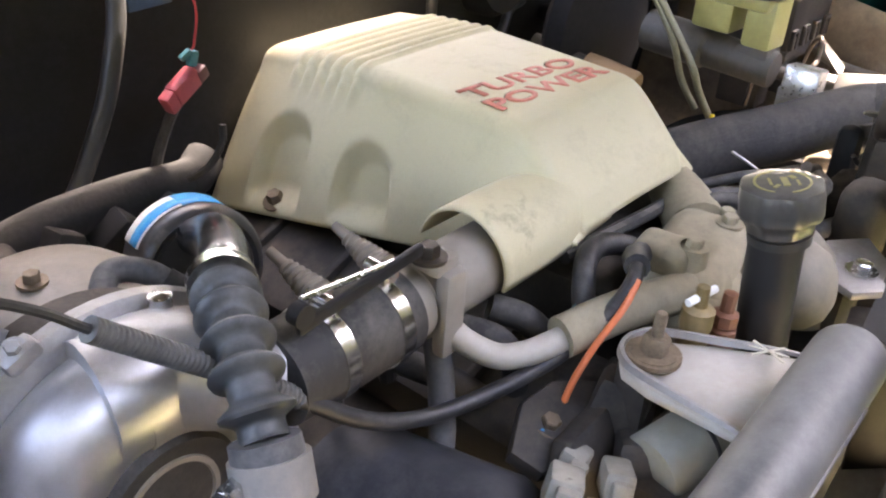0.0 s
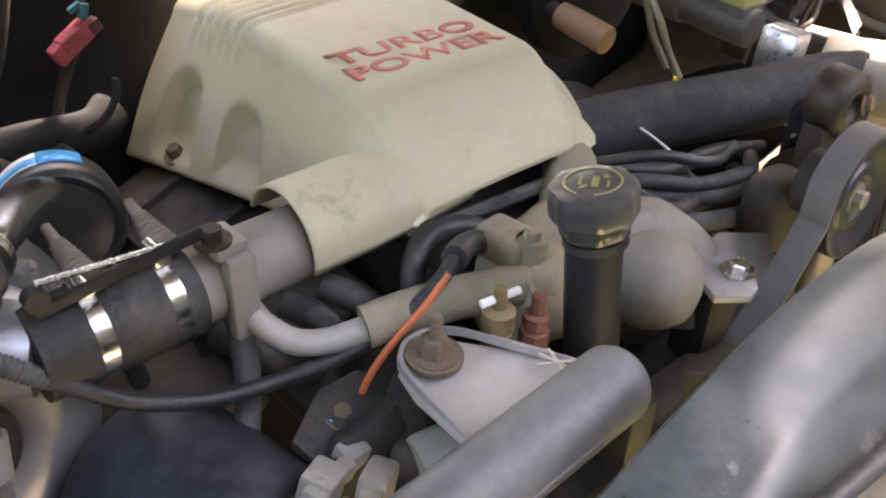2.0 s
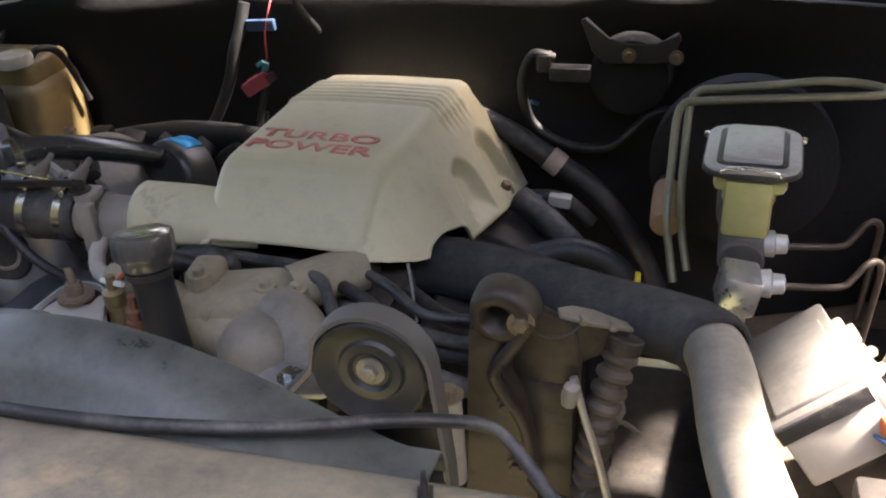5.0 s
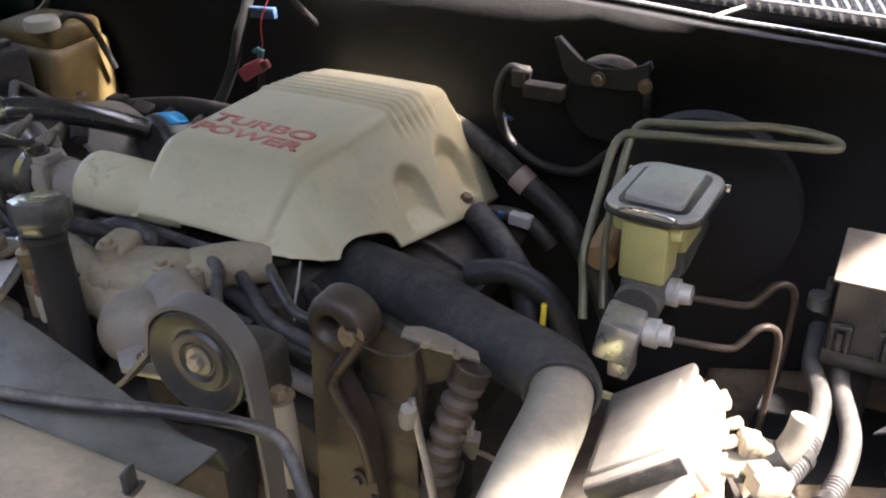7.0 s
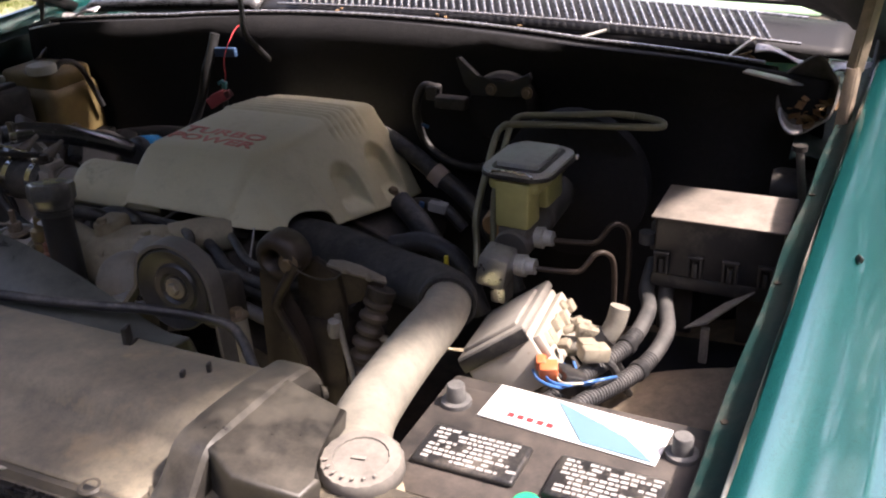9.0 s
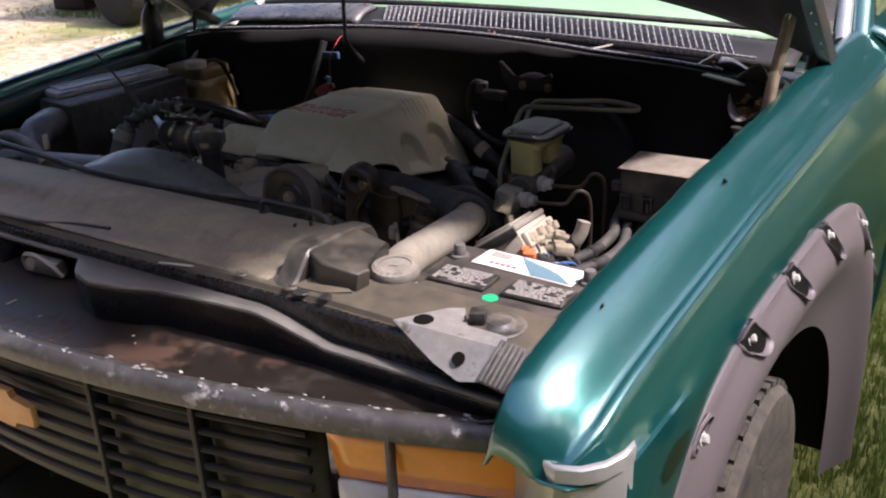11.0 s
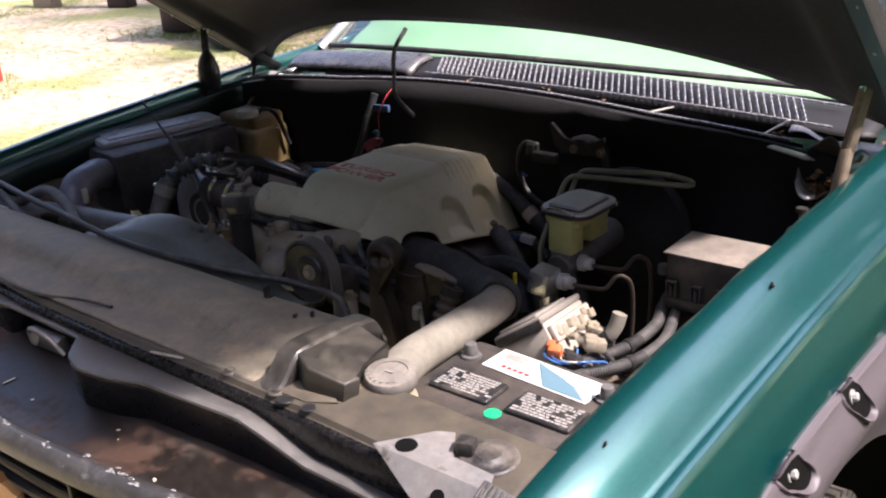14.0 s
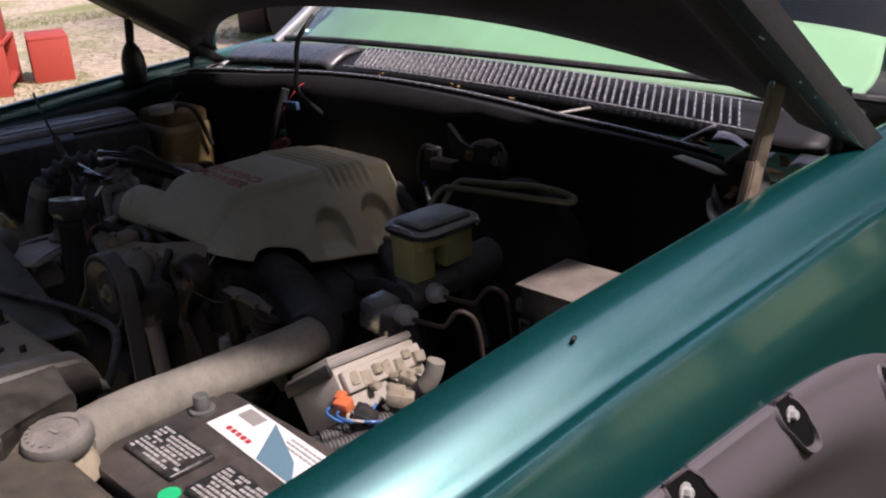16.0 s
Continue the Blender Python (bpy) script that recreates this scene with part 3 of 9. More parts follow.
for x in (-0.38, -0.19, 0.19, 0.38):
    b = B()
    box(b, (x, nose_y(x) + 0.028, 0.82), (0.01, 0.03, 0.26), (0, 0, 0), 0.002)
    part("grille_post", b, TUBE_BLACK, grille)
b = B()
prism(b, [(-0.085, -0.02), (-0.035, -0.02), (-0.035, -0.035), (0.035, -0.035), (0.035, -0.02), (0.085, -0.02), (0.085, 0.02), (0.035, 0.02), (0.035, 0.035), (-0.035, 0.035), (-0.035, 0.02), (-0.085, 0.02)],
      0.012, Matrix(((1, 0, 0, -0.02), (0, 0, -1, -0.431), (0, 1, 0, 0.835), (0, 0, 0, 1))), 0.003)
part("emblem", b, mat("dull_gold_emblem", (0.55, 0.3, 0.12), 0.5, 0.2, 60, 0.2, bump=0.05), grille, "gold-coloured emblem plate")
for side in (1, -1):
    b = B()
    sheet(b, lambda u, v: Vector((side * lerp(0.60, 0.865, u), nose_y(lerp(0.60, 0.865, u)) - 0.004 + 0.02 * v, lerp(0.948, 0.86, v))), 12, 3)
    lamp = part("turn_signal", b, AMBER, truck, "amber turn signal lens", solid=0.02)
    b = B()
    box(b, (side * 0.688, nose_y(0.688) - 0.008, 0.905), (0.006, 0.016, 0.1), (0, 0, 0), 0.001)
    part("lens_divider", b, CLEAN_BLACK, lamp)
    b = B()
    sheet(b, lambda u, v: Vector((side * lerp(0.60, 0.865, u), nose_y(lerp(0.60, 0.865, u)) + 0.012, lerp(0.855, 0.70, v))), 12, 3)
    part("headlight", b, LENS, truck, "clear headlight lens", solid=0.02)
    b = B()
    rows = []
    path = [(0.845, -0.315), (0.88, -0.345), (0.915, -0.357), (0.945, -0.35), (0.967, -0.332), (0.979, -0.31), (0.984, -0.29)]
    for i, (x, y) in enumerate(path):
        z = 0.985 + 0.022 * i / 6
        rows.append([Vector((side * x, y, z)), Vector((side * (x + 0.004), y - 0.004, z - 0.004)), Vector((side * (x + 0.004), y - 0.004, z - 0.022)), Vector((side * (x + 0.001), y, z - 0.025)), Vector((side * (x - 0.004), y + 0.006, 0.72))])
    ring_loft(b, rows, False, False)
    part("lamp_bezel", b, BEZEL, truck, "silver-grey lamp bezel wrapping the corner", 30, solid=0.004)

rnd = random.Random(11)
b = B()
for k in range(46):
    x, v = rnd.uniform(-0.7, 0.75), rnd.uniform(0.1, 0.92)
    y = lerp(-0.27, nose_y(x), v)
    if y < -0.352:
        box(b, (x, y, 0.9935 - 0.012 * v - 0.008 * math.sin(math.pi * v)), (rnd.uniform(0.002, 0.022 if k % 4 == 0 else 0.006), rnd.uniform(0.0015, 0.004), 0.0015), (0, 0, rnd.uniform(0, 180)))
tagged(part("litter", b, PALE, None, "pale straw and paint chips on the header panel", smooth=False), category="litter", kind="stuff")

# radiator support: the stamped top panel with its ledge


def support_front(x):
    return table(x, [(-0.85, -0.30), (-0.6, -0.268), (-0.38, -0.25), (-0.14, -0.272), (0.12, -0.276), (0.85, -0.278)])


def strip_front(x):
    return table(x, [(-0.85, -0.325), (-0.6, -0.292), (-0.38, -0.272), (-0.19, -0.288), (-0.17, -0.284), (0.04, -0.286), (0.08, -0.328), (0.13, -0.344), (0.19, -0.336), (0.25, -0.316), (0.44, -0.303), (0.55, -0.300), (0.85, -0.299)])


def strip_z(x):
    return table(x, [(-0.85, 1.032), (-0.6, 1.043), (0.43, 1.044), (0.47, 1.036), (0.55, 1.014), (0.85, 1.008)])


def ledge_z(x):
    return table(x, [(-0.85, 1.048), (-0.6, 1.062), (0.2, 1.065), (0.36, 1.069), (0.54, 1.069), (0.66, 1.066), (0.86, 1.062)])


b = B()
rows, front = [], []
for i in range(81):
    x = lerp(-0.845, 0.845, i / 80)
    yf, z = support_front(x), ledge_z(x)
    yr = table(x, [(0.48, -0.135), (0.56, -0.158), (0.80, -0.158)])
    front.append([Vector((x, yf + 0.010, z - 0.0095)), Vector((x, yf + 0.003, z - 0.011)), Vector((x, yf, z - 0.014)), Vector((x, yf + 0.001, strip_z(x) + 0.003)), Vector((x, yf - 0.002, strip_z(x)))])
    rows.append([Vector((x, yf + 0.010, z - 0.0095)), Vector((x, yf + 0.012, z - 0.009)), Vector((x, yf + 0.016, z - 0.002)), Vector((x, yf + 0.022, z)),
                 Vector((x, lerp(yf, yr, 0.5), z - 0.001)), Vector((x, yr, z - 0.002)), Vector((x, yr + 0.007, z - 0.008)), Vector((x, yr + 0.009, 0.93))])
ring_loft(b, rows, False, False)
support = part("radiator_support", b, LEDGE, truck, "dusty black stamped radiator support", 32, solid=0.003)
b = B()
ring_loft(b, front, False, False)
part("front_wall", b, GLOSS_BLACK, support, "glossy black front wall of the support", 32, solid=0.003)
# folded strip in front of the ledge, with the black wall below it
b = B()
rows, wall_rows = [], []
for i in range(121):
    x = lerp(-0.845, 0.845, i / 120)
    yf, ys_, z = support_front(x), strip_front(x), strip_z(x)
    rows.append([Vector((x, yf - 0.002, z)), Vector((x, ys_ + 0.004, z + 0.001)), Vector((x, ys_ + 0.001, z + 0.0005)), Vector((x, ys_, z - 0.003)), Vector((x, ys_ + 0.0015, z - 0.006))])
    back = 0.03 if -0.17 < x < 0.045 else 0.003
    wall_rows.append([Vector((x, ys_ + 0.002, z - 0.005)), Vector((x, ys_ + back, z - 0.008)), Vector((x, ys_ + back + 0.004, 0.976))])
ring_loft(b, rows, False, False)
part("front_strip", b, mat("scuffed_grey_black_strip", (0.07, 0.07, 0.07), 0.34, 0, 120, 0.3, dust=(0.2, 0.19, 0.175), dusty=0.45, bump=0.1), support, "scuffed grey-black folded strip", 25, solid=0.002)
b = B()
ring_loft(b, wall_rows, False, False)
part("lower_wall", b, BLACK_PAINT, support, "black painted lower wall", 25, solid=0.002)
latch = B()
box(latch, (-0.07, -0.278, 1.004), (0.09, 0.022, 0.03), (8, 0, 4), 0.006)
tube(latch, [(-0.11, -0.285, 1.0), (-0.095, -0.293, 1.024), (-0.06, -0.295, 1.028), (-0.03, -0.29, 1.012), (-0.015, -0.285, 0.995)], 0.004, 8, 6)
lathe(latch, [(0.003, 0), (0.012, 0), (0.012, 0.004), (0.005, 0.006), (0.002, 0.006)], frame_at((-0.085, -0.289, 1.008), (0, -1, 0.3)), 16)
part("hood_latch", latch, STEEL, truck, "grimy steel hood latch in its recess")
# white chips and flakes along the front edge
rnd = random.Random(19)
b = B()
for k in range(110):
    x = rnd.uniform(-0.6, 0.8)
    y, s_ = nose_y(x) + rnd.gauss(0.003, 0.005), rnd.uniform(0.0015, 0.006)
    prism(b, [(-s_, -s_ * 0.3), (0, -s_ * 0.45), (s_ * rnd.uniform(0.6, 1.3), -s_ * 0.1), (s_ * 0.5, s_ * 0.4), (-s_ * 0.6, s_ * 0.3)], 0.0012, Matrix.Translation((x, y, 0.9815 - 0.3 * max(0.0, nose_y(x) - y))) @ Matrix.Rotation(rnd.uniform(-0.5, 0.5), 4, "Z"))
tagged(part("flaked_paint", b, mat("flaked_primer", (0.26, 0.26, 0.26), 0.6, 0, 90, 0.2, bump=0.1), truck, "white flaking primer along the front edge", smooth=False), kind="stuff")
# Black discs laid on the ledge paint the shade inside its holes.
for x, y, r in ((0.487, -0.262, 0.0115), (0.527, -0.260, 0.0095)):
    b = B()
    lathe(b, [(r, 0.0006), (r * 0.96, 0.0011), (0.0005, 0.0011)], Matrix.Translation((x, y, ledge_z(x))), 20)
    part("drain_hole", b, CLEAN_BLACK, support, "black disc for the shade in a round hole")
b = B()
box(b, (0.25, -0.265, 1.064), (0.07, 0.004, 0.0025), (0, 0, 14), 0.001)
part("straw", b, PALE, support, "dry straw lying on the ledge")
for x, y in ((0.368, -0.254), (0.462, -0.256)):
    b = B()
    lathe(b, [(0.011, 0.0), (0.009, 0.0022), (0.0065, 0.0024), (0.006, 0.0012)], Matrix.Translation((x, y, ledge_z(x))), 18)
    rim = part("screw_boss", b, LEDGE, support, "raised rim round a screw hole")
    # Black disc within the rim, painting the shade in the screw hole.
    b = B()
    lathe(b, [(0.0062, 0.0), (0.0061, 0.0013), (0.0004, 0.0014)], Matrix.Translation((x, y, ledge_z(x))), 14)
    part("screw_hole", b, CLEAN_BLACK, rim, "black disc for the shade in a screw hole")
# thin overlapping sheet with a tan stain
b = B()
prism(b, [(0.415, -0.236), (0.43, -0.252), (0.47, -0.254), (0.515, -0.253), (0.552, -0.232), (0.52, -0.212), (0.45, -0.207)], 0.0022, Matrix.Translation((0, 0, 1.0688)), 0.0006)
part("overlap_sheet", b, mat("tan_stained_sheet", (0.045, 0.04, 0.033), 0.5, 0, 90, 0.3, dust=(0.14, 0.118, 0.08), dusty=0.65, spots=(0.09, 0.05, 0.025), spotty=0.2, spot_scale=25, bump=0.12), support, "thin overlapping sheet with tan dust")
# bare corner plate beside the battery
PLATE = mat("grey_worn_plate", (0.30, 0.295, 0.29), 0.36, 0.4, 90, 0.25, dust=(0.24, 0.21, 0.17), dusty=0.25, spots=(0.06, 0.05, 0.04), spotty=0.2, spot_scale=22, bump=0.12)
plate = thing("corner_plate", (0.73, -0.26, 1.03), "worn grey steel corner plate folded over the ledge", "plate")
b = B()
flat = [(0.648, -0.274), (0.695, -0.212), (0.715, -0.203), (0.742, -0.243), (0.80, -0.246), (0.812, -0.274)]
top_ring = [b.verts.new((x, y, 1.0705)) for x, y in flat]
b.faces.new(top_ring)
low = [b.verts.new(p) for p in ((0.725, -0.300, 1.040), (0.765, -0.309, 1.030), (0.808, -0.302, 1.038))]
b.faces.new([top_ring[0], top_ring[5], low[2], low[1], low[0]])
part("plate", b, PLATE, plate, smooth=False, solid=0.003)
for p, ax, r in (((0.684, -0.256, 1.0708), (0, 0, 1), 0.0135), ((0.757, -0.2925, 1.0515), (0, -0.7, 0.7), 0.009)):
    # Black disc on the plate paints the shade inside the hole.
    b = B()
    lathe(b, [(r, 0.0), (r * 0.97, 0.0012), (0.0005, 0.0012)], frame_at(p, ax), 22)
    part("plate_hole", b, RECESS_SHADE, plate, "black disc for the shade in a round hole")
b = B()
bmx = Matrix.Translation((0.772, -0.215, 1.0645))
lathe(b, [(0.036, 0.0), (0.034, 0.002), (0.031, 0.0025), (0.028, 0.0015), (0.022, 0.0025), (0.018, 0.006), (0.016, 0.008), (0.002, 0.008)], bmx, 28)
dish = part("latch_bumper", b, PLASTIC, truck, "dusty black round bumper in a dish")
b = B()
box(b, (-0.026, -0.008, 0.011), (0.022, 0.022, 0.018), (0, 0, 20), 0.003, m=bmx)
part("bumper_block", b, CLEAN_BLACK, dish, "black rubber block")
pad = thing("ribbed_pad", (0.82, -0.29, 1.03), "grey ribbed rubber pad on the corner", "pad")
pm = Matrix.Translation((0.822, -0.288, 1.0535)) @ Matrix.Rotation(radians(38), 4, "X") @ Matrix.Rotation(radians(-8), 4, "Z")
b = B()
box(b, (0, 0, 0), (0.05, 0.06, 0.006), (0, 0, 0), 0.002, m=pm)
part("base", b, GREY_RUBBER, pad)
for k in range(7):
    b = B()
    box(b, (-0.021 + 0.007 * k, 0, 0.004), (0.004, 0.058, 0.006), (0, 0, 0), 0.001, m=pm)
    part("rib", b, GREY_RUBBER, pad)

# firewall, cowl, louvres
b = B()


def lip(x):
    return 0.852, 1.212 - 0.062 * (x / 0.75) ** 2 + 0.06 * max(0.0, abs(x) - 0.45)


def firewall(u, v):
    x = lerp(-0.84, 0.84, u)
    z = lerp(0.55, lip(x)[1] - 0.006, v)
    y = 0.838 + 0.012 * noise.noise(Vector((x * 4, z * 5, 0))) - 0.05 * max(0.0, 1 - ((x + 0.03) / 0.3) ** 2) * (1 - v) ** 0.5
    return Vector((x, y, z))


sheet(b, firewall, 50, 16)
part("firewall", b, INSUL, truck, "black insulated firewall", 60, solid=0.02)
for side in (1, -1):
    b = B()
    box(b, (side * 0.885, 0.812, 0.80), (0.13, 0.008, 0.50), (0, 0, 0), 0.002)
    part("firewall_end", b, INSUL, truck, "dark panel closing the bay beside the firewall")


b = B()
tube(b, [(x, lip(x)[0] - 0.002, lip(x)[1]) for x in [lerp(-0.80, 0.74, i / 40) for i in range(41)]], 0.0032, 8, 1, path=False)
cowl = part("cowl_lip", b, COWL_EDGE, truck, "thin worn cowl seam lip, paled for its highlight", 30)
# Firewall black puts the gutter's deep shade into its colour.
b = B()
rows = []
for i in range(61):
    x = lerp(-0.80, 0.76, i / 60)
    y, z = lip(x)
    rows.append([Vector((x, y - 0.012, z - 0.012)), Vector((x, y - 0.002, z - 0.003)), Vector((x, y + 0.006, z - 0.006)), Vector((x, y + 0.012, z - 0.05)), Vector((x, y + 0.12, z - 0.055))])
ring_loft(b, rows, False, False)
part("cowl_trough", b, INSUL, truck, "gutter behind the cowl lip, blackened for its shade", 30, solid=0.003)
b = B()


def cowl_top(x, t):
    z = 1.211 - 0.04 * (x / 0.78) ** 2
    return Vector((x, 0.905 + 0.06 * (x / 0.78) ** 2 + t * 0.13, z + 0.03 * t + 0.008 * math.sin(math.pi * t)))


# The black panel paints the shade in the gaps between the slats.
sheet(b, lambda u, v: cowl_top(lerp(-0.84, 0.86, u), v) + Vector((0, 0, -0.012)), 50, 5)
panel = part("cowl_panel", b, TUBE_BLACK, truck, "dark grey plastic cowl panel below the windscreen, blackened for shade between slats", 40, solid=0.004)
b = B()
sheet(b, lambda u, v: cowl_top(lerp(-0.80, -0.27, u), lerp(-0.05, 0.75, v)) + Vector((0, 0, 0.004 + 0.006 * math.sin(math.pi * v) - (0.012 if u > 0.97 else 0))), 24, 6)
part("smooth_cover", b, COWL, panel, "smooth grey cowl cover", solid=0.006)
slats = 60
shared = None
for i in range(slats):
    x = lerp(-0.20, 0.712, i / (slats - 1))
    a, c = cowl_top(x + 0.018, 0.02), cowl_top(x - 0.018, 0.58)
    if shared is None:
        b = B()
        box(b, (0, 0, 0), (0.0036, 0.084, 0.011), (0, 0, 0), 0.0011, 1)
        shared = bpy.data.meshes.new("slat")
        b.to_mesh(shared)
        b.free()
        shared.materials.append(COWL_EDGE)
    o = new("slat", shared)
    o.parent = panel
    mid, way = (a + c) / 2, c - a
    o.matrix_basis = Matrix.Translation(mid - PLACE[panel] + Vector((0, 0, 0.003))) @ way.to_track_quat("Y", "Z").to_matrix().to_4x4()
for v in (0.0, 0.62):
    b = B()
    tube(b, [cowl_top(x, v) + Vector((0, 0, 0.003)) for x in [lerp(-0.22, 0.78, k / 10) for k in range(11)]], 0.0025, 8, 3)
    part("louvre_rail", b, COWL_EDGE, panel, "worn rail edge, paled for its highlight")
# bits in the cowl gutter
for x, s in ((0.71, 0.03), (0.31, 0.012), (0.16, 0.01), (-0.05, 0.012)):
    b = B()
    for k in range(6):
        box(b, (x + 0.012 * random.uniform(-1, 1), 0.872 + 0.01 * random.uniform(-1, 1), lip(x)[1] - 0.018 + 0.004 * k), (s, s * 0.6, 0.003), (random.uniform(-30, 30), random.uniform(-30, 30), random.uniform(0, 180)), 0.001, 1)
    tagged(part("leaf_litter", b, LEAFLIT, None, "dry brown leaves caught in the cowl gutter"), category="leaves", kind="stuff")
for x in (0.43, 0.68):
    b = B()
    tube(b, [(x, 0.862, lip(x)[1] - 0.004), (x + 0.03, 0.92, 1.19)], 0.003, 8, 2)
    part("cowl_brace", b, STEEL, panel, "thin steel brace")

# right-hand cowl corner: hinge pocket with its torn sheet metal
for side in (1, -1):
    b = B()
    sheet(b, lambda u, v: Vector((side * lerp(0.80, 0.95, u), lerp(0.74, 1.22, v), 1.055 + 0.06 * v + 0.008 * math.sin(u * 9 + v * 7))), 10, 10)
    part("hinge_pocket", b, PANEL, truck, "dirty sheet-metal hinge pocket, darkened for shade", solid=0.003)
    b = B()
    rows = []
    for k in range(9):
        a = math.radians(lerp(35, 105, k / 8))
        wd = 0.012 + 0.016 * math.sin(math.pi * k / 8)
        rows.append([Vector((side * (0.80 - 0.03 * math.cos(a)), 0.80, 1.15 - 0.062 * math.sin(a))), Vector((side * (0.803 - 0.034 * math.cos(a)), 0.80 - wd, 1.148 - 0.066 * math.sin(a)))])
    ring_loft(b, rows, False, False)
    part("bent_flap", b, BARE, truck, "bent bare metal flap", solid=0.003)
    b = B()
    prism(b, [(-0.04, -0.008), (0.035, -0.012), (0.05, 0.0), (0.02, 0.014), (-0.035, 0.012)], 0.003, Matrix.Translation((side * 0.755, 0.79, 1.162)) @ Matrix.Rotation(radians(side * 10), 4, "Y"), 0.001)
    part("hinge_tab", b, BARE, truck, "bare pale metal tab")
    b = B()
    sheet(b, lambda u, v: Vector((side * lerp(0.715, 0.815, u), 0.90 + 0.022 * v + 0.006 * math.sin(u * 6), 1.172 - 0.014 * u + 0.006 * math.sin(u * 5 + v) + 0.004 * v)), 12, 3)
    part("torn_strip", b, BARE, truck, "torn curling pale metal strip", 60, solid=0.002)
    b = B()
    sheet(b, lambda u, v: Vector((side * lerp(0.83, 0.95, u), 0.93 + 0.05 * v, 1.135 + 0.010 * math.sin(u * 11) * (1 - v) + 0.012 * v)), 14, 3)
    part("crumpled_foil", b, BARE, truck, "crumpled bare metal edge", 60, solid=0.002)
b = B()
bw = frame_at((0.812, 0.812, 1.132), (-0.35, -0.85, 0.4))
rows = []
for r, h in ((0.052, 0.006), (0.050, 0.0), (0.046, -0.014), (0.036, -0.028), (0.018, -0.036), (0.002, -0.038)):
    rows.append([bw @ Vector((r * math.cos(t) * 0.9, r * math.sin(t) * 1.15 + 0.004 * math.sin(5 * t), h)) for t in [2 * math.pi * k / 28 for k in range(28)]])
ring_loft(b, rows, True, False)
part("hinge_cup", b, mat("dirty_grey_sheet", (0.2, 0.195, 0.19), 0.42, 0.4, 90, 0.3, dust=(0.2, 0.17, 0.14), dusty=0.3, bump=0.15), truck, "dirty grey cup-shaped cowl corner", 40, solid=0.002)
b = B()
for k in range(26):
    q = bw @ Vector((random.uniform(-0.03, 0.03), random.uniform(-0.045, -0.01), random.uniform(-0.022, -0.008)))
    box(b, q, (random.uniform(0.008, 0.02), random.uniform(0.005, 0.012), 0.0015), (random.uniform(-40, 40), random.uniform(-40, 40), random.uniform(0, 180)))
tagged(part("leaf_litter", b, LEAFLIT, None, "dry brown leaves lying in the cowl cup", smooth=False), category="leaves", kind="stuff")
b = B()
for k in range(60):
    box(b, (random.uniform(0.80, 0.93), random.uniform(0.78, 1.1), 1.118 + random.uniform(0, 0.012)), (random.uniform(0.01, 0.03), random.uniform(0.006, 0.016), 0.002), (random.uniform(-25, 25), random.uniform(-25, 25), random.uniform(0, 180)))
tagged(part("leaf_litter", b, LEAFLIT, None, "dry leaf litter lying in the hinge pocket", smooth=False), category="leaves", kind="stuff")

# windscreen with a pale shade behind it, pillars, roof, doors


def screen(u, v, off=0.0):
    half = lerp(0.905, 0.71, v)
    x = lerp(-half, half, u)
    k = (x / half) ** 2
    return Vector((x, lerp(1.035 + 0.21 * k, 1.72 + 0.16 * k, v) + off * 0.5, lerp(1.236 - 0.06 * k, 1.70 - 0.03 * k, v) - off))


b = B()
sheet(b, lambda u, v: screen(u, v), 32, 12)
glass = part("windscreen", b, GLASS, truck, "green tinted windscreen")
glass.visible_shadow = False
b = B()


def shade_point(u, v):
    top = 0.265 - 0.03 * abs(2 * u - 1) ** 6
    right = 0.965 - 0.03 * max(0.0, 1 - v / 0.6) ** 2
    p = screen(lerp(0.03, right, u), lerp(0.015, top, v), 0.03)
    return p + Vector((0, 0.35, -0.5)).normalized() * (0.004 * math.sin(u * 13) * v + 0.008 * noise.noise(Vector((u * 7, v * 2, 0))))


sheet(b, shade_point, 120, 8)
part("sunshade", b, SHADE, truck, "pale green-white sunshade behind the glass", solid=0.004)
b = B()
tube(b, [screen(u, 0.005) + Vector((0, 0, 0.002)) for u in [k / 24 for k in range(25)]], 0.008, 8, 2)
part("windscreen_seal", b, RUBBER, truck)
b = B()
sheet(b, lambda u, v: Vector((lerp(-0.80, 0.80, u), lerp(1.12, 1.75, v), 1.15 - 0.02 * v)), 6, 4)
part("dashboard", b, PLASTIC, truck, "dark dashboard top", solid=0.05)
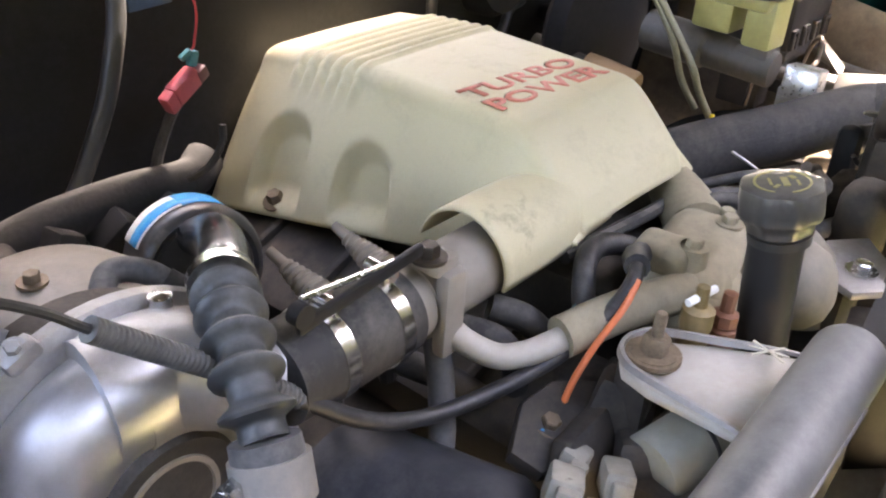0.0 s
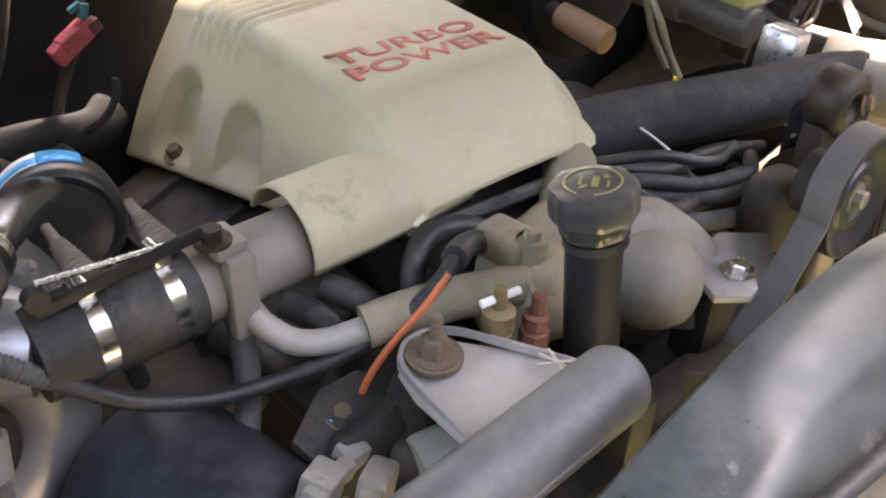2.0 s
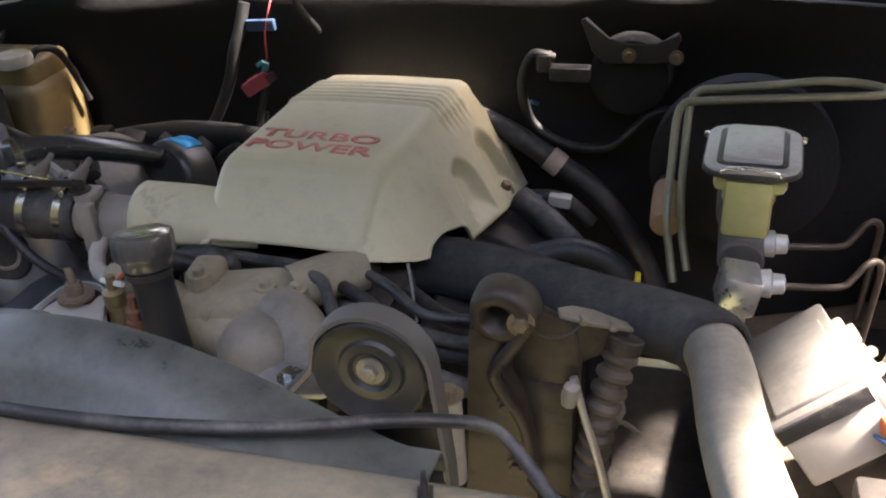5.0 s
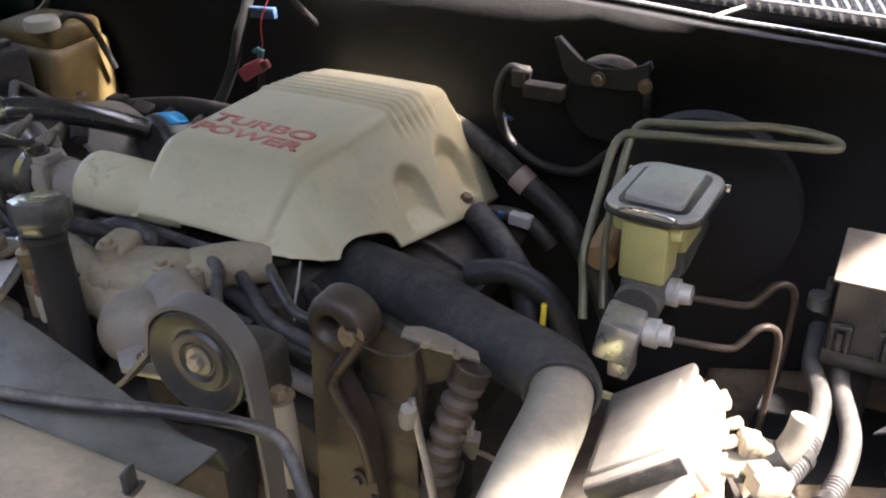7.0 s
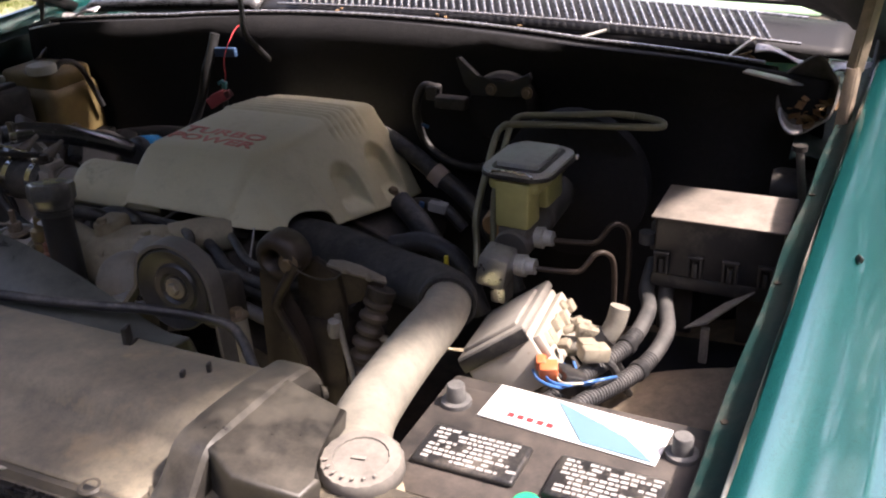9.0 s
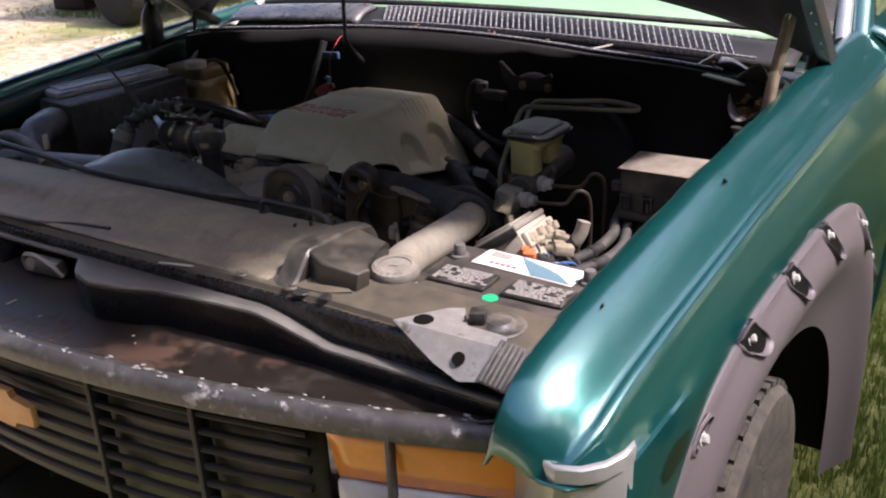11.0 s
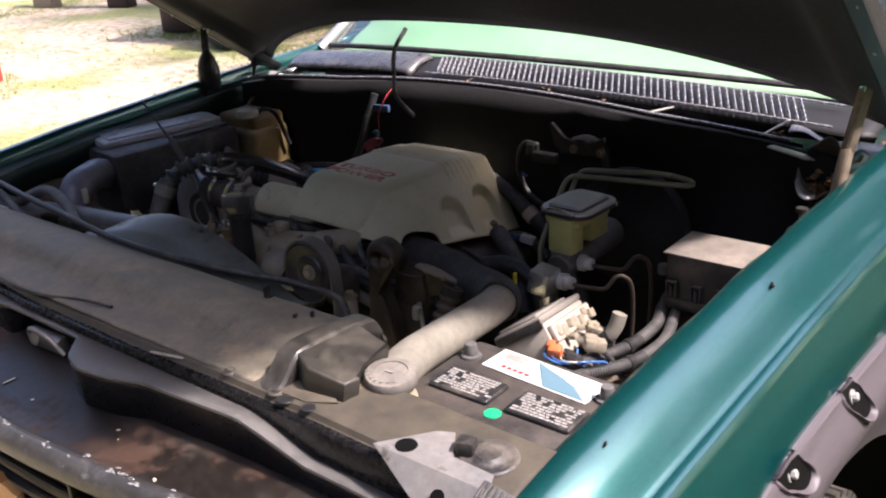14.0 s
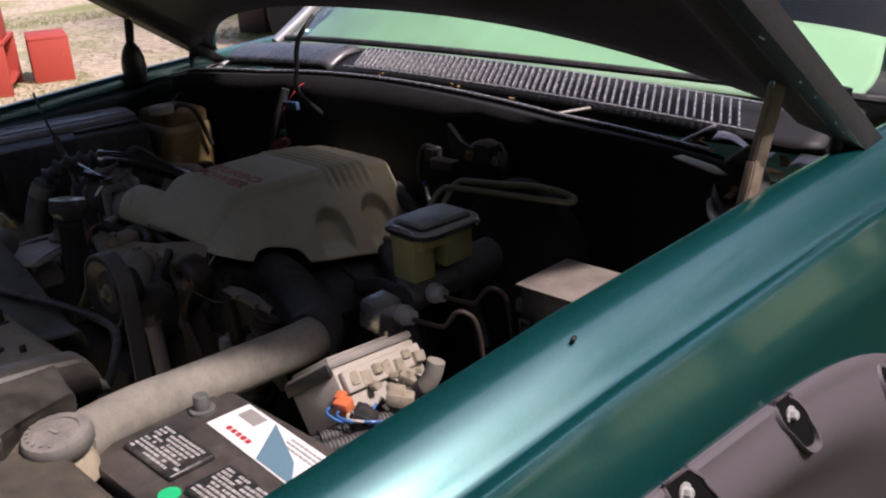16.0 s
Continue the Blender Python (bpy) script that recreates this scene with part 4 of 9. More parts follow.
for side in (1, -1):
    b = B()
    tube(b, [(side * 0.945, 1.25, 1.15), (side * 0.905, 1.44, 1.29), (side * 0.80, 1.80, 1.59), (side * 0.74, 1.98, 1.70)], (0.03, 0.034), 12, 8, flat=0.7)
    part("pillar", b, GREEN, truck, "green windscreen pillar")
    # Silver strip stands in for the sky's reflection on the green pillar.
    b = B()
    tube(b, [(side * 0.913, 1.22, 1.17), (side * 0.873, 1.42, 1.31), (side * 0.765, 1.78, 1.605)], 0.018, 10, 8)
    part("pillar_trim", b, BEZEL, truck, "pale silver strip for the sky reflected on the pillar")
    b = B()
    rows = []
    for i in range(17):
        y = lerp(1.292, 2.45, i / 16)
        cx = 0.9625
        rows.append([Vector((side * (cx + dx), y, z)) for dx, z in ((-0.06, 1.19), (-0.02, 1.2), (0.03, 1.185), (0.07, 1.15), (0.085, 1.11), (0.092, 1.09), (0.1, 1.06), (0.112, 0.95), (0.115, 0.75), (0.105, 0.5), (0.09, 0.36))])
    ring_loft(b, rows, False, False)
    door = part("door", b, GREEN, truck, "green truck door", 30, solid=0.02)
    b = B()
    box(b, (side * 1.077, 1.32, 0.62), (0.006, 0.014, 0.06), (0, 0, 0), 0.002)
    part("hinge_cover", b, CLEAN_BLACK, door)
    b = B()
    sheet(b, lambda u, v: Vector((side * lerp(0.955, 0.78, v), lerp(lerp(1.42, 2.35, u), lerp(1.9, 2.3, u), v), lerp(1.2, 1.68, v))), 6, 6)
    w = part("side_window", b, GLASS, truck, "tinted side window")
    w.visible_shadow = False
b = B()
sheet(b, lambda u, v: Vector((lerp(-0.70, 0.70, u), lerp(1.75, 2.6, v), 1.72 + 0.04 * math.sin(math.pi * u) * (0.6 + 0.4 * math.sin(math.pi * v)))), 14, 8)
part("roof", b, GREEN, truck, "green cab roof", solid=0.02)
b = B()
box(b, (0, 2.6, 1.0), (1.9, 0.04, 1.4), (0, 0, 0), 0.02)
part("cab_back", b, GREEN, truck)

# the open hood
TIP = math.atan2(0.546, 0.838)


def hood_point(x, d, up=0.0):
    up += 0.045 * (1 - min(1.0, abs(x) / 0.93) ** 2)
    return Vector((x, 1.02 - d * math.cos(TIP) + up * math.sin(TIP), 1.166 + d * math.sin(TIP) + up * math.cos(TIP)))


def hood_rear(x):
    k = abs(x) / 0.93
    return 0.285 * (1 - k ** 3.0)


def hood_front(x):
    return 1.62 - 0.12 * (x / 0.93) ** 2


b = B()
sheet(b, lambda u, v: hood_point(lerp(-0.935, 0.935, u), lerp(hood_rear(lerp(-0.935, 0.935, u)), hood_front(lerp(-0.935, 0.935, u)), v), 0.012), 40, 16)
hood = part("hood", b, GREEN, truck, "raised green hood with a black underside", solid=0.003)
b = B()


def under(u, v):
    x = lerp(-0.93, 0.93, u)
    d = lerp(hood_rear(x) + 0.004, hood_front(x) - 0.004, v)
    edge = min(u, 1 - u, 1 - v, 0.5 if v > 0.03 else 0.0)
    rib = 0.016 * (0.5 + 0.5 * math.cos(u * 6 * math.pi)) if edge > 0.06 else 0.03
    up = 0.002 - (0.032 if 0.012 < edge < 0.05 else rib * 0.6 if edge >= 0.05 else 0.0)
    return hood_point(x, d, up)


sheet(b, under, 80, 40)
part("hood_underside", b, mat("black_hood_liner", (0.017, 0.016, 0.017), 0.6, 0, 90, 0.35, dust=(0.05, 0.05, 0.05), dusty=0.08, bump=0.2), hood, "black ribbed hood underside", 40, solid=0.003)
for side in (1, -1):
    b = B()
    rows = []
    for k in range(31):
        d = lerp(0.0, 1.49, k / 30)
        rows.append([hood_point(side * 0.938, d, 0.01), hood_point(side * 0.938, d, -0.028), hood_point(side * 0.915, d, -0.034), hood_point(side * 0.885, d, -0.026), hood_point(side * 0.88, d, -0.01)])
    ring_loft(b, rows, False, False)
    part("hood_side_flange", b, TUBE_BLACK, hood, "black folded side flange with paint chips", 30, solid=0.004)
    for k in range(16):
        b = B()
        d = random.uniform(0.1, 1.1)
        p = hood_point(side * (0.924 + random.uniform(-0.012, 0.012)), d, -0.031)
        box(b, p, (random.uniform(0.0015, 0.003), random.uniform(0.003, 0.009), 0.002), (-33, 0, random.uniform(-20, 20)))
        part("paint_chip", b, WHITE, hood, smooth=False)
    # hinge: worn lever, link and spring
    b = B()
    for a, c, wd in (((0.872, 0.712, 1.10), (0.878, 0.738, 1.20), 0.021), ((0.878, 0.736, 1.195), (0.893, 0.757, 1.315), 0.018)):
        q = Vector(c) - Vector(a)
        m = Matrix.Translation((side * (a[0] + c[0]) / 2, (a[1] + c[1]) / 2, (a[2] + c[2]) / 2)) @ Vector((side * q.x, q.y, q.z)).to_track_quat("Z", "Y").to_matrix().to_4x4()
        box(b, (0, 0, 0), (0.007, wd, q.length), (0, 0, 0), 0.002, m=m)
        box(b, (0.006, wd * 0.5, 0), (0.014, 0.004, q.length * 0.95), (0, 0, 0), 0.001, m=m)
    arm = part("hinge_arm", b, mat("worn_tan_steel", (0.25, 0.2, 0.15), 0.55, 0.3, 60, 0.35, bump=0.2, spots=(0.1, 0.07, 0.05), spotty=0.3) if side > 0 else CLEAN_BLACK, hood, "worn bare hinge arm" if side > 0 else "black hinge arm")
    b = B()
    hexbolt(b, (side * 0.885, 0.755, 1.31), (-side, -0.4, 0), 0.008, 0.008)
    part("hinge_bolt", b, ZINC, arm)
    b = B()
    tube(b, [(side * 0.90, 0.90, 1.12), (side * 0.905, 0.93, 1.20), (side * 0.91, 0.93, 1.27)], 0.011, 10, 6, flat=0.5)
    part("hinge_link", b, CLEAN_BLACK, hood, "black hinge link")
    if side < 0:
        b = B()
        lathe(b, [(0.006, -0.05), (0.026, -0.045), (0.032, -0.01), (0.03, 0.02), (0.022, 0.045), (0.012, 0.06), (0.005, 0.07)], Matrix.Translation((-0.878, 0.735, 1.185)), 16)
        part("hinge_spring", b, CLEAN_BLACK, hood, "black hinge spring housing")
        b = B()
        tube(b, [(-0.94, 0.96, 1.26), (-0.942, 0.955, 1.20), (-0.94, 0.95, 1.185)], 0.0035, 8, 4)
        lathe(b, [(0.002, 0), (0.012, 0), (0.012, 0.005), (0.002, 0.006)], Matrix.Translation((-0.94, 0.95, 1.18)), 12)
        part("hood_stop", b, CLEAN_BLACK, hood, "thin black hood stop")
b = B()
tube(b, [hood_point(-0.21, 0.25, -0.005), (-0.21, 0.785, 1.29), (-0.196, 0.76, 1.23), (-0.185, 0.75, 1.185), (-0.18, 0.80, 1.13), (-0.18, 0.832, 1.10)], 0.0055, 8, 8)
part("ground_strap", b, CABLE, hood, "black cable hanging from the hood")
b = B()
tube(b, [hood_point(0.66, 0.62, -0.012), hood_point(0.68, 0.60, -0.022), hood_point(0.72, 0.585, -0.024), hood_point(0.74, 0.59, -0.012)], 0.003, 8, 6)
part("lamp_wire", b, STEEL, hood, "short bent wire on the liner")

# inner fenders and the floor of the bay
for side in (1, -1):
    b = B()
    sheet(b, lambda u, v: Vector((side * table(u, [(0, 0.845), (0.2, 0.84), (0.4, 0.80), (0.7, 0.70), (1, 0.50)]), lerp(0.06, 0.83, v),
                                  table(u, [(0, 1.02), (0.2, 0.93), (0.4, 0.885), (0.7, 0.865), (1, 0.80)]) + 0.01 * math.sin(v * 14 + u * 5) - 0.15 * max(0.0, min(1.0, (v - 0.42) / 0.12)) * min(1.0, u / 0.3))), 16, 24)
    part("inner_fender", b, INNER_MUD, truck, "muddy brown inner fender shelf", 50, solid=0.003)
    b = B()
    sheet(b, lambda u, v: Vector((side * table(u, [(0, 0.845), (0.3, 0.835), (1, 0.52)]), lerp(-0.13, 0.075, v), table(u, [(0, 1.02), (0.3, 0.84), (1, 0.83)]))), 8, 4)
    part("battery_tray", b, IRON, truck, "dark battery tray", solid=0.004)
b = B()
box(b, (0, 0.35, 0.50), (1.1, 0.95, 0.06), (0, 0, 0), 0.01)
part("crossmember", b, IRON, truck)


# ---- the engine and what is fixed to it ----
engine = thing("engine", (0, 0.42, 0.53), "dark oily diesel engine block below the cover", "engine")
b = B()
box(b, (-0.03, 0.46, 0.69), (0.44, 0.62, 0.30), (0, 0, 0), 0.03)
box(b, (-0.03, 0.14, 0.72), (0.36, 0.06, 0.34), (0, 0, 0), 0.02)
part("block", b, IRON, engine)
for s in (-1, 1):
    b = B()
    box(b, (-0.03 + s * 0.19, 0.47, 0.865), (0.13, 0.54, 0.075), (0, s * 22, 0), 0.02)
    vc = part("valve_cover", b, IRON, engine, "oily dark valve cover")
    for k in range(5):
        b = B()
        box(b, (-0.03 + s * 0.2, 0.27 + 0.1 * k, 0.9), (0.11, 0.012, 0.02), (0, s * 22, 0), 0.004)
        part("rib", b, IRON, vc)
    for k in range(4):
        b = B()
        x = -0.03 + s * 0.115
        tube(b, [(x, 0.36 + 0.11 * k, 0.885), (x + s * 0.05, 0.36 + 0.11 * k, 0.88), (x + s * 0.09, 0.35 + 0.11 * k, 0.83)], 0.016, 10, 6)
        part("intake_runner", b, IRON, engine)
b = B()
box(b, (-0.03, 0.52, 0.90), (0.24, 0.44, 0.12), (0, 0, 0), 0.02)
part("intake_manifold", b, IRON, engine)
b = B()
tube(b, [(-0.17, 0.345, 0.992), (-0.02, 0.332, 0.992), (0.03, 0.336, 0.994), (0.055, 0.37, 0.975)], 0.007, 8, 6)
part("cover_gasket", b, RUBBER, engine, "black rubber edge below the cover")

# cream cover
cover = thing("engine_cover", (-0.04, 0.55, 0.9), "cream plastic engine cover with red lettering", "engine cover")


def cover_top(y, ribbed=True):
    z = table(y, [(0.338, 1.012), (0.343, 1.022), (0.352, 1.034), (0.397, 1.074), (0.408, 1.082), (0.418, 1.0865), (0.43, 1.0885), (0.597, 1.089), (0.61, 1.0885), (0.71, 1.079), (0.755, 1.0725), (0.768, 1.065), (0.776, 1.05), (0.779, 1.02), (0.78, 0.99)])
    if ribbed and 0.605 < y < 0.71:
        z += 0.006 * abs(math.sin((y - 0.605) / 0.0175 * math.pi)) - 0.0022 * min(1.0, (y - 0.605) / 0.004, (0.71 - y) / 0.004)
    return z


def cover_shape(u, v):
    y = table(v, [(0.0, 0.338), (0.23, 0.432), (0.38, 0.60), (0.88, 0.715), (1.0, 0.78)])
    ribs = 0.605 < y < 0.71
    zt, zb = cover_top(y), table(y, [(0.338, 1.002), (0.45, 0.958), (0.78, 0.902)])
    # an arch over the hose on one side
    xl = table(y, [(0.338, -0.150), (0.352, -0.158), (0.42, -0.157), (0.64, -0.152), (0.76, -0.149), (0.78, -0.14)])
    xr = table(y, [(0.338, 0.03), (0.352, 0.046), (0.42, 0.052), (0.64, 0.066), (0.76, 0.072), (0.78, 0.062)])
    bl = table(y, [(0.338, -0.16), (0.352, -0.172), (0.42, -0.188), (0.76, -0.232), (0.78, -0.222)])
    br = table(y, [(0.338, 0.052), (0.346, 0.076), (0.37, 0.105), (0.44, 0.134), (0.62, 0.158), (0.76, 0.162), (0.78, 0.15)])
    rim = max(0.0, 1 - ((y - 0.445) / 0.05) ** 2) ** 0.5 * 0.036 if abs(y - 0.445) < 0.05 else 0.0
    r = min(0.017, (zt - zb) * 0.45)
    if u < 0.36:
        t = u / 0.36
        side, t = -1, t
    elif u > 0.64:
        t = (1 - u) / 0.36
        side = 1
    else:
        t = (u - 0.36) / 0.28
        x = lerp(xl + r * 0.9, xr - r * 0.9, t)
        return Vector((x, y, zt + 0.0018 * math.sin(math.pi * t)))
    low = zb + (rim if side > 0 else 0)
    xb, xt = (bl, xl) if side < 0 else (br, xr)
    if t < 0.8:
        q = t / 0.8
        x, z = lerp(xb, xt, q ** 0.95 * 0.94), lerp(low, lerp(cover_top(y, False), zt, max(0.0, (q - 0.8) / 0.2)) - r, q)
        x += side * 0.007 * math.sin(math.pi * q)
        for yc, w, top in ((0.571, 0.035, 0.68), (0.682, 0.037, 0.74)):
            d = abs(y - yc) / w
            if d < 1:
                crest = top - 0.28 * (1 - math.sqrt(1 - d * d))
                edge_ = min(1.0, (1 - d) / 0.3)
                x -= side * 0.021 * edge_ * (2 - edge_) * max(0.0, min(1.0, (crest - q) / 0.2)) * max(0.0, min(1.0, (q - 0.06) / 0.12))
        if ribs and q > 0.86:
            x += side * 0.004 * abs(math.sin((y - 0.605) / 0.0175 * math.pi)) * (q - 0.86) / 0.14
    else:
        a = (t - 0.8) / 0.2 * math.pi / 2
        x = lerp(xt, xt - side * r * 0.9, 1 - math.cos(a)) + side * 0.0 + (xb - xt) * 0.06 * (1 - (t - 0.8) / 0.2)
        z = zt - r + r * math.sin(a)
    return Vector((x, y, z))


b = B()
sheet(b, cover_shape, 110, 200)
part("shell", b, CREAM, cover, "smooth cream shell with fluted sides", 50, solid=0.003)
# the spout round the intake pipe
b = B()
rows = []
for i in range(19):
    x = lerp(-0.264, -0.09, i / 18)
    g = max(0.0, (x + 0.20) / 0.11)
    r = 0.047 - 0.012 * g ** 1.5
    rows.append([Vector((x, 0.387 - (0.0475 - 0.006 * g) * math.cos(a), 1.008 + r * math.sin(a))) for a in [math.radians(lerp(-12, 168, k / 20)) for k in range(21)]])
ring_loft(b, rows, False, False)
part("spout", b, CREAM, cover, "", 40, solid=0.003)
SLOPE = math.atan2(1.089 - 1.0885, 0.17)
for word, y0, h, x0, w in (("TURBO", 0.480, 0.025, -0.137, 0.166), ("POWER", 0.4465, 0.0255, -0.140, 0.172)):
    m = Matrix.Translation((x0, y0, 1.0885 + (y0 - 0.43) * math.tan(SLOPE) + 0.0008)) @ Matrix.Rotation(SLOPE, 4, "X") @ Matrix.Rotation(radians(-3.0), 4, "Z")
    # Grey copy shifted up paints the shade at the letters' upper edges.
    bm = lettering(word, w, h, m @ Matrix.Translation((0.0, 0.0018, 0)), 0.0006, 0.028)
    part("letter_shadow", bm, LETTER_SHADE, cover, "grey letter copy for the shade at the engraved edges", smooth=False)
    bm = lettering(word, w, h, m, 0.0013, 0.022)
    part("lettering", bm, RED_INK, cover, "red lettering", smooth=False)
for side, x, y, z in ((-1, -0.207, 0.682, 0.93), (1, 0.142, 0.682, 0.93)):
    b = B()
    hexbolt(b, (x, y, z), (side * 0.4, 0, 1), 0.009, 0.012, True)
    part("bolt", b, BOLT, cover, "rusty cover bolt")

# turbo outlet pipe with its rubber coupling
outlet = thing("intake_pipe", (-0.33, 0.38, 0.97), "tan intake pipe with a black rubber coupling and chrome clamps", "pipe")
AX = Matrix(((0, 0, -1, 0), (0, 1, 0, 0.38), (1, 0, 0, 1.006), (0, 0, 0, 1)))


def along(x):
    return Matrix.Translation((x, 0, 0)) @ AX


b = B()
lathe(b, [(0.026, 0.0), (0.031, 0.0), (0.031, 0.2), (0.026, 0.2)], along(-0.165), 28)
part("pipe", b, PIPE_TAN, outlet, "dull tan metal pipe")
b = B()
lathe(b, [(0.03, 0.0), (0.0355, 0.001), (0.036, 0.012), (0.0365, 0.06), (0.036, 0.108), (0.0355, 0.12), (0.03, 0.121)], along(-0.352), 28)
part("coupling", b, RUBBER, outlet, "black rubber coupling")
for x in (-0.374, -0.43):
    b = B()
    lathe(b, [(0.0363, -0.006), (0.0376, -0.006), (0.0376, 0.006), (0.0363, 0.006)], along(x), 32)
    c = part("hose_clamp", b, CLIP, outlet, "shiny worm-drive hose clamp")
    b = B()
    box(b, (x, 0.376, 1.0475), (0.013, 0.022, 0.007), (0, 0, 0), 0.0015)
    lathe(b, [(0.002, -0.014), (0.005, -0.014), (0.005, 0.012), (0.002, 0.012)], frame_at((x, 0.376, 1.0525), (0, 1, 0)), 10)
    part("screw", b, CLIP, c)
b = B()
lathe(b, [(0.0315, -0.012), (0.0335, -0.012), (0.0335, 0.012), (0.0315, 0.012)], along(-0.325), 28)
box(b, (-0.325, 0.348, 1.006), (0.024, 0.014, 0.075), (0, 0, 0), 0.004)
box(b, (-0.328, 0.366, 1.046), (0.026, 0.034, 0.014), (0, 0, 0), 0.004)
part("saddle", b, PIPE_TAN, outlet, "tan saddle bracket")
b = B()
hexbolt(b, (-0.337, 0.362, 1.052), (0, 0, 1), 0.0085, 0.011)
part("saddle_bolt", b, RUST, outlet, "dark rusty bolt")
b = B()
box(b, (-0.405, 0.362, 1.058), (0.125, 0.006, 0.010), (0, -4, 2), 0.002)
lathe(b, [(0.003, -0.005), (0.0085, -0.005), (0.0085, 0.005), (0.003, 0.005)], frame_at((-0.464, 0.360, 1.064), (0, 1, 0)), 14)
part("link_rod", b, TUBE_BLACK, outlet, "black flat link rod")
b = B()
tube(b, [(-0.462, 0.362, 1.074), (-0.40, 0.364, 1.066), (-0.35, 0.365, 1.061)], 0.0022, 6, 4)
part("bright_edge", b, ZINC, outlet, "thin bright zinc line along the rod")

BOOT = mat("dusty_brown_boot_rubber", (0.15, 0.125, 0.10), 0.7, 0, 90, 0.2, dust=(0.27, 0.235, 0.19), dusty=0.4, bump=0.2)
for i, (p, q) in enumerate((((-0.424, 0.380, 1.046), (-0.427, 0.433, 1.065)), ((-0.364, 0.380, 1.044), (-0.366, 0.431, 1.063)))):
    t = thing("wire_boot", p, "small pale ribbed rubber boot", "boot", "boots behind the intake pipe")
    a = Vector(q) - Vector(p)
    b = B()
    prof = [(0.004, 0)]
    for k in range(8):
        prof += [(0.0135 - 0.001 * k, 0.004 + 0.005 * k), (0.0115 - 0.001 * k, 0.0065 + 0.005 * k)]
    prof += [(0.0042, 0.046), (0.0038, a.length), (0.001, a.length)]
    lathe(b, prof, frame_at(p, a), 14)
    part("boot", b, BOOT, t)
    b = B()
    tube(b, [p, (p[0] + 0.01, p[1] + 0.01, p[2] - 0.05), (p[0] + 0.03, p[1] + 0.02, 0.92)], 0.008, 8, 5)
    part("lead", b, CABLE, t)

# turbocharger
turbo = thing("turbocharger", (-0.53, 0.5, 0.78), "weathered aluminium turbocharger with a scroll housing", "turbocharger")
C = Vector((-0.542, 0.435, 0.925))
b = B()
rings = []
for k in range(61):
    a = math.radians(100 - 6.0 * k)
    grow = k / 60
    r, rm = 0.044 - 0.006 * grow, 0.086 - 0.004 * grow
    ctr = C + Vector((math.cos(a) * rm, 0, math.sin(a) * rm))
    out = Vector((math.cos(a), 0, math.sin(a)))
    rings.append([ctr + out * r * math.cos(q) + Vector((0, 1, 0)) * r * math.sin(q) for q in [2 * math.pi * j / 22 for j in range(22)]])
ring_loft(b, rings, True, True)
tube(b, [C + Vector((-0.03, 0, 0.086)), C + Vector((0.02, -0.008, 0.088)), (-0.495, 0.402, 1.010), (-0.465, 0.383, 1.006)], (0.043, 0.033), 22, 6)
part("compressor_scroll", b, SCROLL, turbo, "bright cast compressor scroll")
TANCAST = mat("dusty_tan_casting", (0.30, 0.275, 0.235), 0.6, 0.4, 70, 0.25, dust=(0.3, 0.265, 0.21), dusty=0.45, bump=0.3)
b = B()
m = frame_at(C + Vector((0, -0.03, 0)), (0, 1, 0))
lathe(b, [(0.030, 0.004), (0.034, -0.004), (0.038, -0.004), (0.040, 0.004), (0.0405, 0.014), (0.0455, 0.016), (0.046, 0.024), (0.051, 0.026), (0.052, 0.045), (0.02, 0.05)], m, 40)
part("inlet_ring", b, TANCAST, turbo, "dusty tan inlet rings")
b = B()
lathe(b, [(0.044, -0.002), (0.053, -0.006), (0.058, 0.002), (0.056, 0.012), (0.044, 0.012)], m, 40)
part("dark_seal", b, RUBBER, turbo, "black rubber seal ring")
b = B()
m = frame_at(C, (0, 1, 0))
lathe(b, [(0.10, 0.024), (0.124, 0.026), (0.131, 0.030), (0.131, 0.040), (0.124, 0.044), (0.10, 0.046)], m, 56)
part("v_band", b, ALU, turbo, "clamped joint band")
for a in (114, 40):
    b = B()
    q = C + Vector((math.cos(radians(a)) * 0.130, 0.034, math.sin(radians(a)) * 0.130))
    box(b, q, (0.026, 0.018, 0.012), (0, -a + 90, 0), 0.004)
    hexbolt(b, q + Vector((math.cos(radians(a)), 0, math.sin(radians(a)))) * 0.005, (math.cos(radians(a)), -0.5, math.sin(radians(a))), 0.005, 0.007)
    part("band_lug", b, ALU, turbo)
b = B()
lathe(b, [(0.02, 0.04), (0.105, 0.046), (0.108, 0.09), (0.09, 0.11), (0.02, 0.112)], m, 40)
part("core_housing", b, RUST, turbo, "dark brown centre housing")
b = B()
m = frame_at(C + Vector((0.03, 0.098, -0.052)), (0.12, 1, 0.02))
lathe(b, [(0.104, 0.03), (0.122, 0.004), (0.127, 0.0), (0.131, 0.004), (0.133, 0.03), (0.131, 0.09), (0.12, 0.13), (0.09, 0.155), (0.04, 0.16)], m, 56)
shield = part("heat_shield", b, mat("dark_tan_shield", (0.20, 0.185, 0.16), 0.55, 0.4, 90, 0.25, dust=(0.24, 0.21, 0.17), dusty=0.3, bump=0.25), turbo, "dusty tan heat shield with a rolled rim")
for dx, dy in ((0.0, 0.05), (-0.045, 0.10)):
    b = B()
    hexbolt(b, C + Vector((dx + 0.02, 0.11 + dy, 0.081 if dx == 0 else 0.073)), (dx * 4, 0, 1), 0.007, 0.008)
    part("shield_bolt", b, BOLT, shield)
b = B()
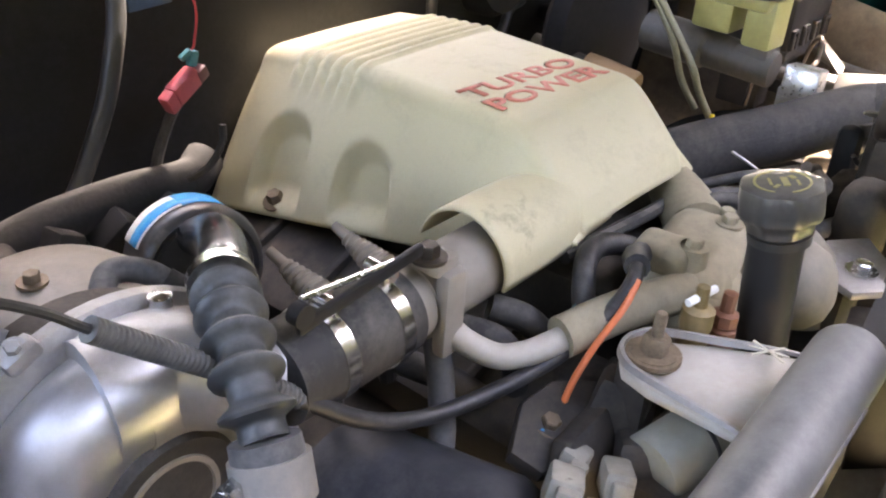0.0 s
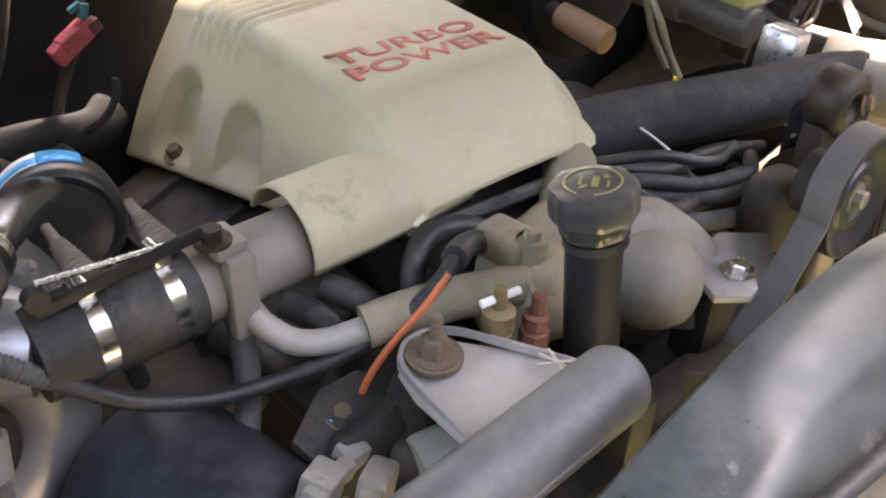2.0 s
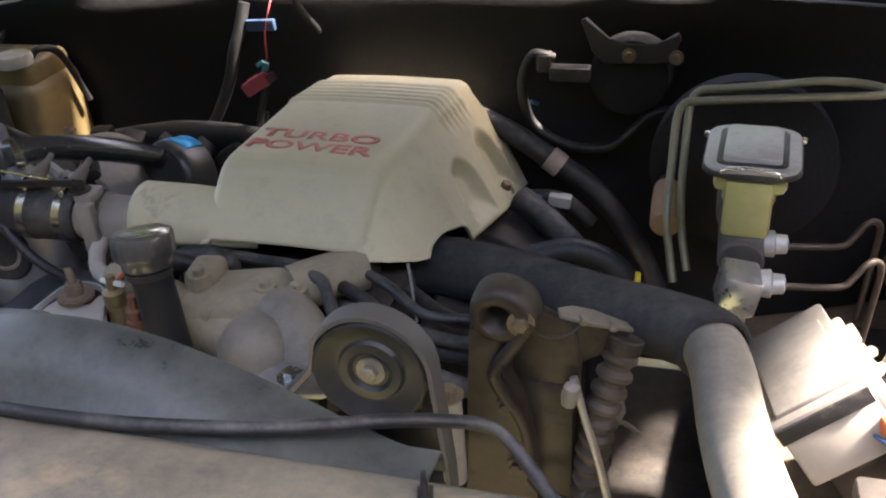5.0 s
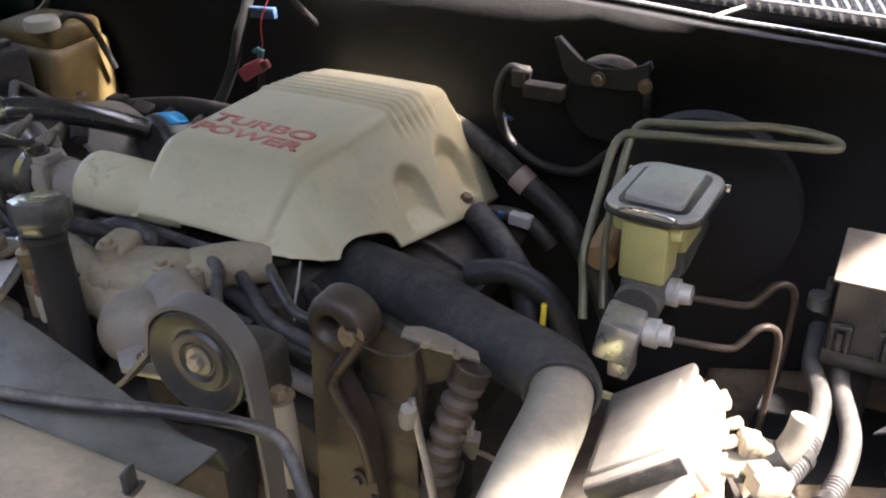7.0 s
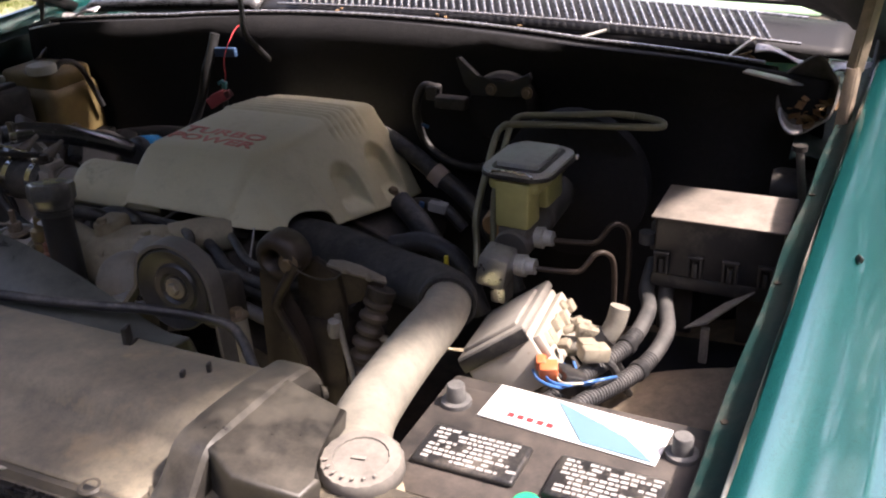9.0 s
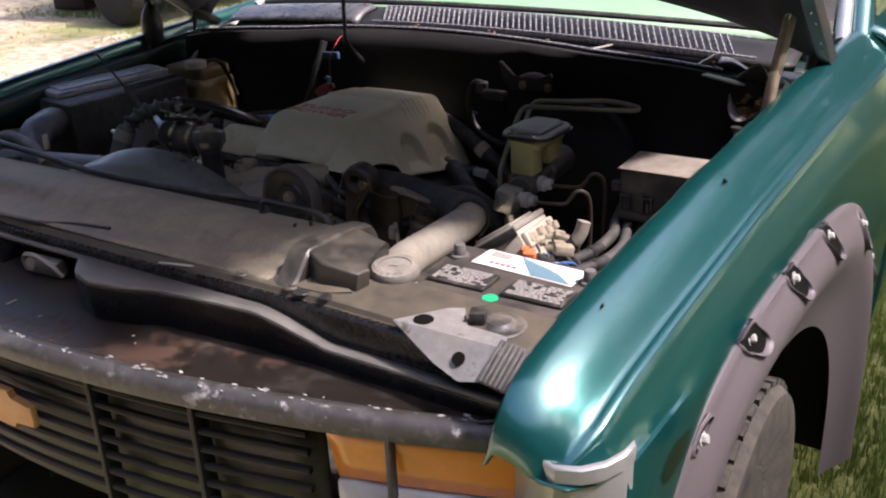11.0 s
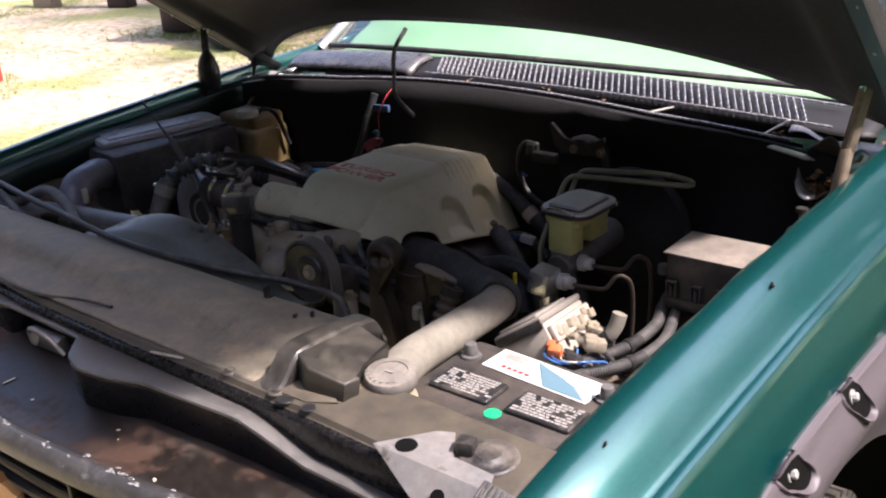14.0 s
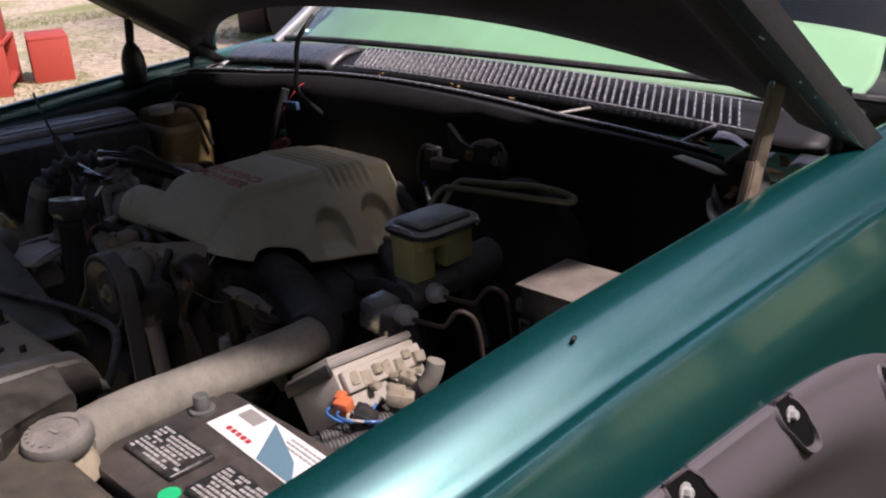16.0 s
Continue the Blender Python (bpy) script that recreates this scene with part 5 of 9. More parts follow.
tube(b, [(-0.50, 0.51, 0.97), (-0.503, 0.53, 1.005), (-0.482, 0.552, 1.017), (-0.455, 0.54, 1.01), (-0.44, 0.515, 0.99)], 0.0105, 10, 8)
part("oil_feed", b, GREY_RUBBER, turbo, "short bent grey hose")
b = B()
lathe(b, [(0.006, -0.012), (0.013, -0.012), (0.014, 0.0), (0.013, 0.012), (0.006, 0.012)], frame_at((-0.446, 0.523, 0.998), (0.5, -0.7, -0.6)), 14)
part("hose_end", b, RUBBER, turbo, "black moulded hose end")
b = B()
box(b, (-0.52, 0.5, 0.79), (0.16, 0.22, 0.06), (0, 0, 0), 0.02)
box(b, (-0.36, 0.5, 0.80), (0.2, 0.14, 0.05), (0, 0, 0), 0.015)
part("mount", b, IRON, turbo)

# round regulator with the blue label, silver elbow and ribbed breather hose
cdr = thing("breather_valve", (-0.36, 0.63, 0.9), "round black breather valve with a blue and white label", "valve")
cm = frame_at((-0.362, 0.618, 0.948), (-0.28, -1, 0.22))
b = B()
lathe(b, [(0.02, -0.03), (0.052, -0.028), (0.058, -0.022), (0.0595, 0.02), (0.055, 0.03), (0.05, 0.033), (0.046, 0.03), (0.044, 0.034), (0.03, 0.037), (0.012, 0.038)], cm, 40)
part("body", b, CLEAN_BLACK, cdr)
best = max(range(360), key=lambda k: (cm.to_3x3() @ Vector((math.cos(radians(k)), math.sin(radians(k)), 0))).dot(Vector((-0.15, 0.12, 0.5))))
for name, lo, hi, mt, z0, z1 in (("label_white", -8, 46, WHITE, -0.02, 0.016), ("label_blue", -46, -8, SKYBLUE, -0.02, 0.016), ("label_blue", -8, 46, SKYBLUE, -0.006, 0.012)):
    b = B()
    rr = 0.0602 if name == "label_white" or lo < -20 else 0.0606
    rows = [[cm @ Vector((rr * math.cos(radians(best - 4 + a)), rr * math.sin(radians(best - 4 + a)), z)) for z in (z0, z1)] for a in [lerp(lo, hi, k / 10) for k in range(11)]]
    ring_loft(b, rows, False, False)
    part(name, b, mt, cdr, solid=0.0004)
b = B()
box(b, (-0.36, 0.63, 0.885), (0.05, 0.04, 0.05), (0, 0, 0), 0.006)
part("foot", b, IRON, cdr)
breather = thing("breather_hose", (-0.5, 0.38, 0.9), "ribbed grey breather hose on a shiny metal elbow", "hose")
b = B()
tube(b, [(-0.372, 0.60, 0.985), (-0.395, 0.545, 1.02), (-0.43, 0.485, 1.052), (-0.462, 0.44, 1.066), (-0.478, 0.42, 1.066)], (0.017, 0.019), 18, 8)
part("elbow", b, mat("dark_polished_elbow", (0.14, 0.14, 0.15), 0.22, 0.8, 160, 0.15, bump=0.05), breather, "dark polished metal elbow")
b = B()
prof_pts = smooth_path([(-0.476, 0.423, 1.066), (-0.503, 0.378, 1.068), (-0.524, 0.338, 1.056), (-0.535, 0.312, 1.034)], 14)
tube(b, prof_pts, 0.0190, 24, 1, wave=0.0045, pitch=0.0235, path=False)
part("ribbed_hose", b, HOSE_BLACK, breather, "ribbed grey rubber hose")
b = B()
tube(b, [(-0.535, 0.313, 1.036), (-0.541, 0.298, 1.008), (-0.549, 0.285, 0.965), (-0.556, 0.28, 0.92), (-0.555, 0.30, 0.89)], (0.0215, 0.027), 18, 6)
part("lower_elbow", b, GREY_RUBBER, breather, "dusty grey plastic lower elbow")
for at, ax, r in (((-0.478, 0.42, 1.066), (-0.5, -0.85, 0.1), 0.0235), ((-0.539, 0.302, 1.016), (-0.2, -0.45, -0.9), 0.0245)):
    b = B()
    w = 0.006 if r < 0.024 else 0.013
    lathe(b, [(r - 0.003, -w), (r, -w), (r, w), (r - 0.003, w)], frame_at(at, ax), 24)
    part("clamp" if w < 0.01 else "cuff", b, CLIP if w < 0.01 else GREYBOX, breather, "bright clamp" if w < 0.01 else "dusty grey cuff")
b = B()
lathe(b, [(0.002, 0), (0.008, 0), (0.008, 0.012), (0.006, 0.013), (0.006, 0.02), (0.002, 0.02)], frame_at((-0.561, 0.306, 1.02), (-0.9, -0.2, 0.1)), 6)
part("fitting", b, ZINC, breather, "zinc fitting")
b = B()
lathe(b, [(0.002, 0), (0.010, 0), (0.010, 0.018), (0.007, 0.02), (0.009, 0.022), (0.009, 0.03), (0.006, 0.031), (0.008, 0.034), (0.008, 0.044), (0.002, 0.046)], Matrix.Translation((-0.505, 0.452, 1.01)), 14)
tagged(part("bleed_nipple", b, ZINC, None, "pale zinc threaded nipple"), category="fitting")

# long black conduit with the orange wire
cond = thing("wire_conduit", (-0.35, 0.33, 0.93), "black wire conduit sweeping below the pipe", "cable")
b = B()
tube(b, [(-0.72, 0.40, 1.19), (-0.631, 0.38, 1.14), (-0.595, 0.378, 1.109)], 0.003, 8, 6)
part("thin_lead", b, CABLE, cond)
b = B()
tube(b, [(-0.595, 0.378, 1.109), (-0.556, 0.374, 1.076), (-0.51, 0.366, 1.038), (-0.472, 0.352, 1.005)], 0.0074, 12, 8, wave=0.0005, pitch=0.004)
part("ribbed_sleeve", b, GREY_RUBBER, cond, "ribbed grey sleeve")
b = B()
tube(b, [(-0.472, 0.352, 1.005), (-0.425, 0.335, 0.968), (-0.375, 0.322, 0.949), (-0.318, 0.305, 0.949), (-0.268, 0.286, 0.963), (-0.228, 0.268, 0.992), (-0.203, 0.262, 1.015), (-0.185, 0.268, 1.022)], 0.0066, 12, 10)
part("conduit", b, CABLE, cond)
b = B()
tube(b, [(-0.200, 0.258, 1.02), (-0.222, 0.256, 1.004), (-0.252, 0.262, 0.975), (-0.276, 0.264, 0.945), (-0.284, 0.262, 0.915), (-0.275, 0.262, 0.885)], 0.003, 8, 10)
part("orange_wire", b, ORANGE, cond, "bare orange wire")
b = B()
tube(b, [(-0.185, 0.268, 1.022), (-0.155, 0.285, 1.012), (-0.12, 0.29, 1.0), (-0.105, 0.31, 0.985)], 0.011, 10, 8)
part("branch", b, CABLE, cond)
plug = thing("wire_plug", (-0.194, 0.306, 0.94), "teal plastic wire plug", "plug")
b = B()
box(b, (-0.194, 0.306, 0.962), (0.022, 0.018, 0.026), (10, 20, 30), 0.003)
box(b, (-0.19, 0.31, 0.945), (0.014, 0.012, 0.02), (10, 20, 30), 0.002)
part("housing", b, TEAL, plug)
b = B()
tube(b, [(-0.193, 0.306, 0.972), (-0.188, 0.312, 0.99), (-0.17, 0.322, 1.0), (-0.14, 0.328, 0.998), (-0.112, 0.318, 0.992), (-0.104, 0.295, 0.985)], 0.0105, 10, 8)
part("lead", b, CABLE, plug)
b = B()
box(b, (-0.305, 0.268, 0.925), (0.02, 0.012, 0.012), (0, 15, 25), 0.002)
tagged(part("blue_plug", b, SKYBLUE, None, "small bright blue plug"), category="plug")

# metal coolant pipe below the coupling
cool = thing("coolant_pipe", (-0.25, 0.29, 0.95), "pale metal coolant pipe with a bent end", "pipe")
b = B()
tube(b, [(-0.318, 0.365, 0.99), (-0.318, 0.352, 0.985), (-0.315, 0.335, 0.978), (-0.303, 0.315, 0.970), (-0.285, 0.30, 0.971), (-0.268, 0.290, 0.976), (-0.25, 0.284, 0.979)], 0.0105, 14, 8)
part("bent_tube", b, DULL_ALU, cool, "pale bent tube")
b = B()
tube(b, [(-0.258, 0.287, 0.979), (-0.21, 0.271, 0.986), (-0.15, 0.252, 0.985), (-0.09, 0.235, 0.98)], 0.0175, 16, 6)
part("tan_tube", b, CAST, cool, "wider tan tube")
b = B()
tube(b, [(-0.325, 0.36, 0.985), (-0.33, 0.345, 0.93), (-0.345, 0.33, 0.88), (-0.36, 0.33, 0.82)], 0.011, 12, 6)
part("black_hose", b, GREY_RUBBER, cool)

# thermostat crossover: tan castings
cross = thing("thermostat_housing", (-0.05, 0.22, 0.88), "dust-tan cast thermostat housing with a rounded front", "housing")
b = B()
box(b, (-0.075, 0.265, 0.965), (0.13, 0.08, 0.085), (0, -6, 8), 0.022, 3)
box(b, (-0.12, 0.275, 1.005), (0.04, 0.05, 0.03), (0, 0, 8), 0.01, 3)
tube(b, [(-0.14, 0.255, 0.96), (-0.08, 0.25, 0.95), (-0.02, 0.24, 0.93), (0.02, 0.23, 0.90)], 0.042, 18, 6)
part("casting", b, CAST, cross)
b = B()
lathe(b, [(0.003, 0.043), (0.018, 0.041), (0.031, 0.034), (0.040, 0.020), (0.0435, 0.003), (0.042, -0.017), (0.038, -0.05)], frame_at((-0.022, 0.195, 0.968), (0.1, -1, 0.25)), 28)
tube(b, [(-0.02, 0.24, 0.99), (0.01, 0.225, 0.985), (0.035, 0.20, 0.955), (0.042, 0.185, 0.91)], (0.03, 0.036), 16, 6)
part("dome", b, mat("pale_grey_dome", (0.18, 0.165, 0.135), 0.6, 0.2, 80, 0.3, dust=(0.26, 0.23, 0.175), dusty=0.4, bump=0.2, up=False), cross, "smooth rounded grey dome")
b = B()
tube(b, [(-0.02, 0.29, 0.985), (0.012, 0.32, 0.988), (0.045, 0.35, 0.985)], (0.03, 0.026), 16, 6)
part("neck", b, CAST, cross)
for p in ((-0.115, 0.252, 1.018), (-0.035, 0.255, 1.01), (-0.005, 0.27, 1.0)):
    b = B()
    lathe(b, [(0.004, -0.02), (0.014, -0.02), (0.013, 0), (0.004, 0.001)], Matrix.Translation(p), 14)
    hexbolt(b, p, (0, 0, 1), 0.0075, 0.008)
    part("ear", b, CAST, cross)
b = B()
tube(b, [(-0.02, 0.30, 1.0), (0.02, 0.285, 1.005), (0.055, 0.24, 0.985), (0.10, 0.24, 0.975)], 0.0075, 10, 8)
part("bypass_hose", b, RUBBER, cross)

# brass tee and brown switch
tee = thing("brass_tee", (-0.195, 0.205, 0.96), "brass tee fitting with a white cross bar", "fitting")
b = B()
lathe(b, [(0.004, 0), (0.012, 0), (0.012, 0.022), (0.009, 0.024), (0.013, 0.026), (0.013, 0.042), (0.006, 0.045), (0.005, 0.062), (0.002, 0.062)], Matrix.Translation((-0.197, 0.206, 0.975)), 12)
part("brass_body", b, mat("tarnished_brass", (0.25, 0.185, 0.085), 0.5, 0.7, 120, 0.3, dust=DUST, dusty=0.3, bump=0.1), tee)
b = B()
tube(b, [(-0.212, 0.210, 1.027), (-0.180, 0.203, 1.029)], 0.0032, 8, 2)
part("cross_bar", b, WHITE, tee, "white cross bar")
b = B()
lathe(b, [(0.004, -0.05), (0.014, -0.05), (0.013, 0.0), (0.004, 0.0)], Matrix.Translation((-0.197, 0.206, 0.975)), 12)
part("base", b, CAST, tee)
sw = thing("temperature_switch", (-0.168, 0.195, 0.94), "brown temperature switch with a clear end", "switch")
b = B()
lathe(b, [(0.004, 0), (0.012, 0), (0.012, 0.018), (0.008, 0.02), (0.011, 0.022), (0.011, 0.032), (0.006, 0.034), (0.006, 0.05), (0.002, 0.051)], frame_at((-0.168, 0.195, 0.972), (0.05, 0, 1)), 8)
part("stem", b, mat("brown_switch", (0.2, 0.085, 0.05), 0.6, 0.2, 120, 0.3, bump=0.1), sw)
b = B()
lathe(b, [(0.004, -0.035), (0.013, -0.035), (0.014, -0.005), (0.012, 0.0), (0.004, 0.0)], Matrix.Translation((-0.168, 0.195, 0.972)), 14)
part("cup", b, PALE, sw)

# oil filler
fill = thing("oil_filler", (-0.115, 0.18, 0.87), "black oil filler tube with a lobed yellow-printed cap", "oil filler")
b = B()
tube(b, [(-0.108, 0.168, 0.87), (-0.118, 0.178, 0.97), (-0.128, 0.186, 1.088)], (0.0225, 0.0215), 22, 4)
part("tube", b, TUBE_BLACK, fill)
fm = frame_at((-0.1278, 0.1858, 1.080), (-0.07, 0.17, 1))
b = B()
lathe(b, [(0.018, -0.010), (0.026, -0.010), (0.027, -0.002), (0.0315, 0.002), (0.033, 0.006), (0.033, 0.022), (0.0315, 0.027), (0.025, 0.0285), (0.002, 0.0288)], fm, 64, 8, 0.07)
cap = part("cap", b, mat("satin_black_cap", (0.035, 0.035, 0.036), 0.34, 0, 300, 0.2, bump=0.02, coat=0.5, dust=(0.2, 0.2, 0.19), dusty=0.14), fill, "lobed black screw cap", 50)
b = B()
for a0, a1 in ((20, 165), (200, 345)):
    rows = []
    for k in range(15):
        a = radians(lerp(a0, a1, k / 14))
        rows.append([fm @ Vector((r * math.cos(a), r * math.sin(a), z)) for r, z in ((0.0195, 0.0289), (0.0195, 0.0293), (0.0215, 0.0293), (0.0215, 0.0289))])
    ring_loft(b, rows, True, True)
for x, y, w, h_, t in ((0, 0.002, 0.016, 0.005, 12), (-0.009, 0.007, 0.006, 0.004, 40), (0.009, -0.004, 0.007, 0.003, -30), (0.001, -0.009, 0.013, 0.0022, 12), (0.001, 0.0115, 0.01, 0.002, 12)):
    box(b, (x, y, 0.0291), (w, h_, 0.0005), (0, 0, t), m=fm)
part("print", b, YELLOW_INK, cap, "worn yellow print", smooth=False)
b = B()
lathe(b, [(0.02, -0.02), (0.0245, -0.02), (0.0245, -0.013), (0.02, -0.013)], fm, 24)
part("collar", b, CLEAN_BLACK, fill)

# mounting plate with its tall bolt
mount = thing("mount_bracket", (-0.23, 0.17, 0.9), "grey cast bracket plate with a tall rusty bolt", "bracket")
b = B()
mp = Matrix.Translation((0, 0, 0.992)) @ Matrix.Rotation(radians(-2), 4, "X")
outline = [(-0.284, 0.196), (-0.278, 0.222), (-0.258, 0.236), (-0.228, 0.228), (-0.200, 0.185), (-0.168, 0.128), (-0.172, 0.095), (-0.285, 0.095), (-0.290, 0.12)]
prism(b, outline, 0.008, mp, 0.003)
plate = part("plate", b, DULL_ALU, mount, "dusty grey cast plate")
b = B()
lip_path = smooth_path([(x, y, 0.998) for x, y in (outline[8], outline[0], outline[1], outline[2], outline[3], outline[4], outline[5])], 5)
rows = []
for k, p in enumerate(lip_path):
    h = 0.002 + 0.0045 * math.sin(math.pi * k / (len(lip_path) - 1)) ** 0.5
    inw = (Vector((-0.225, 0.16, p.z)) - p).normalized()
    rows.append([p - inw * 0.001, p + Vector((0, 0, h)), p + inw * 0.0035 + Vector((0, 0, h)), p + inw * 0.005])
ring_loft(b, rows, True, True)
part("rim", b, ALU, mount)
b = B()
hexbolt(b, (-0.254, 0.211, 1.0), (0, 0, 1), 0.0105, 0.016, True, 0.02)
lathe(b, [(0.01, 0), (0.021, 0), (0.021, 0.004), (0.01, 0.004)], Matrix.Translation((-0.254, 0.211, 0.999)), 22)
part("bolt", b, BOLT, mount, "tall rusty bolt with washers")
for p in ((-0.29, 0.10, 0.95), (-0.17, 0.10, 0.95), (-0.25, 0.22, 0.95)):
    b = B()
    box(b, p, (0.03, 0.03, 0.09), (0, 0, 0), 0.006)
    part("leg", b, IRON, mount)
b = B()
box(b, (-0.23, 0.15, 0.90), (0.16, 0.12, 0.06), (0, 0, 0), 0.01)
part("foot_plate", b, IRON, mount)
b = B()
for a in (-20, 15, 60):
    box(b, (-0.195, 0.148, 1.006), (0.002, 0.03, 0.001), (0, 0, a))
tagged(part("straw_bits", b, PALE, None, "pale straw bits on the plate", smooth=False), category="straw", kind="stuff")
sol = thing("solenoid", (-0.25, 0.165, 0.90), "pale grey-green solenoid with a black tie", "solenoid")
b = B()
lathe(b, [(0.004, -0.045), (0.026, -0.044), (0.028, -0.04), (0.028, 0.038), (0.024, 0.042), (0.004, 0.043)], frame_at((-0.25, 0.168, 0.938), (0.93, -0.25, 0.12)), 26)
part("body", b, mat("pale_green_grey_casting", (0.26, 0.265, 0.225), 0.55, 0.1, 60, 0.2, dust=DUST, dusty=0.25, bump=0.1), sol)
b = B()
lathe(b, [(0.0275, -0.0015), (0.0292, -0.0015), (0.0292, 0.0015), (0.0275, 0.0015)], frame_at((-0.25, 0.168, 0.938), (0.93, -0.25, 0.12)), 26)
part("tie", b, CLEAN_BLACK, sol)
lump = thing("bracket_casting", (-0.28, 0.24, 0.86), "dark cast bracket below the mounting plate", "bracket")
b = B()
box(b, (-0.255, 0.232, 0.925), (0.035, 0.045, 0.085), (12, 8, 20), 0.008)
box(b, (-0.275, 0.20, 0.915), (0.07, 0.03, 0.05), (0, 25, 30), 0.008)
part("arm", b, IRON, lump)
b = B()
prism(b, [(-0.05, -0.02), (-0.03, 0.02), (0.0, 0.035), (0.045, 0.03), (0.06, 0.0), (0.02, -0.012), (0.0, -0.035), (-0.03, -0.04)], 0.022, Matrix.Translation((-0.285, 0.262, 0.915)) @ Matrix.Rotation(radians(-35), 4, "Z") @ Matrix.Rotation(radians(25), 4, "X"), 0.005)
part("claw", b, IRON, lump)
b = B()
hexbolt(b, (-0.30, 0.262, 0.93), (0, -0.3, 1), 0.008, 0.008)
part("bolt", b, BOLT, lump)
# pump and pale plugs below the plate
PLUG_GREY = mat("aged_grey_plug_plastic", (0.27, 0.255, 0.215), 0.6, 0, 80, 0.25, dust=(0.2, 0.175, 0.135), dusty=0.4, bump=0.15, spots=(0.08, 0.07, 0.055), spotty=0.2, spot_scale=40)
pump = thing("air_pump", (-0.36, 0.2, 0.72), "dark pump housing below the conduit", "pump")
b = B()
lathe(b, [(0.03, -0.09), (0.075, -0.085), (0.08, -0.05), (0.08, 0.06), (0.07, 0.08), (0.03, 0.085)], frame_at((-0.40, 0.30, 0.845), (0.15, -1, 0.1)), 32)
lathe(b, [(0.02, 0.08), (0.05, 0.082), (0.055, 0.1), (0.02, 0.104)], frame_at((-0.40, 0.30, 0.845), (0.15, -1, 0.1)), 28)
part("body", b, mat("blue_black_housing", (0.022, 0.025, 0.032), 0.5, 0.2, 60, 0.3, dust=(0.1, 0.1, 0.1), dusty=0.25, bump=0.15), pump)
b = B()
prism(b, [(-0.06, -0.02), (-0.02, 0.03), (0.05, 0.035), (0.07, 0.0), (0.03, -0.04), (-0.04, -0.05)], 0.02, Matrix.Translation((-0.30, 0.235, 0.91)) @ Matrix.Rotation(radians(65), 4, "X"), 0.004)
part("bracket", b, IRON, pump)
for k, (p, s, r) in enumerate((((-0.352, 0.215, 0.932), (0.032, 0.026, 0.03), (10, 15, 30)), ((-0.322, 0.19, 0.936), (0.036, 0.022, 0.026), (5, 20, 35)), ((-0.362, 0.178, 0.925), (0.05, 0.03, 0.024), (0, 12, 20)), ((-0.318, 0.228, 0.925), (0.024, 0.02, 0.03), (12, 10, 10)))):
    b = B()
    box(b, p, s, r, 0.004)
    box(b, (p[0] - 0.012, p[1] - 0.01, p[2] + 0.006), (s[0] * 0.5, s[1] * 0.7, s[2] * 0.6), r, 0.003)
    part("plug", b, PLUG_GREY, pump, "aged grey plastic plug")

b = B()
sheet(b, lambda u, v: Vector((-0.515 + 0.04 * u + 0.006 * math.sin(v * 7), 0.185 + 0.045 * v - 0.02 * u, 0.995 + 0.014 * math.sin(u * 5 + v * 4) - 0.02 * v)), 8, 8)
tagged(part("paper_scrap", b, mat("yellowed_paper", (0.6, 0.55, 0.36), 0.7, 0, 30, 0.2, bump=0.0, spots=(0.5, 0.28, 0.1), spotty=0.35, spot_scale=30), None, "crumpled yellow and white paper scrap", solid=0.0012), category="scrap")

# thick grey pipe over the shroud
bar = thing("snorkel_pipe", (-0.38, 0.09, 1.0), "smooth grey plastic snorkel pipe with a rounded end", "pipe")
b = B()
pts = [(-0.70, 0.085, 0.998), (-0.52, 0.088, 1.012), (-0.36, 0.09, 1.024), (-0.208, 0.093, 1.034)]
tube(b, pts, 0.0265, 28, 8, caps=False)
lathe(b, [(0.0265 * math.cos(radians(k * 8)), 0.020 * math.sin(radians(k * 8))) for k in range(11)] + [(0.0005, 0.020)], frame_at((-0.208, 0.093, 1.034), Vector(pts[3]) - Vector(pts[2])), 28)
part("pipe", b, mat("grey_snorkel_plastic", (0.06, 0.062, 0.064), 0.42, 0, 120, 0.15, dust=(0.2, 0.198, 0.19), dusty=0.42, bump=0.06), bar, "", 60)
b = B()
tube(b, [(-0.70, 0.0605, 1.0), (-0.45, 0.0635, 1.018), (-0.25, 0.067, 1.032)], 0.003, 8, 4)
part("seam", b, GREY_RUBBER, bar)
for x in (-0.33, -0.55):
    b = B()
    box(b, (x, 0.09, 0.97), (0.02, 0.03, 0.1), (0, 0, 0), 0.004)
    part("bracket", b, IRON, bar)

# fan shroud: the arched hump behind the radiator cover
fan = thing("fan_shroud", (-0.1, 0.0, 0.75), "dusty grey-green plastic fan shroud with an arched hump", "fan shroud")


def arch(x):
    return 1.026 + 0.094 * max(0.0, math.cos(math.pi * (x + 0.095) / 0.60)) ** 1.15


b = B()


def shroud(u, v):
    x = lerp(-0.42, 0.235, u)
    top = arch(x)
    y = table(v, [(0, 0.035), (0.08, 0.022), (0.5, -0.024), (1, -0.062)])
    q = max(0.0, (v - 0.08) / 0.92)
    z = top - (top - 1.045) * 0.68 * q * q * (3 - 2 * q) - 0.03 * max(0.0, 1 - v / 0.07) ** 2
    z += 0.010 * math.exp(-((x + 0.27) / 0.07) ** 2 - ((q - 0.62) / 0.25) ** 2)
    return Vector((x, y, z))


sheet(b, shroud, 70, 34)
part("hump", b, SHROUD, fan, "", 50, solid=0.003)
b = B()
rows = []
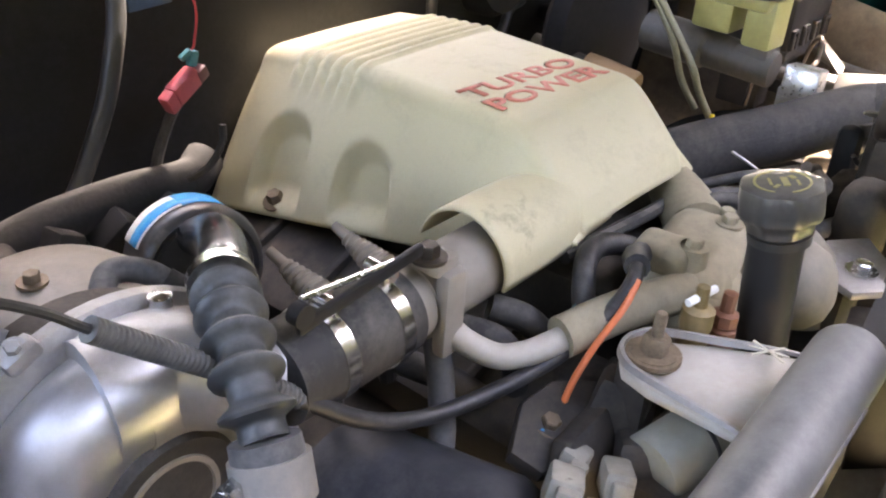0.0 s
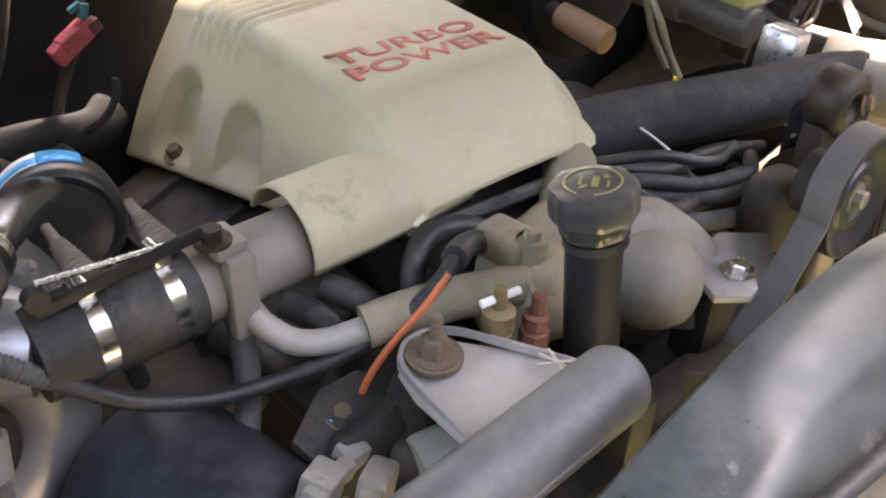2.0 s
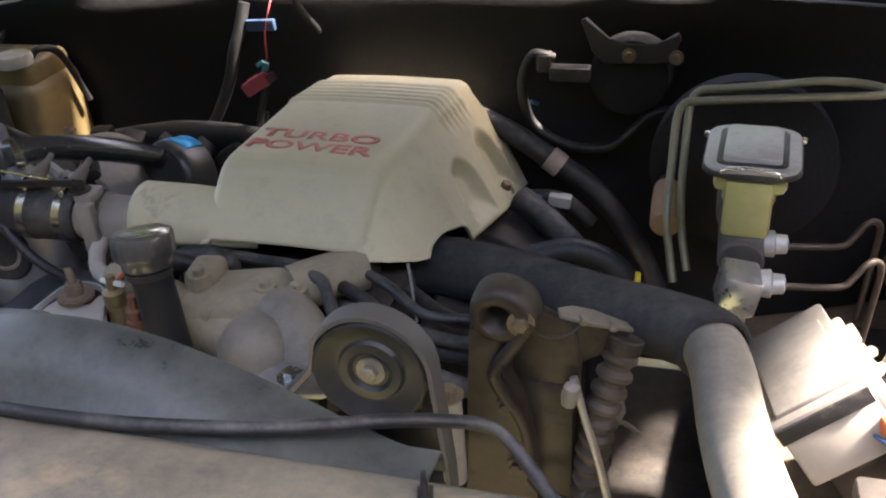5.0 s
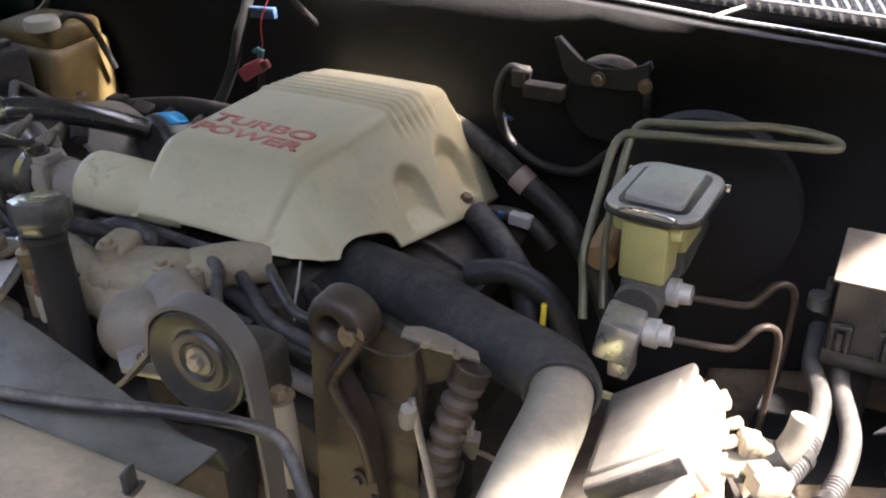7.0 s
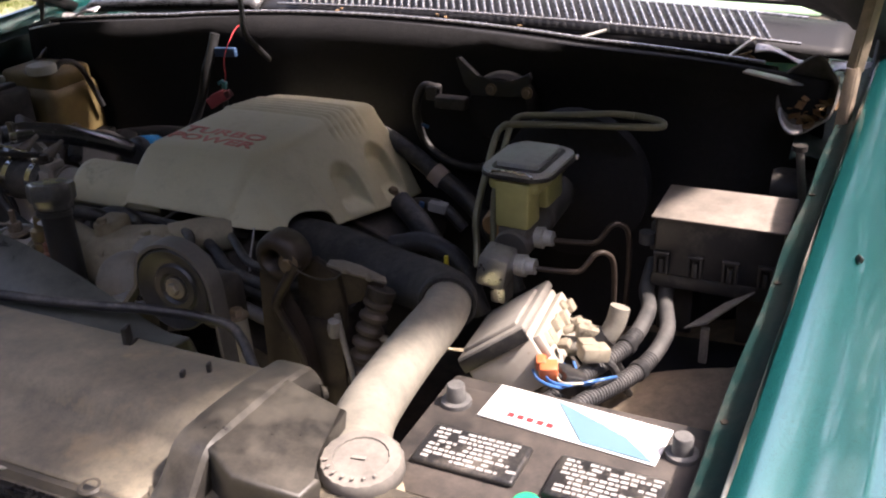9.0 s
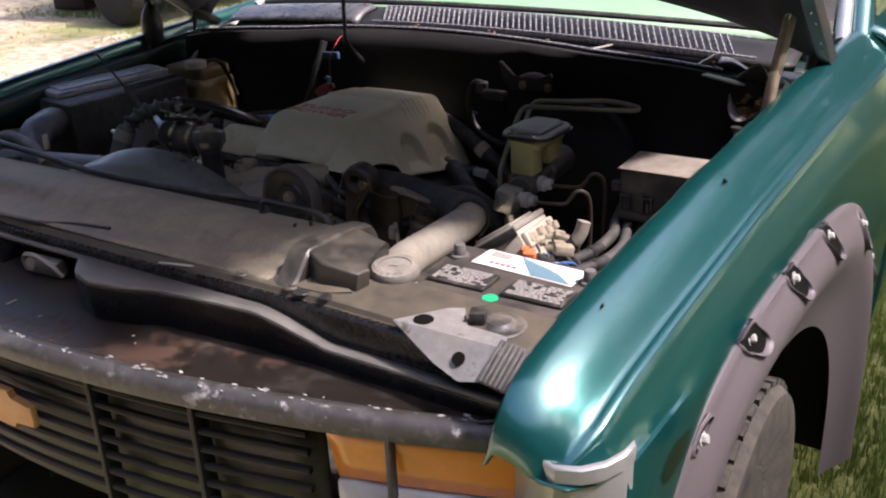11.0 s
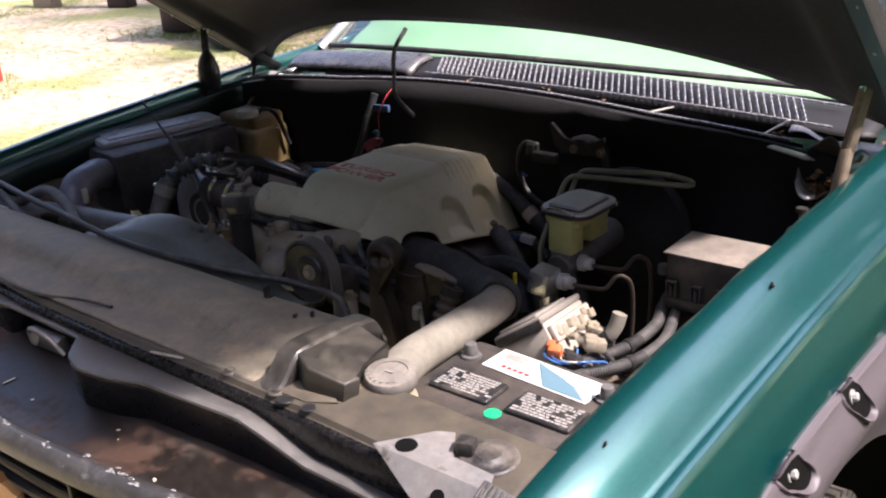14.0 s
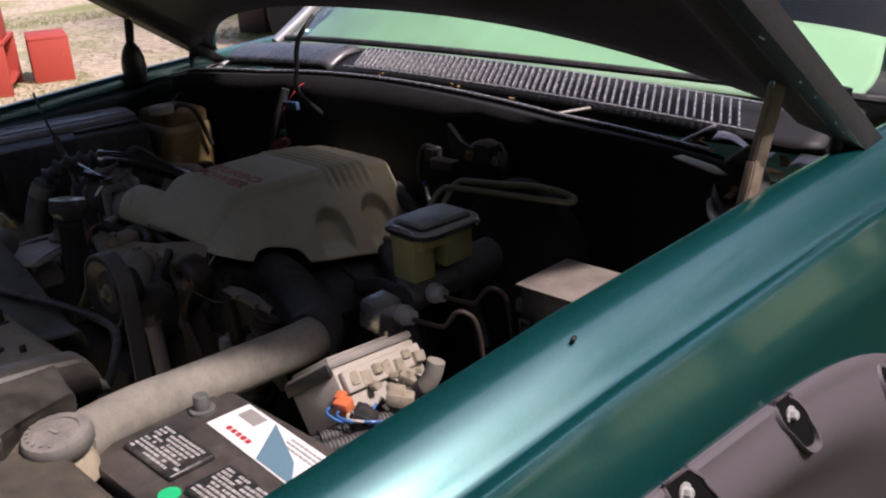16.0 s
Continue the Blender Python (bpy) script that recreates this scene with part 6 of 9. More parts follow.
for k in range(41):
    a = lerp(0, 2 * math.pi, k / 40)
    rows.append([Vector((-0.06 + r * math.cos(a), y, 0.80 + r * math.sin(a))) for r, y in ((0.235, 0.03), (0.235, -0.03), (0.24, -0.04), (0.24, 0.03))])
ring_loft(b, rows, False, False)
part("ring", b, PLASTIC, fan, solid=0.003)
for k in range(7):
    b = B()
    a = 2 * math.pi * k / 7
    box(b, (0.11, 0, 0), (0.2, 0.07, 0.004), (35, 0, 0), 0.001, m=Matrix.Translation((-0.06, 0.06, 0.80)) @ Matrix.Rotation(a, 4, "Y"))
    part("fan_blade", b, IRON, fan)
b = B()
lathe(b, [(0.02, -0.03), (0.07, -0.03), (0.07, 0.03), (0.02, 0.03)], frame_at((-0.06, 0.06, 0.80), (0, -1, 0)), 24)
part("fan_clutch", b, ALU, fan)

# upper radiator cover: the long dusty hump in front
RAD_TOP = mat("dust_greyed_black_cover", (0.036, 0.035, 0.033), 0.36, 0, 60, 0.25, dust=(0.265, 0.23, 0.165), dusty=0.76, spots=(0.30, 0.225, 0.125), spotty=0.3, spot_scale=6, bump=0.12)
TANK = mat("semi_gloss_black_tank", (0.022, 0.021, 0.02), 0.30, 0, 70, 0.2, dust=(0.13, 0.115, 0.09), dusty=0.4, bump=0.03)
rad = thing("radiator_cover", (-0.08, -0.15, 1.05), "long dusty black radiator cover with a rounded back", "radiator cover")


def radiator_cover(u, v):
    x = lerp(-0.62, 0.425, u)
    y = table(v, [(0, -0.256), (0.08, -0.253), (0.14, -0.25), (0.22, -0.228), (0.32, -0.208), (0.42, -0.199), (0.47, -0.190), (0.52, -0.183), (0.57, -0.176), (0.62, -0.166), (0.67, -0.150), (0.75, -0.118), (0.88, -0.072), (0.95, -0.055), (1.0, -0.05)])
    z = table(v, [(0, 1.0675), (0.08, 1.0705), (0.14, 1.0708), (0.22, 1.0705), (0.32, 1.0708), (0.42, 1.0712), (0.47, 1.0745), (0.52, 1.0815), (0.57, 1.0885), (0.62, 1.0928), (0.67, 1.094), (0.75, 1.0935), (0.88, 1.084), (0.95, 1.072), (1.0, 1.03)])
    end = max(0.0, (x - 0.415) / 0.01)
    return Vector((x, y, z - 0.006 * min(1.0, end) + 0.0015 * noise.noise(Vector((x * 5, y * 9, 0)))))


b = B()
sheet(b, radiator_cover, 80, 36)
rc = part("top", b, RAD_TOP, rad, "", 50, solid=0.003)
b = B()
ARCH_LINE = smooth_path([(-0.262, 1.064), (-0.256, 1.070), (-0.243, 1.080), (-0.228, 1.096), (-0.218, 1.106), (-0.204, 1.111), (-0.17, 1.111), (-0.12, 1.107), (-0.085, 1.101), (-0.066, 1.096), (-0.055, 1.08), (-0.052, 1.05)], 4)
rows = []
for q in ARCH_LINE:
    y, z = q[0], q[1]
    high = max(0.0, min(1.0, (z - 1.07) / 0.03))
    rows.append([Vector((0.421, y + 0.010, z - 0.004 - 0.032 * high)), Vector((0.424, y + 0.005, z - 0.002 - 0.013 * high)), Vector((0.431, y + 0.001, z - 0.002)), Vector((0.438, y, z)), Vector((0.455, y, z)), Vector((0.463, y, z - 0.001)), Vector((0.467, y + 0.001, z - 0.005)),
                 Vector((0.468, y + 0.004, max(1.05, z - 0.014))), Vector((0.466, y + 0.008, 1.045))])
ring_loft(b, rows, False, False)
part("end_band", b, TANK, rad, "black glossy raised end arch", 30, solid=0.003)
b = B()
prism(b, [(0.455, -0.216), (0.492, -0.234), (0.55, -0.226), (0.553, -0.20), (0.53, -0.176), (0.524, -0.11), (0.455, -0.10)], 0.052, Matrix.Translation((0.43, -0.15, 1.058)) @ Matrix.Rotation(radians(9), 4, "Y") @ Matrix.Rotation(radians(-3), 4, "X") @ Matrix.Translation((-0.43, 0.15, 0)), 0.005, 3)
part("end_tank", b, TANK, rad, "black radiator end tank", 40)
b = B()
box(b, (0.258, -0.083, 1.094), (0.005, 0.014, 0.022), (0, 0, 15), 0.0015)
box(b, (0.258, -0.083, 1.0855), (0.012, 0.02, 0.003), (0, 0, 15), 0.001)
part("cable_clip", b, CLEAN_BLACK, rad, "small black plastic clip")
for x, y in ((0.36, -0.12), (0.375, -0.1)):
    b = B()
    box(b, (x, y, 1.092), (0.004, 0.008, 0.014), (0, 0, 20), 0.001)
    part("cable_clip", b, CLEAN_BLACK, rad)
b = B()
tube(b, [(0.425, -0.06, 1.086), (0.437, -0.07, 1.084), (0.45, -0.068, 1.085), (0.465, -0.082, 1.084)], 0.002, 6, 6)
part("blue_tie", b, mat("pale_blue_tie", (0.22, 0.28, 0.38), 0.5, 0, 80, 0.1, bump=0), rad, "pale blue plastic tie")

cab = thing("hood_release_cable", (0, -0.03, 1.05), "thin black cable lying along the radiator cover", "cable")
b = B()
tube(b, [(-0.86, 0.03, 1.07), (-0.75, 0.01, 1.088), (-0.55, -0.03, 1.098), (-0.354, -0.05, 1.094), (-0.2, -0.062, 1.088), (-0.04, -0.062, 1.086), (0.10, -0.035, 1.078), (0.20, 0.018, 1.058), (0.262, 0.052, 1.036), (0.29, 0.05, 1.02), (0.34, 0.01, 0.995), (0.41, -0.05, 0.985), (0.46, -0.085, 1.0)], 0.0062, 10, 10)
part("sheath", b, CABLE, cab)
b = B()
tube(b, [(-0.45, -0.262, 1.07), (-0.3, -0.27, 1.073), (-0.12, -0.262, 1.071), (-0.02, -0.235, 1.072), (0.05, -0.225, 1.073)], 0.0028, 8, 8)
part("loose_wire", b, CABLE, cab, "loose thin wire")

# idler pulley and belt
idler = thing("idler_pulley", (0.142, 0.12, 0.97), "black idler pulley with a brass-coloured hub bolt", "pulley")
im = frame_at((0.142, 0.118, 1.027), (0.02, -1, 0.06))
b = B()
lathe(b, [(0.02, -0.012), (0.05, -0.012), (0.0555, -0.011), (0.0555, 0.011), (0.053, 0.0125), (0.049, 0.010), (0.043, 0.008), (0.037, 0.0035), (0.033, 0.0035), (0.030, 0.007), (0.022, 0.0075), (0.018, 0.004), (0.010, 0.004)], im, 48)
part("wheel", b, mat("worn_black_pulley", (0.018, 0.018, 0.019), 0.45, 0, 200, 0.25, dust=(0.12, 0.11, 0.1), dusty=0.1, bump=0.08), idler)
b = B()
hexbolt(b, im @ Vector((0, 0, 0.004)), im.to_3x3() @ Vector((0, 0, 1)), 0.0085, 0.009)
part("hub_bolt", b, mat("brassy_bolt", (0.26, 0.23, 0.18), 0.5, 0.5, 160, 0.3, bump=0.15), idler)
b = B()
lathe(b, [(0.012, -0.04), (0.03, -0.04), (0.03, -0.013), (0.012, -0.012)], im, 20)
box(b, (0.15, 0.185, 0.975), (0.06, 0.05, 0.08), (0, 0, 0), 0.018, 3)
part("carrier", b, IRON, idler, "oily dark carrier arm")
belt = thing("drive_belt", (0.14, 0.118, 0.85), "worn grey-backed drive belt over the pulley", "belt")
path = [(0.0, 0.935), (0.045, 0.976), (0.085, 1.022)]
path += [(0.142 + 0.0585 * math.cos(radians(a)), 1.027 + 0.0585 * math.sin(radians(a))) for a in range(150, -1, -10)]
path += [(0.206, 0.98), (0.212, 0.92), (0.217, 0.80)]
b = B()
rows = []
for i, (x, z) in enumerate(path):
    p0, p1 = path[max(0, i - 1)], path[min(len(path) - 1, i + 1)]
    n_ = Vector((-(p1[1] - p0[1]), 0, p1[0] - p0[0])).normalized()
    tl = 0.06 * (z - 1.027)
    rows.append([Vector((x, 0.105 + tl, z)), Vector((x, 0.131 + tl, z)), Vector((x, 0.131 + tl, z)) + n_ * 0.0045, Vector((x, 0.105 + tl, z)) + n_ * 0.0045])
ring_loft(b, rows, True, True)
part("band", b, BELT, belt, "", 30)
for dy in (0.109, 0.114, 0.119, 0.124):
    b = B()
    tube(b, [(x, dy + 0.06 * (z - 1.027), z) for x, z in path], 0.0016, 6, 1, path=False)
    part("rib", b, RUBBER, belt, "black rib on the inner face")

# brown brackets beside the pulley
alt = thing("accessory_bracket", (0.246, 0.20, 0.75), "oily brown cast bracket with a looped eye", "bracket")
am = Matrix(((1, 0, 0, 0), (0, 0, 1, 0.188), (0, 1, 0, 0), (0, 0, 0, 1)))
b = B()
em = Matrix(((1, 0, 0, 0.247), (0, 0, 1, 0.178), (0, 1, 0, 1.054), (0, 0, 0, 1)))
ring_loft(b, [[em @ Vector((rr * math.cos(t) * (1.06 + 0.08 * math.cos(t)) + off, rr * math.sin(t) + 0.12 * off, h)) for t in [2 * math.pi * k / 28 for k in range(28)]]
              for rr, off, h in ((0.010, 0, 0.022), (0.013, 0, 0.004), (0.018, 0.001, 0.0), (0.025, 0.002, 0.001), (0.030, 0.003, 0.005), (0.032, 0.003, 0.014), (0.032, 0.003, 0.034), (0.028, 0.003, 0.04))], True, True)
part("eye_boss", b, BROWN_OIL, alt, "rounded brown eye", 50)
b = B()
arm = smooth_path([(0.218, 1.035, 0), (0.216, 1.0, 0), (0.212, 0.94, 0), (0.210, 0.87, 0), (0.204, 0.80, 0), (0.200, 0.74, 0)], 3)
inner = smooth_path([(0.288, 0.74, 0), (0.284, 0.82, 0), (0.279, 0.89, 0), (0.270, 0.94, 0), (0.256, 0.972, 0), (0.243, 0.990, 0), (0.250, 1.005, 0), (0.262, 1.022, 0), (0.276, 1.046, 0)], 3)
prism(b, [(p.x, p.y) for p in arm] + [(p.x, p.y) for p in inner] + [(0.262, 1.05), (0.236, 1.036)], 0.022, am, 0.004)
part("arm", b, BROWN_OIL, alt, "", 40)
b = B()
tube(b, [(0.280, 0.184, 1.052), (0.268, 0.180, 1.030), (0.252, 0.180, 1.006), (0.242, 0.182, 0.984), (0.252, 0.183, 0.960), (0.270, 0.184, 0.925), (0.279, 0.185, 0.87)], (0.0075, 0.0055), 12, 8)
part("rib", b, BROWN_OIL, alt, "raised rib")
b = B()
prism(b, [(0.255, 1.038), (0.285, 1.045), (0.318, 1.026), (0.324, 0.98), (0.316, 0.90), (0.31, 0.74), (0.25, 0.74), (0.252, 0.9)], 0.012, Matrix.Translation((0, 0.028, 0)) @ am, 0.004)
box(b, (0.285, 0.235, 0.84), (0.07, 0.05, 0.24), (0, 0, 0), 0.014)
part("dark_plate", b, RUST, alt, "oily black plate behind the eye", 40)
b = B()
hexbolt(b, (0.2715, 0.180, 1.052), (0.1, -1, 0.15), 0.008, 0.007)
part("bolt", b, mat("brown_zinc_bolt", (0.2, 0.15, 0.1), 0.5, 0.6, 160, 0.3, bump=0.1), alt, "worn brassy bolt")
for p in ((0.2535, 0.184, 0.945), (0.262, 0.184, 0.865)):
    b = B()
    hexbolt(b, p, (0, -1, 0.05), 0.0065, 0.006)
    part("bolt", b, BROWN_OIL, alt)
b = B()
tube(b, [(0.206, 0.150, 0.87), (0.206, 0.147, 0.94), (0.206, 0.145, 0.982)], 0.0125, 14, 4)
part("sleeve_post", b, PIPE_TAN, alt, "tan sleeve post")
b = B()
hexbolt(b, (0.206, 0.145, 0.982), (0, 0, 1), 0.009, 0.01)
part("bolt", b, BOLT, alt)
b = B()
tube(b, [(0.277, 0.176, 1.052), (0.287, 0.184, 1.040), (0.300, 0.198, 1.027), (0.314, 0.214, 1.022), (0.322, 0.222, 1.028)], 0.0013, 6, 8)
tagged(part("thin_wire", b, CABLE, None, "thin dark wire from the eye bolt to the plate"), category="wire", group="engine hoses and wires")
GRIMY = mat("grimy_cast_plate", (0.17, 0.15, 0.12), 0.5, 0.4, 110, 0.3, dust=(0.26, 0.235, 0.19), dusty=0.45, spots=(0.05, 0.04, 0.03), spotty=0.25, spot_scale=30, bump=0.25)
ang = thing("angle_plate", (0.335, 0.235, 0.98), "pale cast angle plate behind the bracket", "bracket")
ux = (Vector((0.369, 0.247, 1.009)) - Vector((0.305, 0.219, 1.036))).normalized()
uy = Vector((0, 0, 1)).cross(ux).normalized()
uz = ux.cross(uy)
q = Matrix(((ux.x, uy.x, uz.x, 0.305), (ux.y, uy.y, uz.y, 0.219), (ux.z, uy.z, uz.z, 1.034), (0, 0, 0, 1)))
b = B()
prism(b, [(-0.004, 0.0), (0.03, -0.003), (0.077, 0.0), (0.074, 0.014), (0.04, 0.026), (0.016, 0.026), (-0.002, 0.016)], 0.004, q, 0.0015)
part("top_flange", b, GRIMY, ang, "dusty pale top flange")
b = B()
prism(b, [(0.0, 0.0), (0.076, 0.0), (0.072, -0.018), (0.040, -0.044), (0.026, -0.048), (0.010, -0.038)], 0.006, q @ Matrix(((1, 0, 0, 0), (0, 0, 1, 0.001), (0, 1, 0, -0.001), (0, 0, 0, 1))), 0.002)
part("front_flange", b, BROWN_OIL, ang, "grimy brown front flange")
for dx in (0.02, 0.053):
    b = B()
    box(b, (dx, -0.001, 0.004), (0.008, 0.011, 0.008), (0, 0, 0), 0.002, m=q)
    part("lug", b, GRIMY, ang)
b = B()
box(b, (0.338, 0.265, 0.90), (0.03, 0.03, 0.2), (0, 0, 0), 0.012)
part("support", b, INSUL, ang)
dip = thing("dipstick_tube", (0.34, 0.2, 0.8), "thin steel dipstick tube", "dipstick")
b = B()
tube(b, [(0.318, 0.206, 0.975), (0.330, 0.198, 0.935), (0.348, 0.185, 0.885), (0.375, 0.16, 0.79)], 0.0042, 10, 6)
part("tube", b, STEEL, dip)
b = B()
lathe(b, [(0.002, -0.014), (0.008, -0.012), (0.0095, 0.0), (0.008, 0.012), (0.002, 0.014)], frame_at((0.316, 0.200, 0.957), (0.15, -0.1, 1)), 14)
part("grommet", b, GREYBOX, dip, "dusty grey grommet")
cor = thing("ribbed_heater_hose", (0.345, 0.22, 0.8), "brown ribbed hose below the angle plate", "hose")
b = B()
tube(b, [(0.364, 0.248, 1.0), (0.355, 0.234, 0.962), (0.345, 0.224, 0.92), (0.338, 0.218, 0.87), (0.334, 0.214, 0.80)], 0.0165, 18, 10, wave=0.0026, pitch=0.0185)
part("ribbed_body", b, mat("brown_ribbed_rubber", (0.045, 0.034, 0.026), 0.6, 0, 120, 0.35, bump=0.2, dust=(0.10, 0.075, 0.052), dusty=0.28), cor)
b = B()
lathe(b, [(0.012, -0.008), (0.0185, -0.008), (0.0195, -0.004), (0.0195, 0.006), (0.012, 0.008)], frame_at((0.3625, 0.2455, 0.994), (0.2, 0.3, 0.9)), 20)
part("collar", b, RUST, cor, "oily brown hose collar")
# cluttered small hoses and wires between the pulley and the main hose
RUNS = [
    ([(0.03, 0.31, 0.985), (0.07, 0.28, 0.99), (0.12, 0.25, 0.982), (0.19, 0.24, 0.975), (0.23, 0.26, 0.97)], 0.008, RUBBER),
    ([(0.02, 0.30, 0.965), (0.08, 0.27, 0.972), (0.14, 0.24, 0.966), (0.2, 0.25, 0.95), (0.24, 0.28, 0.94)], 0.009, RUBBER),
    ([(0.06, 0.33, 0.99), (0.10, 0.29, 1.003), (0.15, 0.26, 0.992), (0.21, 0.27, 0.985)], 0.006, CABLE),
    ([(0.05, 0.26, 0.955), (0.11, 0.22, 0.96), (0.17, 0.21, 0.95), (0.21, 0.22, 0.93)], 0.010, GREY_RUBBER),
    ([(0.10, 0.35, 0.96), (0.16, 0.31, 0.955), (0.22, 0.30, 0.96), (0.29, 0.28, 0.95)], 0.009, CABLE),
    ([(0.112, 0.322, 1.015), (0.121, 0.302, 1.004), (0.131, 0.278, 0.988), (0.136, 0.268, 0.975)], 0.0017, STEEL),
    ([(0.27, 0.24, 0.99), (0.285, 0.232, 0.975), (0.30, 0.225, 0.985), (0.31, 0.22, 1.0)], 0.003, CABLE),
    ([(0.30, 0.30, 0.88), (0.33, 0.27, 0.87), (0.35, 0.24, 0.86), (0.33, 0.2, 0.82)], 0.004, CABLE),
    ([(0.28, 0.27, 0.86), (0.32, 0.25, 0.88), (0.36, 0.27, 0.87), (0.38, 0.3, 0.83)], 0.003, STEEL),
    ([(0.25, 0.22, 0.85), (0.29, 0.18, 0.84), (0.33, 0.18, 0.83), (0.36, 0.22, 0.80)], 0.005, RUST),
    ([(-0.30, 0.44, 0.93), (-0.33, 0.40, 0.94), (-0.30, 0.36, 0.92), (-0.26, 0.35, 0.88)], 0.012, RUBBER),
    ([(-0.24, 0.37, 0.96), (-0.22, 0.345, 0.95), (-0.20, 0.335, 0.92), (-0.19, 0.34, 0.87)], 0.013, RUBBER),
    ([(-0.27, 0.38, 0.95), (-0.255, 0.35, 0.945), (-0.245, 0.335, 0.92), (-0.24, 0.33, 0.86)], 0.012, RUBBER),
]
for k, (pts, r, mt) in enumerate(RUNS):
    b = B()
    tube(b, pts, r, 10, 8)
    small = r < 0.0035
    tagged(part("thin_wire" if small else "small_hose", b, mt, None, "thin wire among the engine hoses" if small else "dirty small rubber hose beside the engine"), category="wire" if small else "hose", group="engine hoses and wires")
t = thing("wire_clip", (0.345, 0.25, 0.87), "pale plastic wire connector", "connector")
b = B()
box(b, (0.352, 0.262, 0.885), (0.02, 0.016, 0.04), (20, 10, 20), 0.003)
box(b, (0.352, 0.258, 0.91), (0.014, 0.012, 0.02), (20, 10, 20), 0.002)
part("body", b, GREYBOX, t)
# pale triangular plate left of the belt
tri = thing("belt_guard_plate", (0.04, 0.15, 0.93), "pale triangular cast plate with a bolt", "plate")
b = B()
q = Matrix.Translation((0.03, 0.15, 0.965)) @ Matrix.Rotation(radians(-20), 4, "Z")
prism(b, [(-0.03, -0.02), (0.0, -0.03), (0.05, 0.0), (0.075, 0.045), (0.03, 0.06), (-0.025, 0.035)], 0.009, q, 0.003)
part("plate", b, ALU, tri)
b = B()
hexbolt(b, (0.038, 0.149, 0.975), (0, 0, 1), 0.009, 0.009)
part("bolt", b, ZINC, tri)
b = B()
box(b, (0.04, 0.17, 0.92), (0.05, 0.04, 0.1), (0, 0, 0), 0.01)
part("post", b, IRON, tri)

# the main hose: black sleeve, then bare and dusty
main = thing("intake_hose", (0.3, 0.3, 0.95), "thick intake hose, black woven sleeve over a dusty grey tube", "hose")
b = B()
tube(b, [(-0.02, 0.475, 0.93), (0.06, 0.45, 0.938), (0.13, 0.428, 0.949), (0.2, 0.405, 0.956), (0.27, 0.375, 0.961), (0.34, 0.342, 0.967), (0.40, 0.312, 0.976), (0.437, 0.286, 0.984), (0.448, 0.270, 0.986)], (0.0375, 0.037), 26, 8)
part("sleeve", b, SLEEVE, main, "black woven sleeve")
b = B()
lathe(b, [(0.028, -0.012), (0.038, -0.01), (0.0395, 0.0), (0.038, 0.008), (0.0345, 0.008), (0.0345, -0.004)], frame_at((0.448, 0.268, 0.986), (0.32, -0.94, 0.05)), 26)
part("sleeve_cuff", b, SLEEVE, main, "frayed sleeve cuff")
b = B()
tube(b, [(0.43, 0.30, 0.98), (0.449, 0.265, 0.986), (0.459, 0.22, 0.990), (0.468, 0.14, 0.998), (0.482, 0.05, 1.01), (0.50, -0.03, 1.024), (0.525, -0.09, 1.036), (0.548, -0.13, 1.046)], (0.031, 0.031), 26, 8)
part("bare_hose", b, HOSE_DUST, main, "bare dusty grey-tan hose")
neck = thing("coolant_neck", (0.565, -0.145, 1.04), "dusty round coolant cap on a tan neck", "cap")
b = B()
lathe(b, [(0.01, -0.02), (0.036, -0.018), (0.034, 0.0), (0.028, 0.012), (0.026, 0.02), (0.01, 0.02)], Matrix.Translation((0.566, -0.147, 1.042)), 26)
part("neck", b, mat("tan_neck_plastic", (0.36, 0.31, 0.22), 0.6, 0, 60, 0.2, dust=DUST, dusty=0.3, bump=0.05), neck)
b = B()
lathe(b, [(0.02, 0.0), (0.035, 0.0), (0.0365, 0.003), (0.0365, 0.014), (0.034, 0.018), (0.024, 0.0195), (0.0235, 0.018), (0.01, 0.018), (0.001, 0.0182)], frame_at((0.566, -0.147, 1.062), (0.05, -0.08, 1)), 40, 20, 0.03)
cp = part("cap", b, mat("grey_dusty_cap", (0.06, 0.06, 0.06), 0.6, 0, 90, 0.2, dust=(0.3, 0.27, 0.23), dusty=0.8, bump=0.1), neck, "grey dusty screw cap")
b = B()
for k in range(7):
    a = radians(215 + k * 18)
    box(b, (0.566 + 0.029 * math.cos(a), -0.147 + 0.029 * math.sin(a), 1.0815 - 0.0015 * math.cos(a)), (0.0035, 0.0025, 0.0006), (0, 0, math.degrees(a)))
box(b, (0.566, -0.15, 1.0812), (0.013, 0.004, 0.0006), (0, 0, 10))
part("print", b, GREYBOX, cp, "faded print", smooth=False)


# ---- things standing in the engine bay ----
GREY_PRINT = mat("grey_print", (0.3, 0.29, 0.27), 0.5, 0, 60, 0.05, bump=0)


